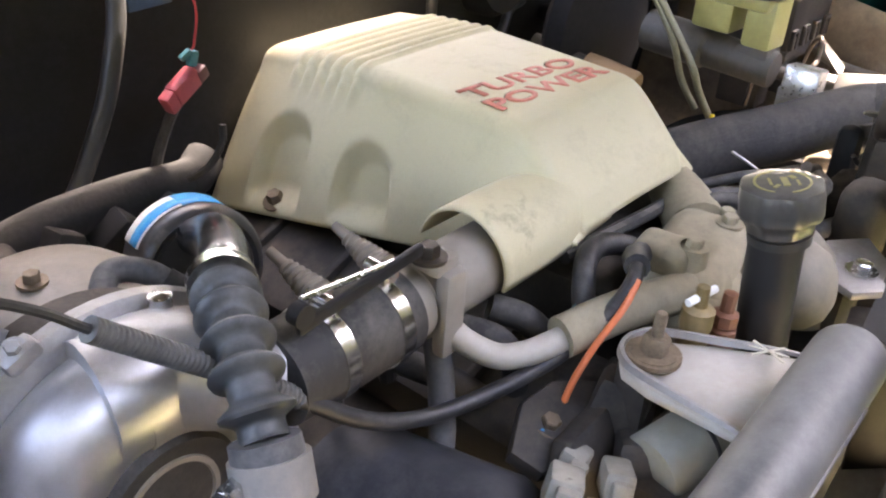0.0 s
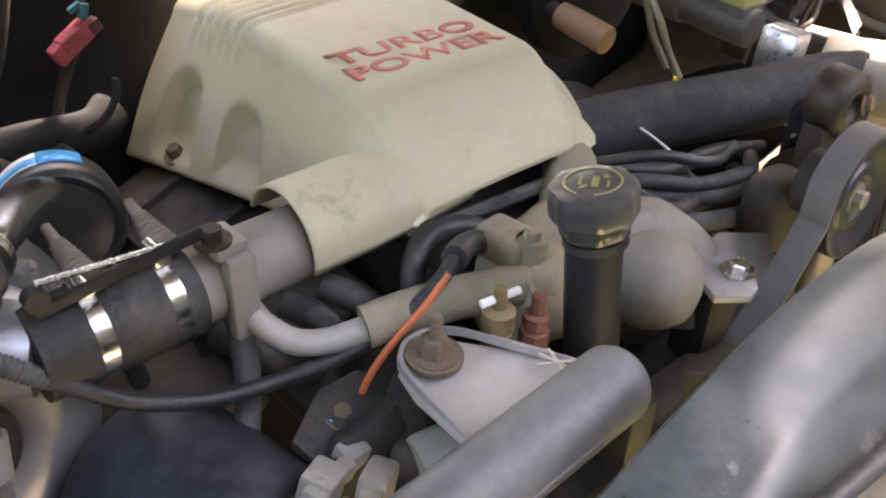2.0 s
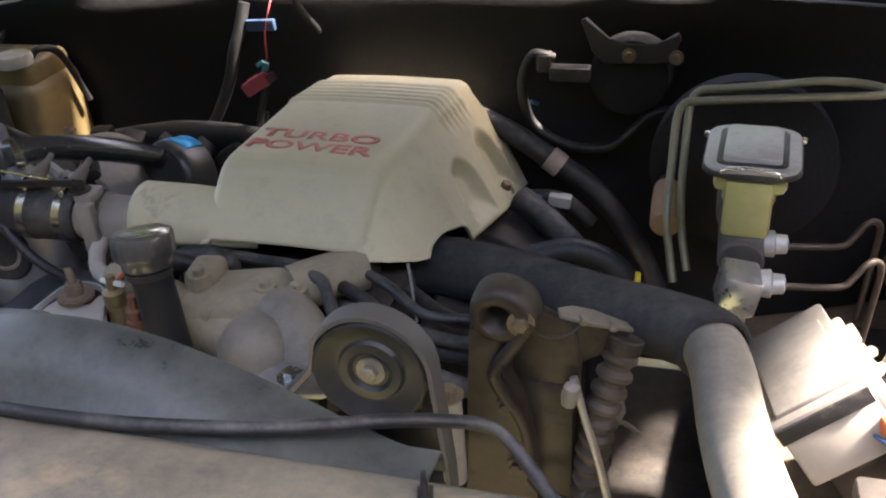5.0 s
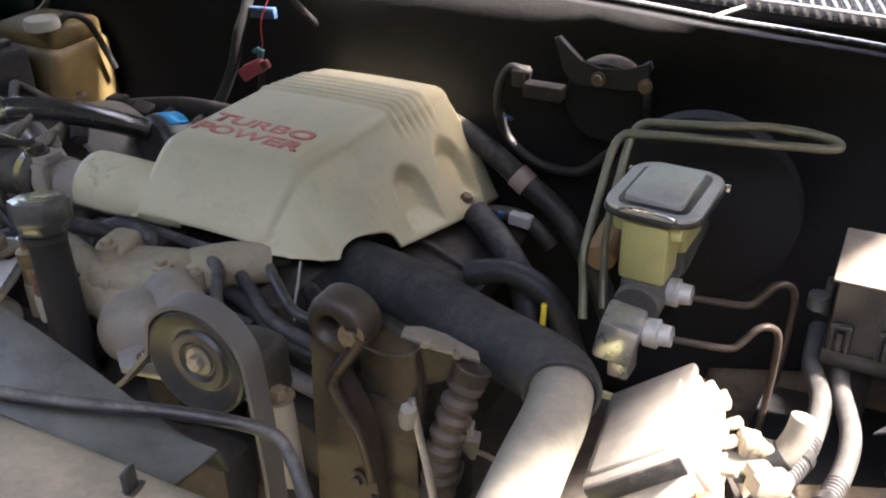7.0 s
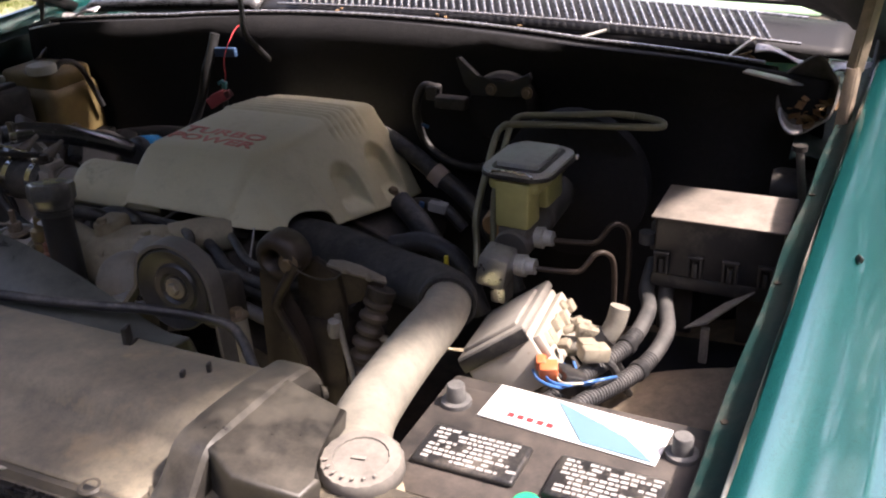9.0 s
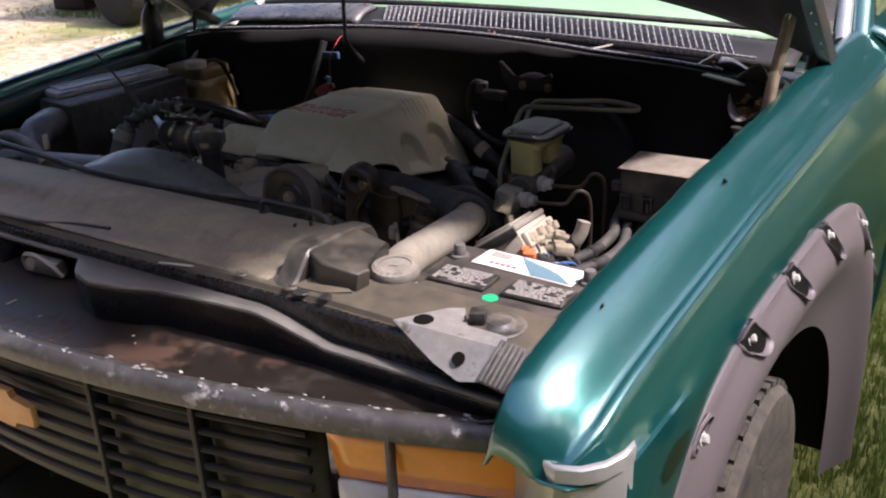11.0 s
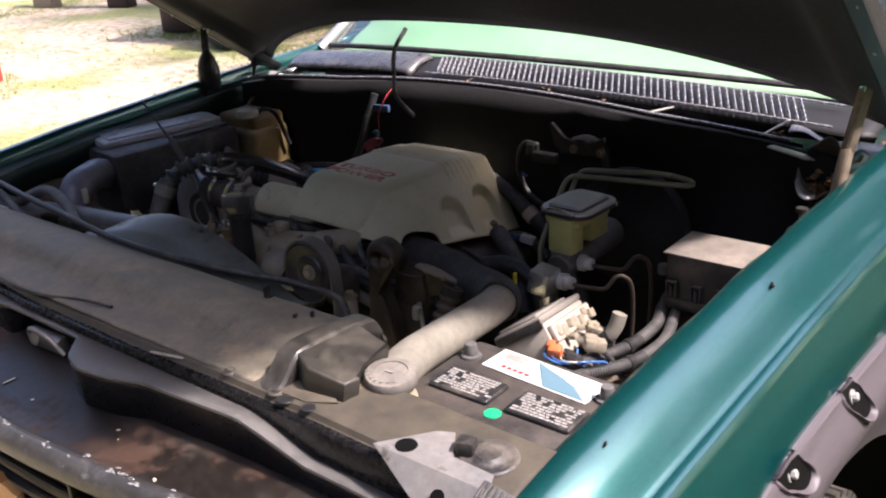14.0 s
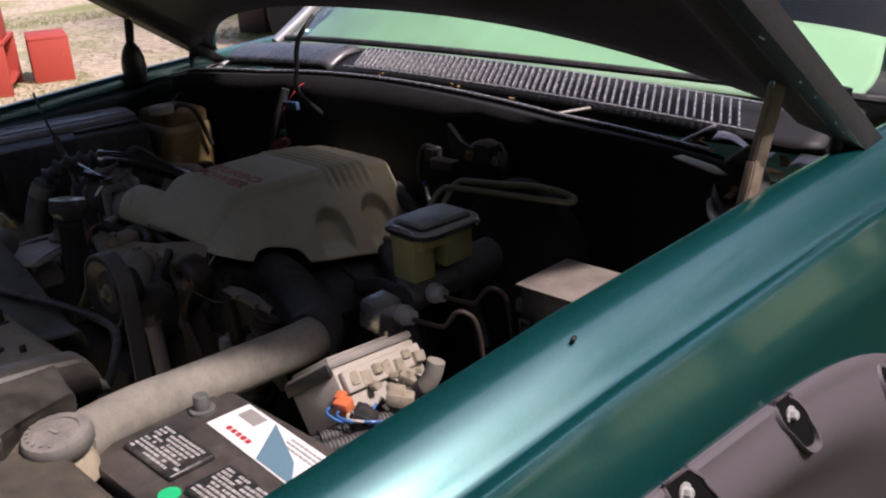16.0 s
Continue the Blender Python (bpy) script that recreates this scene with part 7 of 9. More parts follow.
def battery(name, x0, x1, y0, y1, top, label, full=True):
    t = thing(name, ((x0 + x1) / 2, (y0 + y1) / 2, top - 0.19), label, "battery")
    cx, cy, w, d = (x0 + x1) / 2, (y0 + y1) / 2, x1 - x0, y1 - y0
    b = B()
    box(b, (cx, cy, top - 0.105), (w - 0.006, d - 0.006, 0.17), (0, 0, 0), 0.006)
    part("case", b, CLEAN_BLACK, t)
    b = B()
    box(b, (cx, cy - 0.012, top - 0.012), (w, d - 0.02, 0.024), (0, 0, 0), 0.004)
    box(b, (cx, cy + d * 0.30, top - 0.014), (w, d * 0.4, 0.022), (0, 0, 0), 0.005)
    part("lid", b, mat("dusty_battery_plastic", (0.022, 0.021, 0.021), 0.5, 0, 120, 0.2, dust=(0.14, 0.115, 0.095), dusty=0.38, bump=0.05), t, "dusty black lid")
    # vent caps with worn print
    for k, (u, wd) in enumerate(((0.27, 0.37), (0.735, 0.37))):
        b = B()
        box(b, (x0 + w * u, y0 + d * 0.33, top + 0.003), (w * wd, d * 0.30, 0.008), (0, 0, 0), 0.004, 3)
        v = part("vent_cap", b, CLEAN_BLACK, t, "black vent cap with worn white print")
        b = B()
        rnd = random.Random(5 + k)
        for r in range(8):
            x = x0 + w * (u - wd * 0.42)
            while x < x0 + w * (u + wd * 0.40):
                l = rnd.uniform(0.003, 0.010)
                if rnd.random() < 0.88:
                    box(b, (x + l / 2, y0 + d * (0.215 + 0.032 * r), top + 0.0073), (l * 0.95, 0.0034, 0.0006))
                x += l + 0.0014
        part("print", b, mat("worn_white_print", (0.40, 0.39, 0.37), 0.5, 0, 300, 0.5, bump=0.0), v, "worn white print bars", smooth=False)
    if full:
        b = B()
        q = Matrix.Translation((0.611, 0.053, top + 0.0012)) @ Matrix.Rotation(radians(-4), 4, "Z")
        box(b, (0.0875, -0.028, 0), (0.175, 0.056, 0.0016), (0, 0, 0), 0.0006, 1, m=q)
        s = part("sticker", b, WHITE, t, "white sticker with a blue wedge")
        b = B()
        prism(b, [(0.062, -0.003), (0.105, -0.054), (0.172, -0.054), (0.14, -0.03)], 0.0008, q @ Matrix.Translation((0, 0, 0.001)))
        part("blue_wedge", b, BLUE, s, smooth=False)
        b = B()
        for k in range(5):
            b = B()
            box(b, (0.03 + 0.010 * k, -0.043, 0.0012), (0.0065, 0.006, 0.0008), (0, 0, 0), m=q)
            part("red_bar", b, RED, s, smooth=False)
        b = B()
        for r in range(3):
            for k in range(8):
                box(b, (0.105 + 0.008 * k, -0.008 - 0.006 * r, 0.0012), (0.006, 0.0025, 0.0008), (0, 0, 0), m=q)
        tagged(part("fine_print", b, GREY_PRINT, s, smooth=False), kind="stuff")
        b = B()
        for k in range(16):
            box(b, (0.014 + 0.0022 * k, -0.014, 0.0012), (0.0011 + 0.0006 * (k % 3 == 0), 0.018, 0.0008), (0, 0, 0), m=q)
        tagged(part("striped_patch", b, GREY_PRINT, s, smooth=False), kind="stuff")
        b = B()
        lathe(b, [(0.0118, 0), (0.0116, 0.0012), (0.001, 0.0013)], Matrix.Translation((0.694, -0.099, top + 0.0002)), 24)
        part("round_sticker", b, DOT, t, "bright green round sticker", smooth=False)
        for x in (x0 + 0.024, x1 - 0.022):
            b = B()
            lathe(b, [(0.003, -0.004), (0.016, -0.004), (0.015, 0.004), (0.0098, 0.005), (0.009, 0.02), (0.008, 0.0215), (0.001, 0.022)], Matrix.Translation((x, y1 - 0.052, top)), 20)
            part("terminal_post", b, GREY_RUBBER, t, "grey capped terminal post")
    else:
        b = B()
        box(b, (cx + 0.02, cy, top + 0.0012), (w * 0.6, d * 0.34, 0.0016), (0, 0, 0), 0.0006, 1)
        part("sticker", b, WHITE, t, "faded white sticker")
    return t


battery("battery", 0.556, 0.822, -0.122, 0.062, 1.034, "dusty black car battery with a white sticker and green dot")
battery("battery", -0.868, -0.60, -0.122, 0.062, 1.034, "second black battery with a faded white sticker", False)

# tan relay box leaning beside the battery
P1, P2, P3 = Vector((0.553, 0.36, 0.993)), Vector((0.579, 0.191, 1.022)), Vector((0.502, 0.181, 0.968))
ea = (P1 - P2).normalized()
eb = ((P3 - P2) - ea * (P3 - P2).dot(ea)).normalized()
en = ea.cross(eb)
if en.z < 0:
    en = -en
LA, LB = (P1 - P2).length, (P3 - P2).length
rm = Matrix((( -eb.x, ea.x, en.x, P2.x), (-eb.y, ea.y, en.y, P2.y), (-eb.z, ea.z, en.z, P2.z), (0, 0, 0, 1)))
SOCKET = mat("yellowed_socket_plastic", (0.36, 0.32, 0.24), 0.55, 0, 80, 0.3, dust=(0.17, 0.135, 0.095), dusty=0.6, bump=0.06, spots=(0.07, 0.055, 0.04), spotty=0.3, spot_scale=45)
relay = thing("relay_box", (0.54, 0.27, 0.9), "leaning tan plastic relay box with a dusty grey lid", "relay box")
b = B()
box(b, (-LB / 2, LA / 2, -0.006), (LB, LA, 0.012), (0, 0, 0), 0.004, m=rm)
box(b, (-LB / 2, LA * 0.42, 0.002), (LB * 0.8, LA * 0.72, 0.006), (0, 0, 0), 0.002, m=rm)
part("lid", b, GREYBOX, relay, "dusty grey lid with raised panels")
b = B()
box(b, (-LB / 2 + 0.001, LA / 2, -0.045), (LB - 0.004, LA - 0.006, 0.066), (0, 0, 0), 0.004, m=rm)
box(b, (0.003, LA / 2, -0.036), (0.012, LA * 0.92, 0.030), (0, 0, 0), 0.003, m=rm)
part("case", b, TAN, relay, "pale tan case")
b = B()
box(b, (-LB / 2, -0.0, -0.012), (LB * 0.96, 0.006, 0.016), (0, 0, 0), 0.001, m=rm)
part("dark_band", b, CLEAN_BLACK, relay, "black band below the lid")
rnd = random.Random(31)
for k in range(7):
    b = B()
    y, s = 0.024 + 0.0215 * k, rnd.uniform(0.015, 0.021)
    box(b, (0.004 + rnd.uniform(0, 0.006), y, -0.028 - rnd.uniform(0, 0.016)), (0.012, s, rnd.uniform(0.012, 0.024)), (rnd.uniform(-9, 9), rnd.uniform(-12, 12), rnd.uniform(-8, 8)), 0.002, 2, m=rm)
    if k % 2:
        box(b, (0.014, y + 0.003, -0.050 - rnd.uniform(0, 0.012)), (0.016, s * 0.6, 0.009), (rnd.uniform(-20, 20), 15, rnd.uniform(-25, 25)), 0.002, 2, m=rm)
    part("socket", b, SOCKET, relay, "pale plastic socket")
b = B()
box(b, (-LB / 2, LA / 2, -0.11), (LB * 0.7, LA * 0.6, 0.07), (0, 0, 0), 0.006, m=rm)
part("bracket", b, IRON, relay)
for k, (p, s, r, mt, nm) in enumerate((((0.614, 0.184, 0.972), (0.022, 0.02, 0.022), (10, 0, 20), ORANGE, "orange_plug"), ((0.638, 0.196, 0.955), (0.03, 0.026, 0.026), (0, 20, 35), CLEAN_BLACK, "black_plug"), ((0.648, 0.25, 0.965), (0.036, 0.022, 0.02), (0, 10, 40), SOCKET, "pale_plug"), ((0.632, 0.285, 0.97), (0.034, 0.018, 0.018), (0, 15, 20), SOCKET, "pale_plug"))):
    t = thing("plug", (p[0], p[1], p[2] - s[2] / 2), {"orange_plug": "faded orange wire plug", "black_plug": "black wire plug beside the battery", "pale_plug": "pale plastic wire plug"}[nm], "plug", "plugs beside the relay box")
    b = B()
    box(b, p, s, r, 0.004)
    box(b, (p[0] - 0.01, p[1] + 0.004, p[2] + 0.006), (s[0] * 0.6, s[1] * 0.8, s[2] * 0.7), r, 0.003)
    part("housing", b, mt, t)
    b = B()
    tube(b, [p, (p[0] + 0.02, p[1] + 0.01, p[2] - 0.02), (p[0] + 0.03, p[1] + 0.03, p[2] - 0.06), (p[0] + 0.03, p[1] + 0.06, 0.875)], 0.005, 8, 5)
    part("lead", b, CABLE, t)
for k in range(5):
    b = B()
    x, y = 0.612 + 0.01 * k, 0.17 + 0.008 * k
    tube(b, [(x - 0.02, y + 0.02, 0.965), (x, y - 0.012, 0.975 - 0.004 * k), (x + 0.022, y - 0.008, 0.968), (x + 0.03, y + 0.022, 0.955), (x + 0.02, y + 0.05, 0.93)], 0.0018, 6, 8)
    tagged(part("thin_wire", b, WIRE_BLUE if k != 2 else PALE, None, "thin blue wire looping beside the battery" if k != 2 else "thin pale wire beside the battery"), category="wire", group="loose wires by the battery")

HOSES = [
    ([(0.652, 0.53, 0.955), (0.655, 0.48, 0.936), (0.672, 0.42, 0.934), (0.667, 0.33, 0.932), (0.64, 0.24, 0.938), (0.615, 0.14, 0.945)], 0.0108, True),
    ([(0.680, 0.53, 0.955), (0.684, 0.47, 0.933), (0.706, 0.38, 0.93), (0.695, 0.28, 0.932), (0.658, 0.17, 0.947), (0.64, 0.11, 0.95)], 0.0104, True),
    ([(0.664, 0.303, 1.003), (0.660, 0.297, 0.982), (0.649, 0.289, 0.963), (0.626, 0.281, 0.952), (0.60, 0.275, 0.95)], 0.0125, False),
]
CONDUIT = mat("dusty_dark_conduit", (0.035, 0.035, 0.037), 0.5, 0, 200, 0.2, dust=(0.17, 0.16, 0.145), dusty=0.35, bump=0.05)
for pts, r, ribbed in HOSES:
    t = thing("wiring_conduit", pts[0], "dark wiring conduit, smooth above and ribbed below" if ribbed else "short dusty grey conduit end", "conduit", "conduits by the relay box")
    run = smooth_path(pts, 12)
    half = len(run) * 11 // 20
    if ribbed:
        b = B()
        tube(b, run[:half], r, 16, 1, path=False)
        part("smooth_sheath", b, CONDUIT, t)
        b = B()
        tube(b, run[half - 1:], r * 0.97, 16, 2, wave=0.0008, pitch=0.0052)
        part("ribbed_sheath", b, CONDUIT, t)
    else:
        b = B()
        tube(b, run, r, 16, 1, path=False)
        part("sheath", b, HOSE_DUST, t)
    b = B()
    a_, c_ = Vector(pts[-2]), Vector(pts[-1])
    tube(b, [c_, c_ + (c_ - a_) * 0.3, c_ + (c_ - a_) * 0.5 + Vector((0, 0, -0.03))], r * 0.6, 8, 5)
    part("wire_bundle", b, CABLE, t, "black taped wires")
    b = B()
    k_ = len(pts) // 2
    lathe(b, [(r, -0.006), (r + 0.0022, -0.006), (r + 0.0022, 0.006), (r, 0.006)], frame_at(pts[k_], Vector(pts[k_ + 1]) - Vector(pts[k_ - 1])), 16)
    part("tape_band", b, CLEAN_BLACK, t, "black tape band")
b = B()
tube(b, [(0.868, 0.51, 0.93), (0.857, 0.50, 0.938), (0.838, 0.487, 0.940), (0.824, 0.465, 0.930), (0.819, 0.42, 0.921), (0.821, 0.33, 0.917), (0.826, 0.22, 0.915), (0.826, 0.17, 0.89)], 0.0085, 12, 8)
tagged(part("fender_hose", b, HOSE_DUST, None, "dusty tan hose rising from the inner fender"), category="hose")
b = B()
prism(b, [(0, 0), (0.06, 0.03), (0.1, 0.035), (0.03, -0.005)], 0.003, Matrix.Translation((0.725, 0.40, 0.93)) @ Matrix.Rotation(radians(20), 4, "Z") @ Matrix.Rotation(radians(-20), 4, "Y"), 0.0008)
box(b, (0.75, 0.41, 0.905), (0.01, 0.01, 0.05))
tagged(part("sharp_bracket", b, STEEL, None, "bare pointed steel bracket"), category="bracket")

# master cylinder with its reservoir
mc = thing("master_cylinder", (0.48, 0.5, 0.93), "aluminium master cylinder with an aged yellow reservoir", "master cylinder")
mcm = Matrix.Translation((0.4775, 0.497, 0)) @ Matrix.Rotation(radians(-3), 4, "Z")
b = B()
box(b, (0, -0.048, 1.058), (0.052, 0.044, 0.07), (0, 0, 0), 0.006, m=mcm)
box(b, (0, 0.02, 1.062), (0.06, 0.062, 0.058), (0, 0, 0), 0.007, m=mcm)
box(b, (0, -0.01, 1.086), (0.078, 0.108, 0.022), (0, 0, 0), 0.008, m=mcm)
res = part("reservoir", b, YELLOW, mc, "aged translucent yellow reservoir")
b = B()
prism(b, rounded(0.106, 0.130, 0.026), 0.006, mcm @ Matrix.Translation((0, -0.006, 1.0955)), 0.002)
part("gasket", b, CLEAN_BLACK, mc, "black rubber rim")
b = B()
prism(b, rounded(0.102, 0.126, 0.025), 0.005, mcm @ Matrix.Translation((0, -0.006, 1.1012)), 0.0018)
prism(b, rounded(0.062, 0.092, 0.006), 0.010, mcm @ Matrix.Translation((0, -0.006, 1.104)), 0.0025)
gr = B()
prism(gr, rounded(0.076, 0.104, 0.012), 0.0032, mcm @ Matrix.Translation((0, -0.006, 1.1045)), 0.0012)
cp = part("cap", b, mat("worn_silver_cap", (0.5, 0.5, 0.49), 0.4, 0.4, 160, 0.15, dust=(0.3, 0.29, 0.27), dusty=0.2, bump=0.06), mc, "worn silver cap with rounded corners")
part("cap_groove", gr, CLEAN_BLACK, cp, "black groove round the raised panel")
for sx, sy in ((-1, 0.038), (1, 0.038)):
    b = B()
    box(b, (sx * 0.053, sy, 1.100), (0.010, 0.009, 0.007), (0, 0, 0), 0.002, m=mcm)
    part("snap_tab", b, ZINC, cp)
b = B()
tube(b, [mcm @ Vector(p) for p in ((-0.03, -0.068, 1.098), (-0.028, -0.069, 1.106), (0.0, -0.07, 1.109), (0.028, -0.069, 1.106), (0.03, -0.068, 1.098))], 0.002, 8, 4)
part("wire_bail", b, ZINC, cp)
b = B()
lathe(b, [(0.006, 0), (0.024, 0.0), (0.026, 0.004), (0.026, 0.10), (0.03, 0.105), (0.03, 0.2), (0.006, 0.2)], frame_at(mcm @ Vector((0, -0.075, 0.995)), (0, 1, 0.05)), 24)
box(b, (0, -0.045, 1.01), (0.045, 0.05, 0.03), (0, 0, 0), 0.006, m=mcm)
part("cylinder", b, mat("oily_cast_cylinder", (0.11, 0.105, 0.1), 0.55, 0.5, 110, 0.25, dust=(0.12, 0.105, 0.09), dusty=0.3, bump=0.2), mc, "grimy cast cylinder")
b = B()
box(b, (0.0, -0.12, 0.99), (0.042, 0.05, 0.046), (0, 10, 8), 0.005, m=mcm)
box(b, (0.0, -0.105, 0.955), (0.024, 0.03, 0.05), (0, 0, 0), 0.004, m=mcm)
part("valve_block", b, ALU_BRIGHT, mc, "bright cast valve block")
PIPE_RUST = mat("rusty_brake_pipe", (0.06, 0.045, 0.036), 0.5, 0.3, 120, 0.35, bump=0.15, dust=(0.13, 0.105, 0.08), dusty=0.2)
for y, z in ((-0.098, 0.985), (-0.035, 1.0)):
    b = B()
    lathe(b, [(0.004, 0), (0.015, 0), (0.016, 0.014), (0.012, 0.016), (0.011, 0.028), (0.004, 0.03)], frame_at(mcm @ Vector((0.02, y, z)), (1, 0, 0.05)), 14)
    part("port_fitting", b, PALE_ZINC, mc, "dull zinc port fitting")
    b = B()
    p0 = mcm @ Vector((0.05, y, z))
    tube(b, [p0 + Vector(d) for d in ((0, 0, 0), (0.03, 0.002, 0.001), (0.058, 0.004, 0.004), (0.069, 0.007, 0.016), (0.079, 0.010, 0.030), (0.090, 0.018, 0.030), (0.098, 0.03, 0.012), (0.098, 0.04, -0.04), (0.094, 0.045, -0.12))], 0.0038, 10, 8)
    part("brake_pipe", b, PIPE_RUST, mc, "rusty steel brake pipe")
b = B()
lathe(b, [(0.03, 0.0), (0.06, 0.004), (0.11, 0.02), (0.125, 0.03), (0.125, 0.06), (0.11, 0.075), (0.05, 0.09), (0.03, 0.1), (0.01, 0.16)], frame_at((0.475, 0.665, 0.985), (0, 1, 0)), 40)
part("booster", b, INSUL, mc, "black brake booster")
lines = thing("hydraulic_lines", (0.45, 0.58, 0.9), "pair of olive steel hydraulic lines bent in a loop", "brake line")
b = B()
tube(b, [(0.40, 0.47, 0.93), (0.392, 0.49, 0.965), (0.386, 0.505, 1.0), (0.386, 0.55, 1.055), (0.387, 0.585, 1.096), (0.393, 0.602, 1.109), (0.41, 0.609, 1.112), (0.50, 0.622, 1.115), (0.60, 0.634, 1.118), (0.622, 0.637, 1.119), (0.631, 0.643, 1.121), (0.622, 0.652, 1.124), (0.59, 0.653, 1.128), (0.565, 0.648, 1.130)], 0.0052, 12, 10)
part("outer_line", b, OLIVE, lines)
b = B()
tube(b, [(0.415, 0.50, 0.93), (0.405, 0.525, 0.97), (0.40, 0.545, 1.02), (0.40, 0.585, 1.075), (0.402, 0.612, 1.108), (0.412, 0.624, 1.120), (0.44, 0.628, 1.123), (0.50, 0.636, 1.127), (0.555, 0.645, 1.131), (0.585, 0.647, 1.129)], 0.0050, 12, 10)
part("inner_line", b, OLIVE, lines)
corkt = thing("rubber_port_cap", (0.38, 0.62, 0.9), "brown rubber cap on a heater port", "cap")
b = B()
lathe(b, [(0.006, -0.002), (0.0185, 0.0), (0.0205, 0.004), (0.02, 0.06), (0.0185, 0.085), (0.006, 0.086)], frame_at((0.382, 0.580, 0.948), (-0.04, 0.98, 0.13)), 22)
part("cap", b, CORK, corkt)
b = B()
lathe(b, [(0.012, 0.08), (0.013, 0.18), (0.005, 0.18)], frame_at((0.382, 0.580, 0.948), (-0.04, 0.98, 0.13)), 16)
part("port", b, IRON, corkt)

# under-hood fuse box
fuse = thing("fuse_box", (0.745, 0.53, 0.88), "black under-hood fuse box with a dusty tan lid", "fuse box")
b = B()
box(b, (0.7455, 0.531, 1.006), (0.166, 0.112, 0.09), (0, 0, 0), 0.004)
box(b, (0.7455, 0.531, 0.957), (0.172, 0.118, 0.022), (0, 0, 0), 0.005)
part("case", b, CLEAN_BLACK, fuse)
b = B()
box(b, (0.7455, 0.530, 1.0505), (0.176, 0.120, 0.004), (0, 0, 0), 0.002)
part("lid", b, FB_TOP, fuse, "dusty tan lid with rust specks")
for k in range(4):
    b = B()
    x = 0.675 + 0.0455 * k
    box(b, (x, 0.4715, 0.999), (0.022, 0.007, 0.005), (0, 0, 0), 0.0015)
    for dx in (-0.008, 0.008):
        box(b, (x + dx, 0.4715, 0.984), (0.004, 0.007, 0.030), (0, 0, 0), 0.0012)
    box(b, (x, 0.472, 0.980), (0.007, 0.006, 0.022), (0, 0, 0), 0.0015)
    part("latch", b, PLASTIC, fuse)
for x in (0.655, 0.837):
    b = B()
    box(b, (x, 0.515, 1.005), (0.008, 0.02, 0.04), (0, 0, 0), 0.002)
    lathe(b, [(0.002, -0.01), (0.011, -0.01), (0.011, 0.006), (0.002, 0.008)], Matrix.Translation((x + (0.008 if x > 0.7 else -0.008), 0.50, 1.008)), 12)
    part("side_latch", b, GREY_RUBBER, fuse)
for x in (0.69, 0.80):
    b = B()
    box(b, (x, 0.54, 0.905), (0.05, 0.07, 0.09), (0, 0, 0), 0.004)
    part("stand", b, IRON, fuse)
rod = thing("hood_prop_stub", (0.825, 0.70, 0.9), "pale steel rod standing by the firewall", "rod")
b = B()
tube(b, [(0.835, 0.70, 0.90), (0.83, 0.70, 1.0), (0.817, 0.70, 1.085)], 0.006, 10, 3)
part("rod", b, STEEL, rod)
b = B()
lathe(b, [(0.004, 0), (0.011, 0), (0.011, 0.008), (0.004, 0.009)], Matrix.Translation((0.817, 0.70, 1.083)), 12)
part("knob", b, CLEAN_BLACK, rod)
can = thing("vacuum_canister", (0.83, 0.73, 0.93), "dark round vacuum canister by the firewall", "canister")
b = B()
lathe(b, [(0.01, -0.045), (0.03, -0.045), (0.034, -0.035), (0.034, 0.035), (0.03, 0.045), (0.01, 0.045)], frame_at((0.825, 0.75, 1.0), (1, 0, 0)), 24)
box(b, (0.825, 0.77, 0.94), (0.03, 0.04, 0.1), (0, 0, 0), 0.004)
part("body", b, PLASTIC, can)

# firewall things
act = thing("wiper_motor", (0.315, 0.80, 1.03), "dusty black wiper motor on a pronged bracket", "motor")
b = B()
lathe(b, [(0.01, -0.05), (0.056, -0.045), (0.062, -0.03), (0.062, 0.0), (0.054, 0.018), (0.03, 0.024), (0.005, 0.026)], frame_at((0.312, 0.795, 1.075), (0, -1, 0.1)), 32)
part("body", b, INSUL, act)
b = B()
am2 = Matrix(((1, 0, 0, 0.31), (0, 0.17, -0.98, 0.772), (0, 0.98, 0.17, 1.13), (0, 0, 0, 1)))
prism(b, [(-0.07, 0.032), (-0.062, 0.036), (-0.03, 0.004), (0.0, -0.004), (0.035, -0.002), (0.066, 0.018), (0.07, 0.008), (0.062, -0.002), (0.07, -0.016), (0.064, -0.022), (0.035, -0.026), (-0.035, -0.028), (-0.052, -0.012)], 0.012, am2, 0.003)
part("bracket", b, mat("dull_grey_bracket", (0.025, 0.025, 0.025), 0.7, 0.1, 80, 0.2, dust=(0.09, 0.085, 0.08), dusty=0.25, bump=0.1), act)
for x, z in ((0.31, 1.118), (0.375, 1.117)):
    b = B()
    hexbolt(b, (x, 0.755, z), (0, -1, 0.2), 0.006, 0.006)
    part("bolt", b, BOLT, act)
b = B()
tube(b, [(0.20, 0.785, 1.10), (0.168, 0.78, 1.105), (0.151, 0.78, 1.06), (0.166, 0.78, 1.0), (0.218, 0.775, 0.968), (0.28, 0.775, 0.966), (0.318, 0.78, 0.995), (0.345, 0.79, 1.018), (0.39, 0.80, 1.022)], 0.0075, 10, 10)
part("hose_loop", b, CABLE, act, "looped dark hose")
b = B()
box(b, (0.185, 0.785, 1.095), (0.02, 0.03, 0.025), (0, 0, 0), 0.003)
box(b, (0.225, 0.775, 1.082), (0.06, 0.024, 0.022), (0, 0, 0), 0.004)
part("plug", b, PLASTIC, act)
b = B()
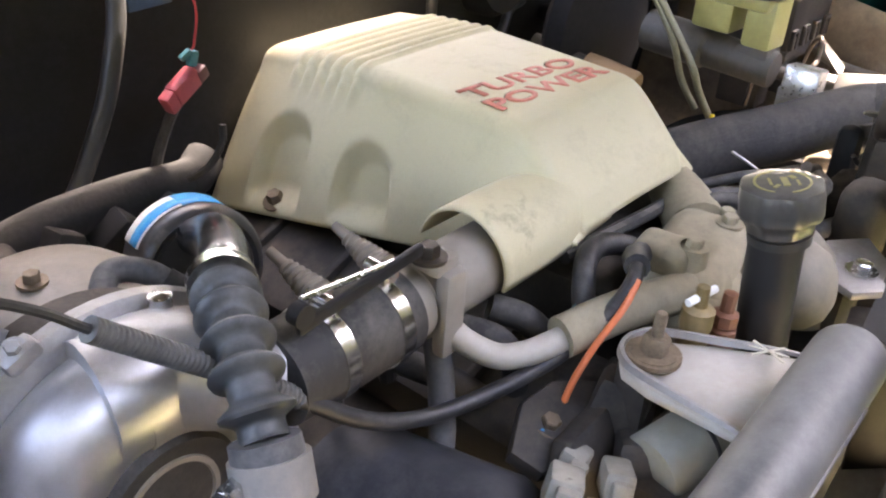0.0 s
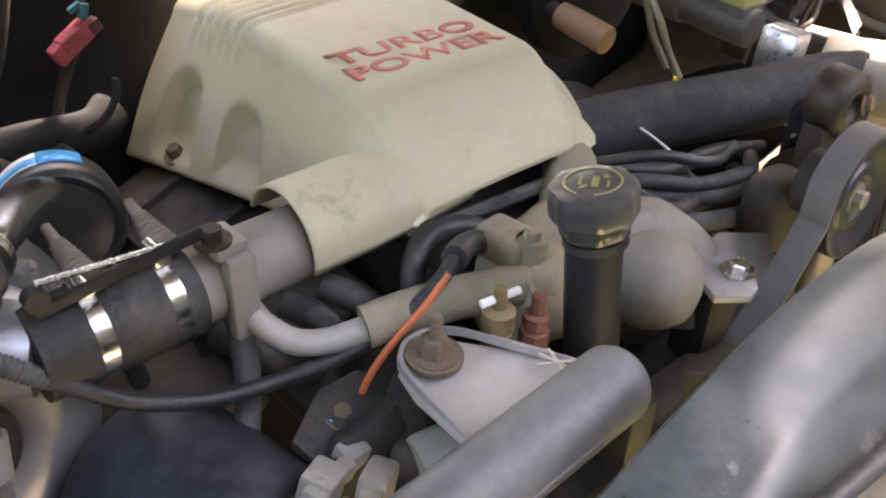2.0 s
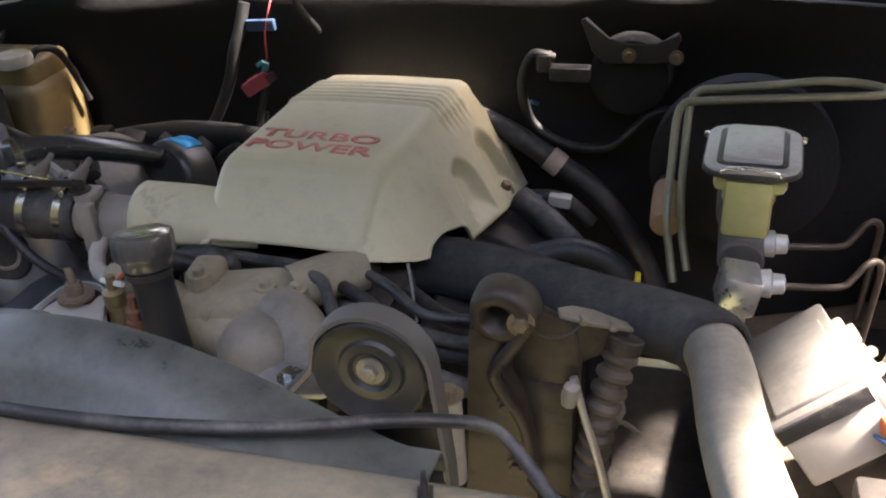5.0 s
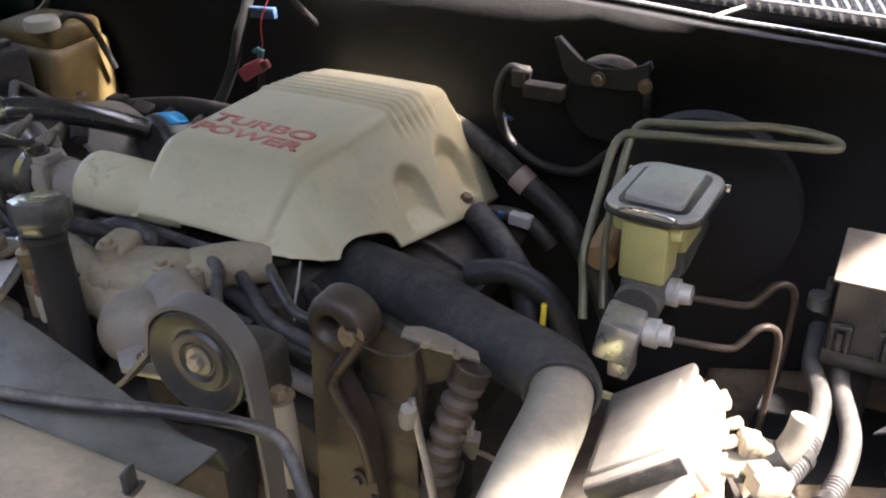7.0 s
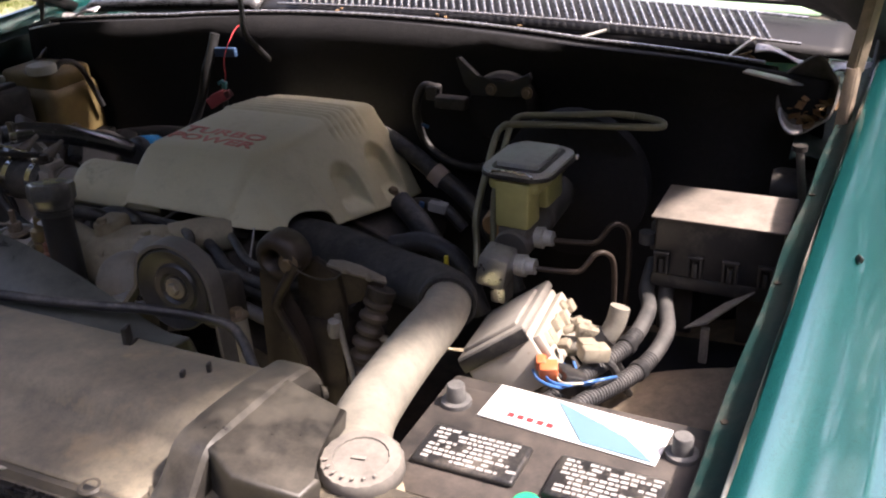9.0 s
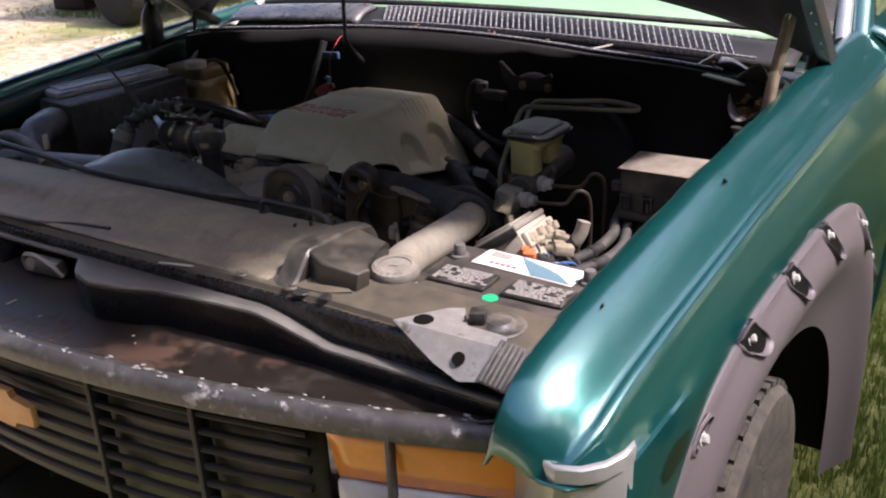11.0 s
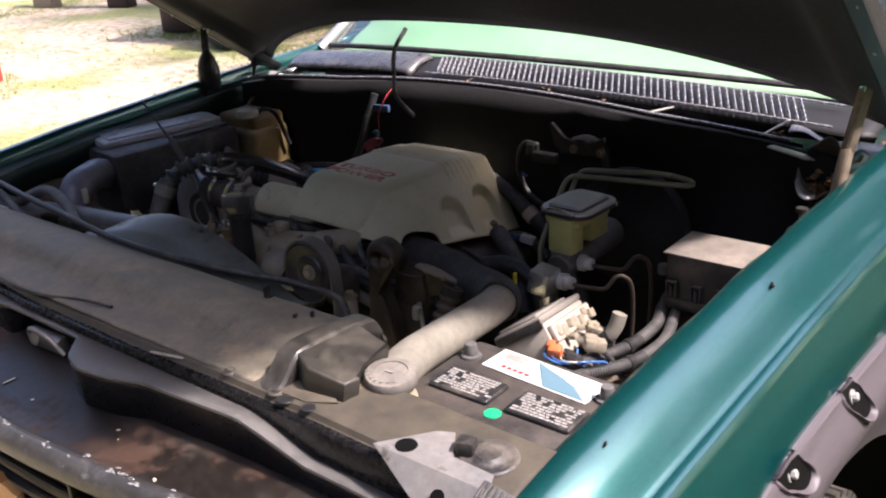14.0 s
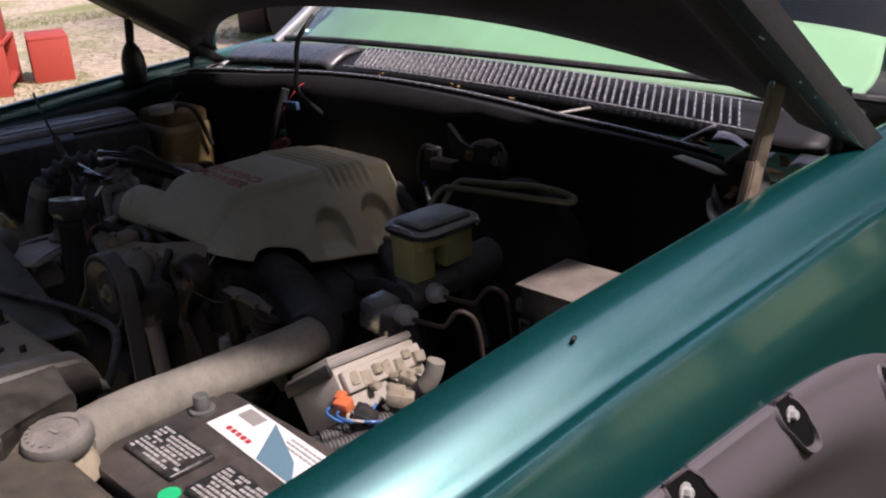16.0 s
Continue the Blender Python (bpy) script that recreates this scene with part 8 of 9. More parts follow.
box(b, (0.172, 0.77, 1.035), (0.014, 0.006, 0.005), (0, 20, 0), 0.001)
part("blue_clip", b, WIRE_BLUE, act)
har = thing("wiring_harness", (0.25, 0.74, 0.85), "thick dark wiring harness with a pale plug", "wiring harness")
b = B()
tube(b, [(0.08, 0.77, 1.01), (0.142, 0.755, 0.989), (0.205, 0.742, 0.955), (0.275, 0.735, 0.908), (0.335, 0.725, 0.83), (0.37, 0.71, 0.76)], 0.017, 12, 8)
part("loom", b, CABLE, har)
b = B()
lathe(b, [(0.004, -0.014), (0.0195, -0.012), (0.0195, 0.012), (0.004, 0.014)], frame_at((0.208, 0.742, 0.953), (0.8, -0.1, -0.55)), 16)
part("pale_wrap", b, mat("dusty_pink_tape", (0.42, 0.33, 0.28), 0.6, 0, 80, 0.15, bump=0.05), har, "pale pinkish tape wrap")
b = B()
tube(b, [(0.10, 0.73, 0.86), (0.139, 0.722, 0.888), (0.183, 0.715, 0.906), (0.23, 0.712, 0.904), (0.27, 0.71, 0.87)], 0.011, 10, 8)
part("branch", b, CABLE, har)
b = B()
box(b, (0.222, 0.705, 0.908), (0.034, 0.02, 0.018), (0, 6, 0), 0.003)
part("plug", b, mat("grey_white_plug", (0.4, 0.4, 0.39), 0.5, 0, 80, 0.1, bump=0.0), har, "pale grey plug")
b = B()
box(b, (0.19, 0.708, 0.908), (0.01, 0.014, 0.012), (0, 6, 0), 0.002)
part("blue_seal", b, WIRE_BLUE, har)
b = B()
tube(b, [(0.17, 0.66, 0.93), (0.22, 0.63, 0.91), (0.27, 0.60, 0.87), (0.30, 0.57, 0.80)], 0.02, 12, 6)
tube(b, [(0.21, 0.55, 0.90), (0.27, 0.56, 0.91), (0.33, 0.56, 0.88), (0.37, 0.55, 0.80)], 0.017, 12, 6)
part("lower_loom", b, CABLE, har)
yel = thing("transmission_dipstick", (0.358, 0.45, 0.88), "small yellow dipstick handle", "handle")
b = B()
box(b, (0.3585, 0.45, 0.935), (0.007, 0.006, 0.034), (0, 2, 0), 0.002)
part("handle", b, TAPE, yel)
b = B()
tube(b, [(0.3585, 0.45, 0.92), (0.357, 0.46, 0.88), (0.34, 0.47, 0.80)], 0.004, 8, 4)
part("stem", b, IRON, yel)
tag = thing("red_plug", (-0.266, 0.75, 1.04), "faded red wire plug hanging before the firewall", "plug")
b = B()
box(b, (-0.268, 0.747, 1.058), (0.036, 0.016, 0.022), (0, -25, 12), 0.003)
box(b, (-0.284, 0.745, 1.048), (0.022, 0.014, 0.022), (0, -30, 12), 0.003)
part("body", b, mat("faded_red_plug", (0.40, 0.07, 0.085), 0.55, 0, 120, 0.25, dust=DUST, dusty=0.12, bump=0.05), tag)
b = B()
box(b, (-0.247, 0.748, 1.066), (0.014, 0.012, 0.014), (0, -25, 12), 0.002)
part("clear_end", b, mat("dark_red_end", (0.12, 0.04, 0.045), 0.4, 0, 80, 0.2, bump=0), tag)
b = B()
box(b, (-0.254, 0.749, 1.083), (0.010, 0.008, 0.016), (0, 15, 0), 0.002)
box(b, (-0.262, 0.749, 1.088), (0.014, 0.006, 0.006), (0, -30, 0), 0.001)
part("teal_clip", b, TEAL, tag, "teal clip")
b = B()
tube(b, [(-0.254, 0.75, 1.09), (-0.249, 0.75, 1.10), (-0.246, 0.752, 1.14), (-0.25, 0.80, 1.18), (-0.25, 0.832, 1.185)], 0.0013, 6, 6)
part("red_string", b, RED, tag)
b = B()
tube(b, [(-0.262, 0.755, 1.05), (-0.275, 0.765, 1.02), (-0.29, 0.77, 0.98), (-0.30, 0.77, 0.94)], 0.006, 8, 6)
part("lead", b, CABLE, tag)
fp = thing("drain_tube", (-0.35, 0.78, 0.93), "smoky translucent tube down the firewall", "tube")
b = B()
tube(b, [(-0.30, 0.80, 1.17), (-0.309, 0.788, 1.13), (-0.32, 0.78, 1.10), (-0.337, 0.778, 1.049), (-0.367, 0.776, 0.991), (-0.392, 0.772, 0.955)], 0.0095, 12, 8)
part("tube", b, mat("smoky_tube", (0.035, 0.036, 0.038), 0.4, 0, 120, 0.2, bump=0.03), fp)
b = B()
box(b, (-0.272, 0.79, 1.137), (0.05, 0.01, 0.018), (0, -3, 0), 0.002)
tagged(part("blue_label", b, mat("dark_blue_label", (0.03, 0.07, 0.15), 0.6, 0, 120, 0.3, bump=0.02), None, "dark blue label on the firewall mat"), category="label")
bun = thing("firewall_loom", (-0.4, 0.75, 0.9), "thick black loom along the firewall", "wiring harness")
b = B()
tube(b, [(-0.62, 0.72, 0.93), (-0.54, 0.735, 0.945), (-0.48, 0.74, 0.955), (-0.42, 0.742, 0.963), (-0.34, 0.745, 0.962), (-0.27, 0.748, 0.955), (-0.24, 0.76, 0.965)], 0.022, 14, 8)
part("loom", b, INSUL, bun)
for k in range(5):
    b = B()
    x = -0.56 + 0.06 * k
    box(b, (x, 0.715, 0.955 - 0.004 * k), (0.035, 0.03, 0.045), (20 * (k % 2), 15 * k, 10), 0.006)
    part("plug", b, TUBE_BLACK, bun)
b = B()
tube(b, [(-0.30, 0.74, 0.955), (-0.268, 0.72, 0.975), (-0.25, 0.715, 1.0), (-0.247, 0.716, 1.02)], 0.004, 8, 5)
part("strand", b, CABLE, bun)

# passenger side: bottle, filter box, elbow
bot = thing("coolant_bottle", (-0.72, 0.72, 0.88), "stained amber coolant bottle with a pale cap", "bottle")
b = B()
box(b, (-0.735, 0.735, 0.975), (0.19, 0.15, 0.17), (0, 0, 0), 0.022, 3)
box(b, (-0.725, 0.74, 1.068), (0.15, 0.12, 0.05), (0, 0, 0), 0.016, 3)
part("body", b, BOTTLE, bot)
b = B()
lathe(b, [(0.01, 0), (0.03, 0), (0.031, 0.012), (0.028, 0.018), (0.005, 0.019)], Matrix.Translation((-0.668, 0.682, 1.095)), 24, 12, 0.05)
part("cap", b, PALE, bot, "pale screw cap")
b = B()
tube(b, [(-0.655, 0.70, 1.095), (-0.645, 0.72, 1.11), (-0.63, 0.75, 1.09), (-0.62, 0.78, 1.0)], 0.006, 8, 6)
part("overflow", b, CABLE, bot)
b = B()
box(b, (-0.735, 0.735, 0.885), (0.2, 0.16, 0.02), (0, 0, 0), 0.004)
part("tray", b, IRON, bot)
flt = thing("air_filter_box", (-0.79, 0.49, 0.9), "black air filter box with a shiny lid", "air filter box")
b = B()
box(b, (-0.765, 0.47, 1.0), (0.17, 0.36, 0.16), (0, 0, -6), 0.012)
part("case", b, PLASTIC, flt)
b = B()
box(b, (-0.80, 0.485, 1.088), (0.085, 0.34, 0.02), (0, 4, -8), 0.008)
box(b, (-0.80, 0.485, 1.099), (0.06, 0.30, 0.006), (0, 4, -8), 0.002)
# Pale grey carries the sky's reflection on the lid.
part("lid", b, mat("sky_paled_lid", (0.34, 0.345, 0.35), 0.25, 0, 90, 0.1, dust=(0.36, 0.36, 0.35), dusty=0.25, bump=0.03), flt, "shiny lid, paled for the sky it reflects")
b = B()
box(b, (-0.705, 0.55, 1.083), (0.02, 0.16, 0.012), (0, 0, -6), 0.003)
part("lid_rail", b, PLASTIC, flt)
b = B()
box(b, (-0.885, 0.33, 1.11), (0.006, 0.006, 0.03), (0, 0, 0), 0.001)
box(b, (-0.875, 0.28, 1.08), (0.012, 0.012, 0.02), (0, 0, 0), 0.002)
part("clip", b, PALE, flt)
elb = thing("intake_elbow", (-0.62, 0.22, 0.95), "smooth blue-grey plastic intake elbow", "pipe")
b = B()
tube(b, [(-0.775, 0.30, 1.02), (-0.725, 0.245, 1.045), (-0.68, 0.19, 1.052), (-0.655, 0.145, 1.045), (-0.64, 0.12, 1.0), (-0.63, 0.11, 0.92)], 0.036, 20, 8)
part("elbow", b, mat("blue_grey_plastic", (0.085, 0.085, 0.115), 0.35, 0, 90, 0.15, dust=(0.25, 0.25, 0.25), dusty=0.2, bump=0.04), elb)
b = B()
box(b, (-0.606, 0.135, 1.04), (0.006, 0.014, 0.035), (0, 0, 0), 0.002)
part("strap", b, PALE, elb)
for k, (pts, r) in enumerate((([(-0.72, 0.02, 1.03), (-0.62, 0.05, 1.075), (-0.5, 0.03, 1.07), (-0.42, 0.0, 1.05)], 0.012), ([(-0.86, 0.0, 1.06), (-0.8, -0.03, 1.085), (-0.7, -0.02, 1.085), (-0.6, -0.04, 1.075), (-0.5, -0.07, 1.07)], 0.009), ([(-0.58, 0.52, 1.02), (-0.62, 0.56, 1.035), (-0.66, 0.6, 1.02), (-0.66, 0.66, 0.97)], 0.008))):
    b = B()
    tube(b, pts, r, 10, 8)
    tagged(part("passenger_hose", b, RUBBER if k % 2 else GREY_RUBBER, None, "dark rubber hose on the shaded side of the bay"), category="hose", group="hoses on the shaded side")


# ---- outdoors ----
def ground_mat():
    m = bpy.data.materials.new("trodden_dirt_and_grass")
    m.use_nodes = True
    n, l = m.node_tree.nodes, m.node_tree.links
    b = n["Principled BSDF"]
    g = n.new("ShaderNodeNewGeometry")

    def nz(scale, detail):
        t = n.new("ShaderNodeTexNoise")
        t.inputs["Scale"].default_value, t.inputs["Detail"].default_value = scale, detail
        l.new(g.outputs["Position"], t.inputs["Vector"])
        return t.outputs["Fac"]

    def ramp(fac, stops):
        r = n.new("ShaderNodeValToRGB")
        r.color_ramp.elements[0].position, r.color_ramp.elements[0].color = stops[0][0], (*stops[0][1], 1)
        r.color_ramp.elements[1].position, r.color_ramp.elements[1].color = stops[-1][0], (*stops[-1][1], 1)
        for p, c in stops[1:-1]:
            e = r.color_ramp.elements.new(p)
            e.color = (*c, 1)
        l.new(fac, r.inputs[0])
        return r.outputs[0]

    dirt = ramp(nz(9.0, 8), [(0.3, (0.22, 0.17, 0.115)), (0.5, (0.42, 0.35, 0.25)), (0.7, (0.55, 0.48, 0.36))])
    green = ramp(nz(30.0, 6), [(0.3, (0.09, 0.13, 0.025)), (0.7, (0.28, 0.29, 0.10))])
    mask = ramp(nz(0.55, 8), [(0.47, (0, 0, 0)), (0.62, (0.85, 0.85, 0.85))])
    sep = n.new("ShaderNodeSeparateXYZ")
    l.new(g.outputs["Position"], sep.inputs[0])
    lawn = n.new("ShaderNodeMapRange")
    lawn.inputs["From Min"].default_value, lawn.inputs["From Max"].default_value = 0.2, 0.85
    l.new(sep.outputs["X"], lawn.inputs["Value"])
    both = n.new("ShaderNodeMath")
    both.operation = "MAXIMUM"
    l.new(mask, both.inputs[0])
    l.new(lawn.outputs[0], both.inputs[1])
    x = n.new("ShaderNodeMix")
    x.data_type = "RGBA"
    l.new(both.outputs[0], x.inputs[0])
    l.new(dirt, x.inputs[6])
    l.new(green, x.inputs[7])
    l.new(x.outputs[2], b.inputs["Base Color"])
    b.inputs["Roughness"].default_value = 0.95
    bp = n.new("ShaderNodeBump")
    bp.inputs["Strength"].default_value, bp.inputs["Distance"].default_value = 0.6, 0.04
    l.new(nz(25.0, 8), bp.inputs["Height"])
    l.new(bp.outputs["Normal"], b.inputs["Normal"])
    return m


b = B()
bmesh.ops.create_grid(b, x_segments=60, y_segments=60, size=60)
for v in b.verts:
    d = max(0.0, v.co.length - 4)
    v.co.z = GROUND + 0.05 * noise.noise(v.co * 0.3) * min(1.0, d / 4)
    v.co *= 1.0
part("ground", b, ground_mat(), None, "trodden sandy dirt with patches of grass")
g_ob = bpy.data.objects["ground"]
tagged(g_ob, category="ground", kind="structure")


def leaf_mat(name, c, back):
    m = bpy.data.materials.new(name)
    m.use_nodes = True
    n, l = m.node_tree.nodes, m.node_tree.links
    b_ = n["Principled BSDF"]
    geo = n.new("ShaderNodeNewGeometry")
    mx = n.new("ShaderNodeMix")
    mx.data_type = "RGBA"
    mx.inputs[6].default_value, mx.inputs[7].default_value = (*c, 1), (*back, 1)
    l.new(geo.outputs["Random Per Island"], mx.inputs[0])
    l.new(mx.outputs[2], b_.inputs["Base Color"])
    b_.inputs["Roughness"].default_value = 0.55
    b_.inputs["Subsurface Weight"].default_value = 0.0
    tr = n.new("ShaderNodeBsdfTranslucent")
    ms = n.new("ShaderNodeMixShader")
    ms.inputs[0].default_value = 0.35
    l.new(mx.outputs[2], tr.inputs[0])
    l.new(b_.outputs[0], ms.inputs[1])
    l.new(tr.outputs[0], ms.inputs[2])
    l.new(ms.outputs[0], n["Material Output"].inputs[0])
    return m


GRASS = leaf_mat("grass_blades", (0.13, 0.19, 0.035), (0.24, 0.31, 0.08))
LEAF = leaf_mat("tree_leaves", (0.05, 0.10, 0.02), (0.11, 0.19, 0.04))
# Duller than LEAF, to cut the green light bounced off the added trees.
WOOD_LEAF = leaf_mat("dull_wood_leaves", (0.075, 0.085, 0.045), (0.12, 0.125, 0.075))
BARK = mat("tree_bark", (0.11, 0.085, 0.06), 0.9, 0, 14, 0.4, bump=0.8, streak=(3, 3, 0.6))


def tufts(name, label, count, spread, size, seed):
    rnd = random.Random(seed)
    vs, fs = [], []
    for _ in range(count):
        x, y = spread(rnd)
        k = rnd.randint(3, 6)
        for _ in range(k):
            a, h, w = rnd.uniform(0, 6.28), size * rnd.uniform(0.5, 1.3), size * 0.06
            px, py = x + rnd.uniform(-1, 1) * size * 0.5, y + rnd.uniform(-1, 1) * size * 0.5
            lx, ly = math.cos(a) * h * rnd.uniform(0.1, 0.6), math.sin(a) * h * rnd.uniform(0.1, 0.6)
            i = len(vs)
            dx, dy = -math.sin(a) * w, math.cos(a) * w
            vs += [(px - dx, py - dy, GROUND - 0.02), (px + dx, py + dy, GROUND - 0.02), (px + lx * 0.5 + dx * 0.7, py + ly * 0.5 + dy * 0.7, GROUND + h * 0.6), (px + lx * 0.5 - dx * 0.7, py + ly * 0.5 - dy * 0.7, GROUND + h * 0.6), (px + lx, py + ly, GROUND + h)]
            fs += [(i, i + 1, i + 2, i + 3), (i + 3, i + 2, i + 4)]
    me = bpy.data.meshes.new(name)
    me.from_pydata(vs, [], fs)
    me.materials.append(GRASS)
    return tagged(new(name, me), label, "grass", kind="stuff")


tufts("grass", "fresh green grass beside the truck", 20000, lambda r: (0.8 + 2.0 * r.random() + 3.0 * r.random() ** 4, r.uniform(0.0, 4.6) + r.gauss(0, 0.45)), 0.055, 3)


def patchy(r):
    while True:
        x, y = r.uniform(-16, -2.5), r.uniform(0.5, 14)
        if noise.noise(Vector((x * 0.45, y * 0.45, 3.3))) > 0.12 or (r.random() < 0.04):
            return x, y


tufts("grass", "sparse grass and weeds on the sunlit dirt", 22000, patchy, 0.036, 4)


def tree(x, y, h, seed, leaf=0.115, low=0.28, each=330, leaves=None):
    rnd = random.Random(seed)
    t = thing("tree", (x, y, GROUND), "leafy broad tree added round the yard", "tree", "trees round the yard")
    b = B()
    tube(b, [(x, y, GROUND - 0.1), (x + rnd.uniform(-0.2, 0.2), y, h * 0.3), (x + rnd.uniform(-0.4, 0.4), y + rnd.uniform(-0.4, 0.4), h * 0.7)], (0.28, 0.1), 10, 5)
    tips = []
    for k in range(9):
        a, z0 = rnd.uniform(0, 6.28), h * rnd.uniform(low, 0.62)
        e = Vector((x + math.cos(a) * h * 0.3, y + math.sin(a) * h * 0.3, z0 + h * rnd.uniform(0.1, 0.3)))
        tube(b, [(x, y, z0), (x + math.cos(a) * h * 0.14, y + math.sin(a) * h * 0.14, z0 + h * 0.08), e], (0.09, 0.03), 7, 4)
        tips.append(e)
    tips.append(Vector((x, y, h * 0.85)))
    part("trunk", b, BARK, t)
    vs, fs = [], []
    for e in tips:
        for _ in range(each):
            c = e + Vector((rnd.gauss(0, 1), rnd.gauss(0, 1), rnd.gauss(0, 0.75))) * h * 0.095
            s = leaf * rnd.uniform(0.6, 1.4)
            u = Vector((rnd.gauss(0, 1), rnd.gauss(0, 1), rnd.gauss(0, 1))).normalized() * s
            w = u.orthogonal().normalized() * s * 0.6
            i = len(vs)
            vs += [c - u, c + w, c + u, c - w]
            fs.append((i, i + 1, i + 2, i + 3))
    me = bpy.data.meshes.new("crown")
    me.from_pydata([tuple(Vector(v) - Vector((x, y, GROUND))) for v in vs], [], fs)
    me.materials.append(leaves or LEAF)
    o = new("crown", me)
    o.parent = t
    return t


for k, (x, y, h) in enumerate(((-27, 24, 7), (-33, 12, 8), (-31, 1, 7), (-18, 27, 8), (-3, 24, 8), (3, 22, 7), (10, 13, 7.5), (13, 6, 8), (-8, 22, 9), (-5, 17.5, 7), (0.5, 18.5, 6.5), (5, 16.5, 6.5), (-2, 20, 7), (8, 17, 7))):
    tree(x, y, h, 50 + k)

# unseen wood, added before and beside the truck to block low sky light
rnd_w = random.Random(8)
for k in range(30):
    a = radians(lerp(196, 372, k / 29))
    d = 11.0 + (2.6 if k % 2 else 0.0) + rnd_w.uniform(-0.6, 0.6)
    tree(1.2 + d * math.cos(a), -1.0 + d * math.sin(a), rnd_w.uniform(8.2, 9.8), 200 + k, 0.26, 0.06, 280, WOOD_LEAF)

# tall unseen trees added behind the truck to darken what the fender reflects
for k in range(9):
    a = radians(lerp(24, 118, k / 8))
    d = 12.5 + (1.8 if k % 2 else 0.0)
    tree(1.2 + d * math.cos(a), d * math.sin(a), rnd_w.uniform(11.0, 13.0), 300 + k, 0.24, 0.08, 190, WOOD_LEAF)

# unseen broad tree, added to shade the grass that the fender reflects beside the truck
shade_tree = thing("tree", (8.8, 3.0, GROUND), "broad leafy tree added out of view to shade the grass", "tree", "trees round the yard")
b = B()
tube(b, [(8.8, 3.0, GROUND - 0.1), (8.7, 2.95, 2.0), (8.4, 2.7, 4.2), (7.8, 2.2, 6.4)], (0.26, 0.12), 12, 6)
for k in range(9):
    a = 2.1 * k
    z0 = 3.6 + 0.32 * k
    p = Vector((8.5 - 0.08 * k, 2.75 - 0.05 * k, z0))
    q = Vector((7.4 + 2.2 * math.cos(a), 1.6 + 2.6 * math.sin(a), 6.6 + 0.9 * math.sin(3.1 * k)))
    tube(b, [p, p.lerp(q, 0.5) + Vector((0, 0, 0.35)), q], (0.09, 0.02), 7, 5)
part("trunk", b, BARK, shade_tree)
rnd = random.Random(77)
vs, fs = [], []
for _ in range(130):
    c0 = Vector((7.6 + 3.4 * rnd.gauss(0, 0.5), 1.6 + 4.0 * rnd.gauss(0, 0.5), 7.0 + 0.8 * rnd.gauss(0, 0.6)))
    for _ in range(85):
        c = c0 + Vector((rnd.gauss(0, 1), rnd.gauss(0, 1), rnd.gauss(0, 0.7))) * 0.42
        # no leaves where they would shade the truck
        if c.x - (c.z - 1) * SUN_TO.x / SUN_TO.z < 1.4 + 0.1 * noise.noise(c):
            continue
        s = rnd.uniform(0.09, 0.19)
        u = Vector((rnd.gauss(0, 1), rnd.gauss(0, 1), rnd.gauss(0, 0.6))).normalized() * s
        w = u.cross(Vector((rnd.gauss(0, 1), rnd.gauss(0, 1), rnd.gauss(0, 1)))).normalized() * s * 0.6
        i = len(vs)
        vs += [tuple(v - Vector((8.8, 3.0, GROUND))) for v in (c - u, c + w, c + u, c - w)]
        fs.append((i, i + 1, i + 2, i + 3))
me = bpy.data.meshes.new("crown")
me.from_pydata(vs, [], fs)
me.materials.append(LEAF)
o = new("crown", me)
o.parent = shade_tree

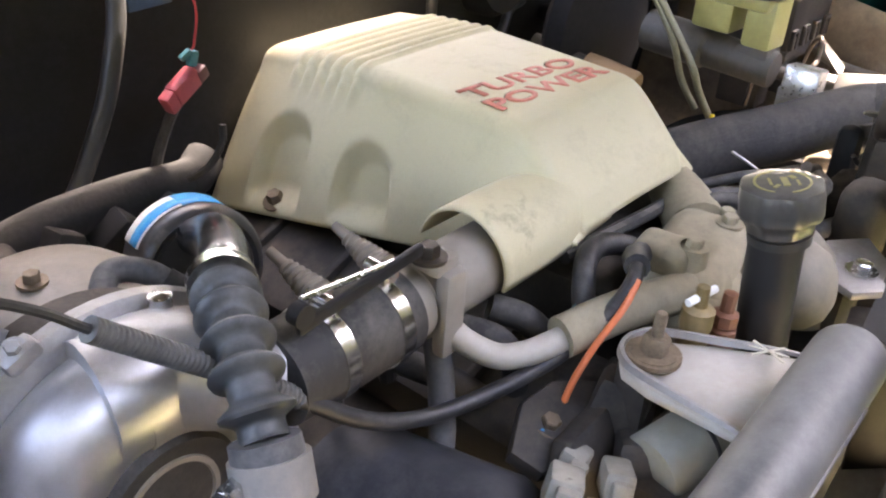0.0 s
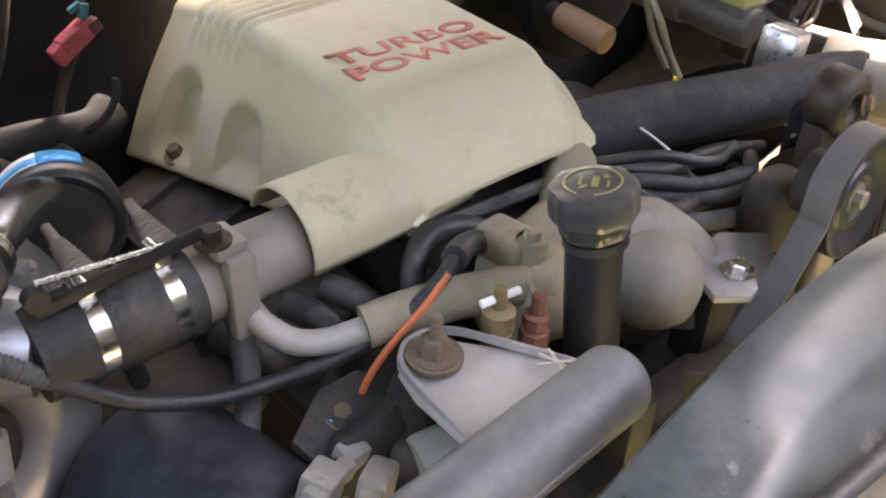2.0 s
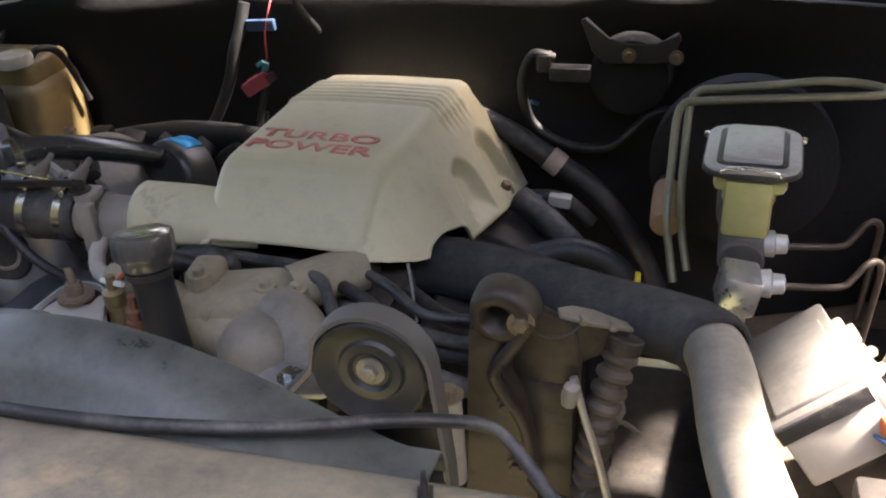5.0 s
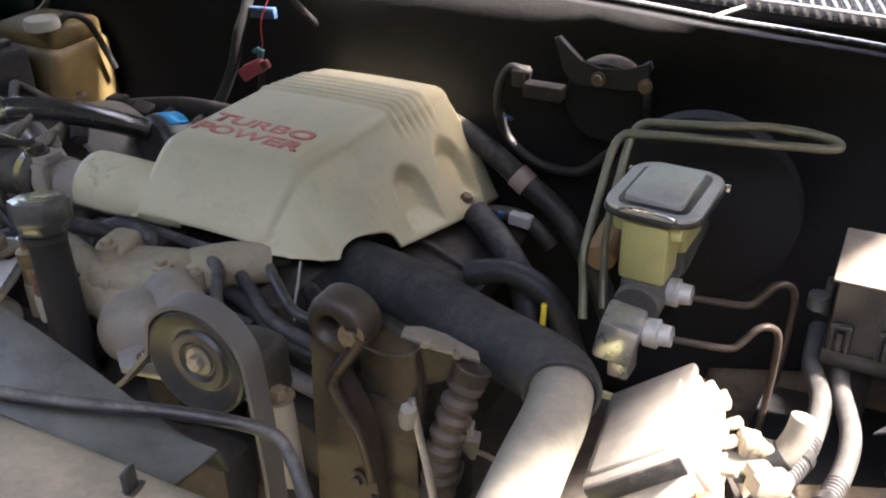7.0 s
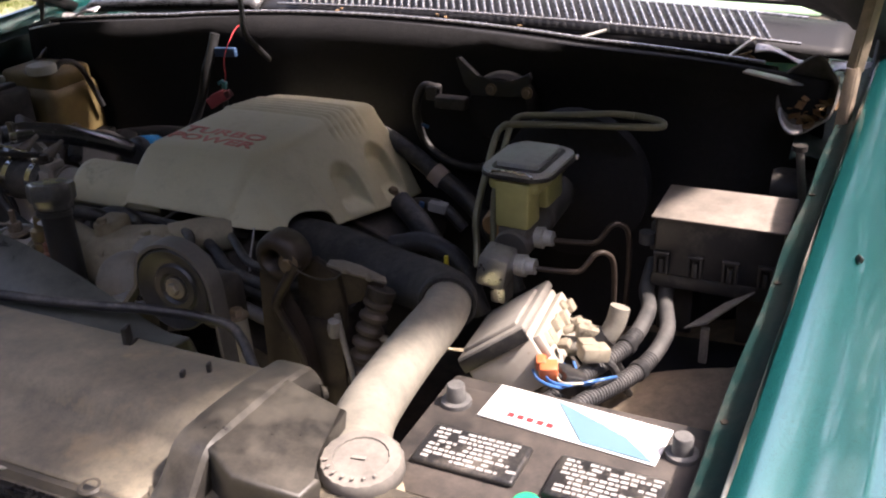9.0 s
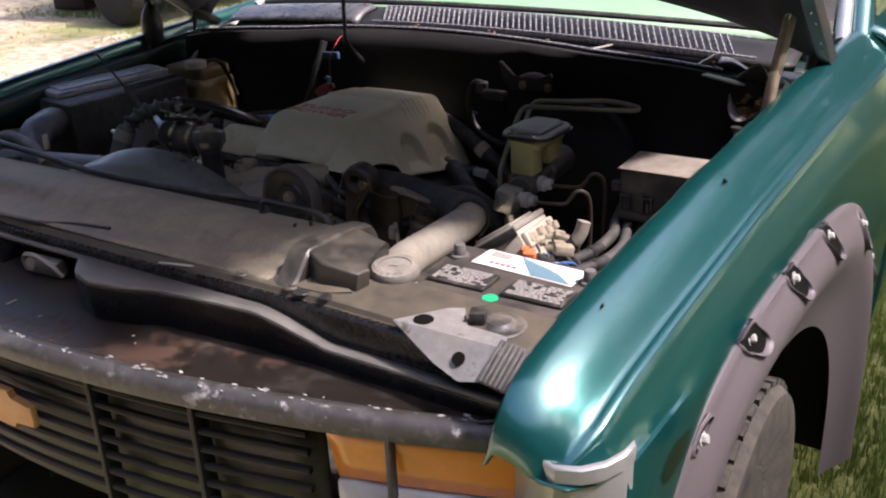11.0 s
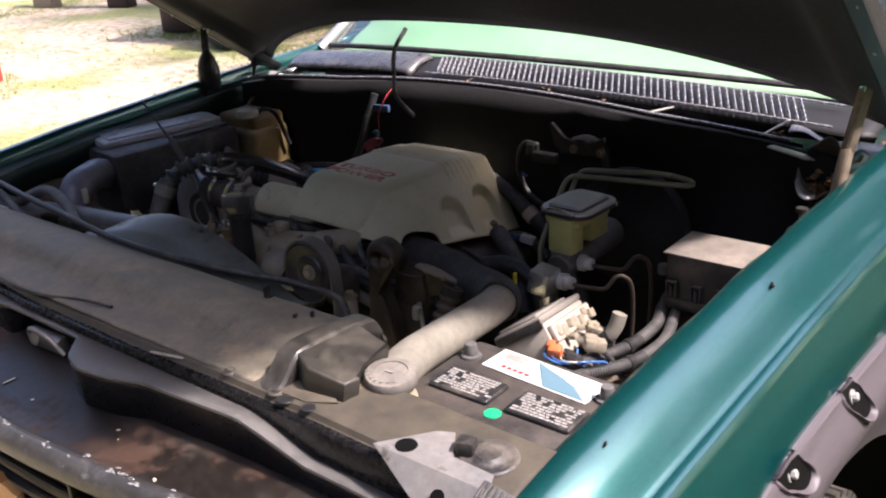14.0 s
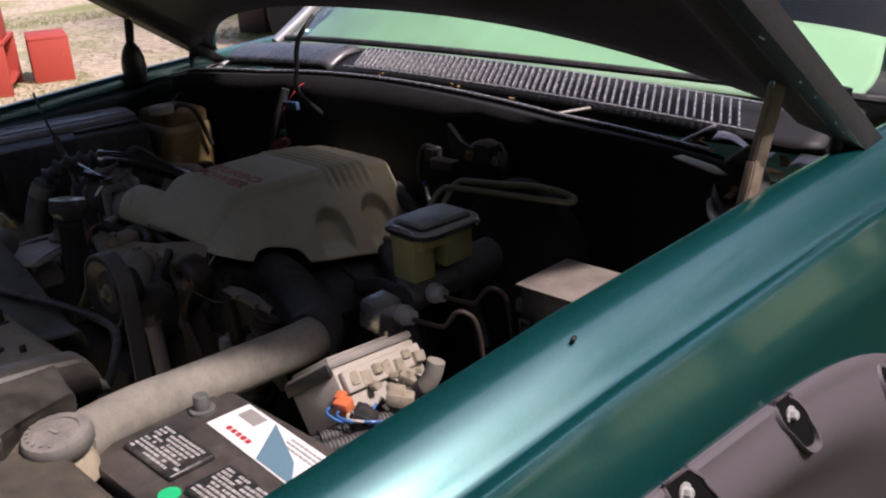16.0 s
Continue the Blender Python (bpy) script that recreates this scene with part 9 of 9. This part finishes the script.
# parked trailer with its wheel
trail = thing("parked_trailer", (-7.9, 7.2, GROUND), "dark red flat trailer parked on the dirt", "trailer")
b = B()
box(b, (-8.2, 7.4, 0.75), (2.4, 2.2, 0.28), (0, 0, 12), 0.02)
part("deck", b, DARKRED, trail)
b = B()
box(b, (-9.35, 6.9, 0.3), (0.5, 0.3, 0.8), (0, 0, 12), 0.02)
part("side_board", b, DARKRED, trail)
for dx, dy in ((0.35, -0.95), (-0.5, 0.9)):
    b = B()
    m = frame_at((-8.0 + dx, 7.2 + dy, 0.32), (-0.12, -0.99, 0))
    lathe(b, [(0.2, -0.15), (0.34, -0.16), (0.41, -0.14), (0.43, -0.09), (0.43, 0.09), (0.41, 0.14), (0.34, 0.16), (0.24, 0.15)], m, 40)
    w = part("wheel", b, YARD_TYRE, trail, "worn trailer tyre")
    b = B()
    lathe(b, [(0.04, 0.08), (0.1, 0.10), (0.2, 0.06), (0.235, 0.14), (0.25, 0.145), (0.25, 0.12), (0.04, 0.04)], m, 32)
    part("rim", b, RIM, w)
pole = B()
tube(pole, [(-8.95, 6.95, GROUND - 0.05), (-9.0, 6.98, 1.2)], 0.03, 10, 2)
tagged(part("pale_post", pole, PALE, None, "thin pale leaning post"), category="post")

# wooden bench frame further off
bench = thing("timber_bench", (-12.5, 8.2, GROUND), "weathered long timber bench on posts", "bench")
b = B()
box(b, (-12.4, 8.2, 0.42), (4.6, 0.4, 0.09), (0, 0, 14), 0.01)
part("plank", b, WOOD, bench)
for k, (x, y) in enumerate(((-14.2, 7.75), (-12.6, 8.15), (-10.9, 8.6))):
    b = B()
    box(b, (x, y, 0.12), (0.42, 0.24, 0.5), (0, 0, 14), 0.01)
    part("post", b, DARKRED if k == 1 else WOOD, bench)

# red painted stools
red = thing("red_stool", (-8.45, 2.9, GROUND), "faded red wooden open box stool on the grass", "stool")
rmx = Matrix.Translation((-8.55, 3.02, GROUND)) @ Matrix.Rotation(radians(-28), 4, "Z")
for nm, c, s in (("top", (0, 0, 0.52), (0.95, 0.5, 0.035)), ("shelf", (0, 0, 0.12), (0.9, 0.5, 0.035)), ("leg", (-0.44, 0, 0.25), (0.06, 0.5, 0.5)), ("leg", (0.44, 0, 0.25), (0.06, 0.5, 0.5)), ("back", (0.1, 0.2, 0.72), (0.5, 0.05, 0.38))):
    b = B()
    box(b, c, s, (0, 0, 0), 0.006, m=rmx)
    part(nm, b, SEAT_RED, red)
red2 = thing("red_stool", (-8.75, 3.75, GROUND), "second faded red wooden stool behind the first", "stool")
rmx = Matrix.Translation((-8.75, 3.75, GROUND)) @ Matrix.Rotation(radians(-20), 4, "Z")
for nm, c, s in (("top", (0, 0, 0.46), (0.7, 0.4, 0.035)), ("leg", (-0.32, 0, 0.22), (0.06, 0.4, 0.45)), ("leg", (0.32, 0, 0.22), (0.06, 0.4, 0.45))):
    b = B()
    box(b, c, s, (0, 0, 0), 0.006, m=rmx)
    part(nm, b, SEAT_RED, red2)
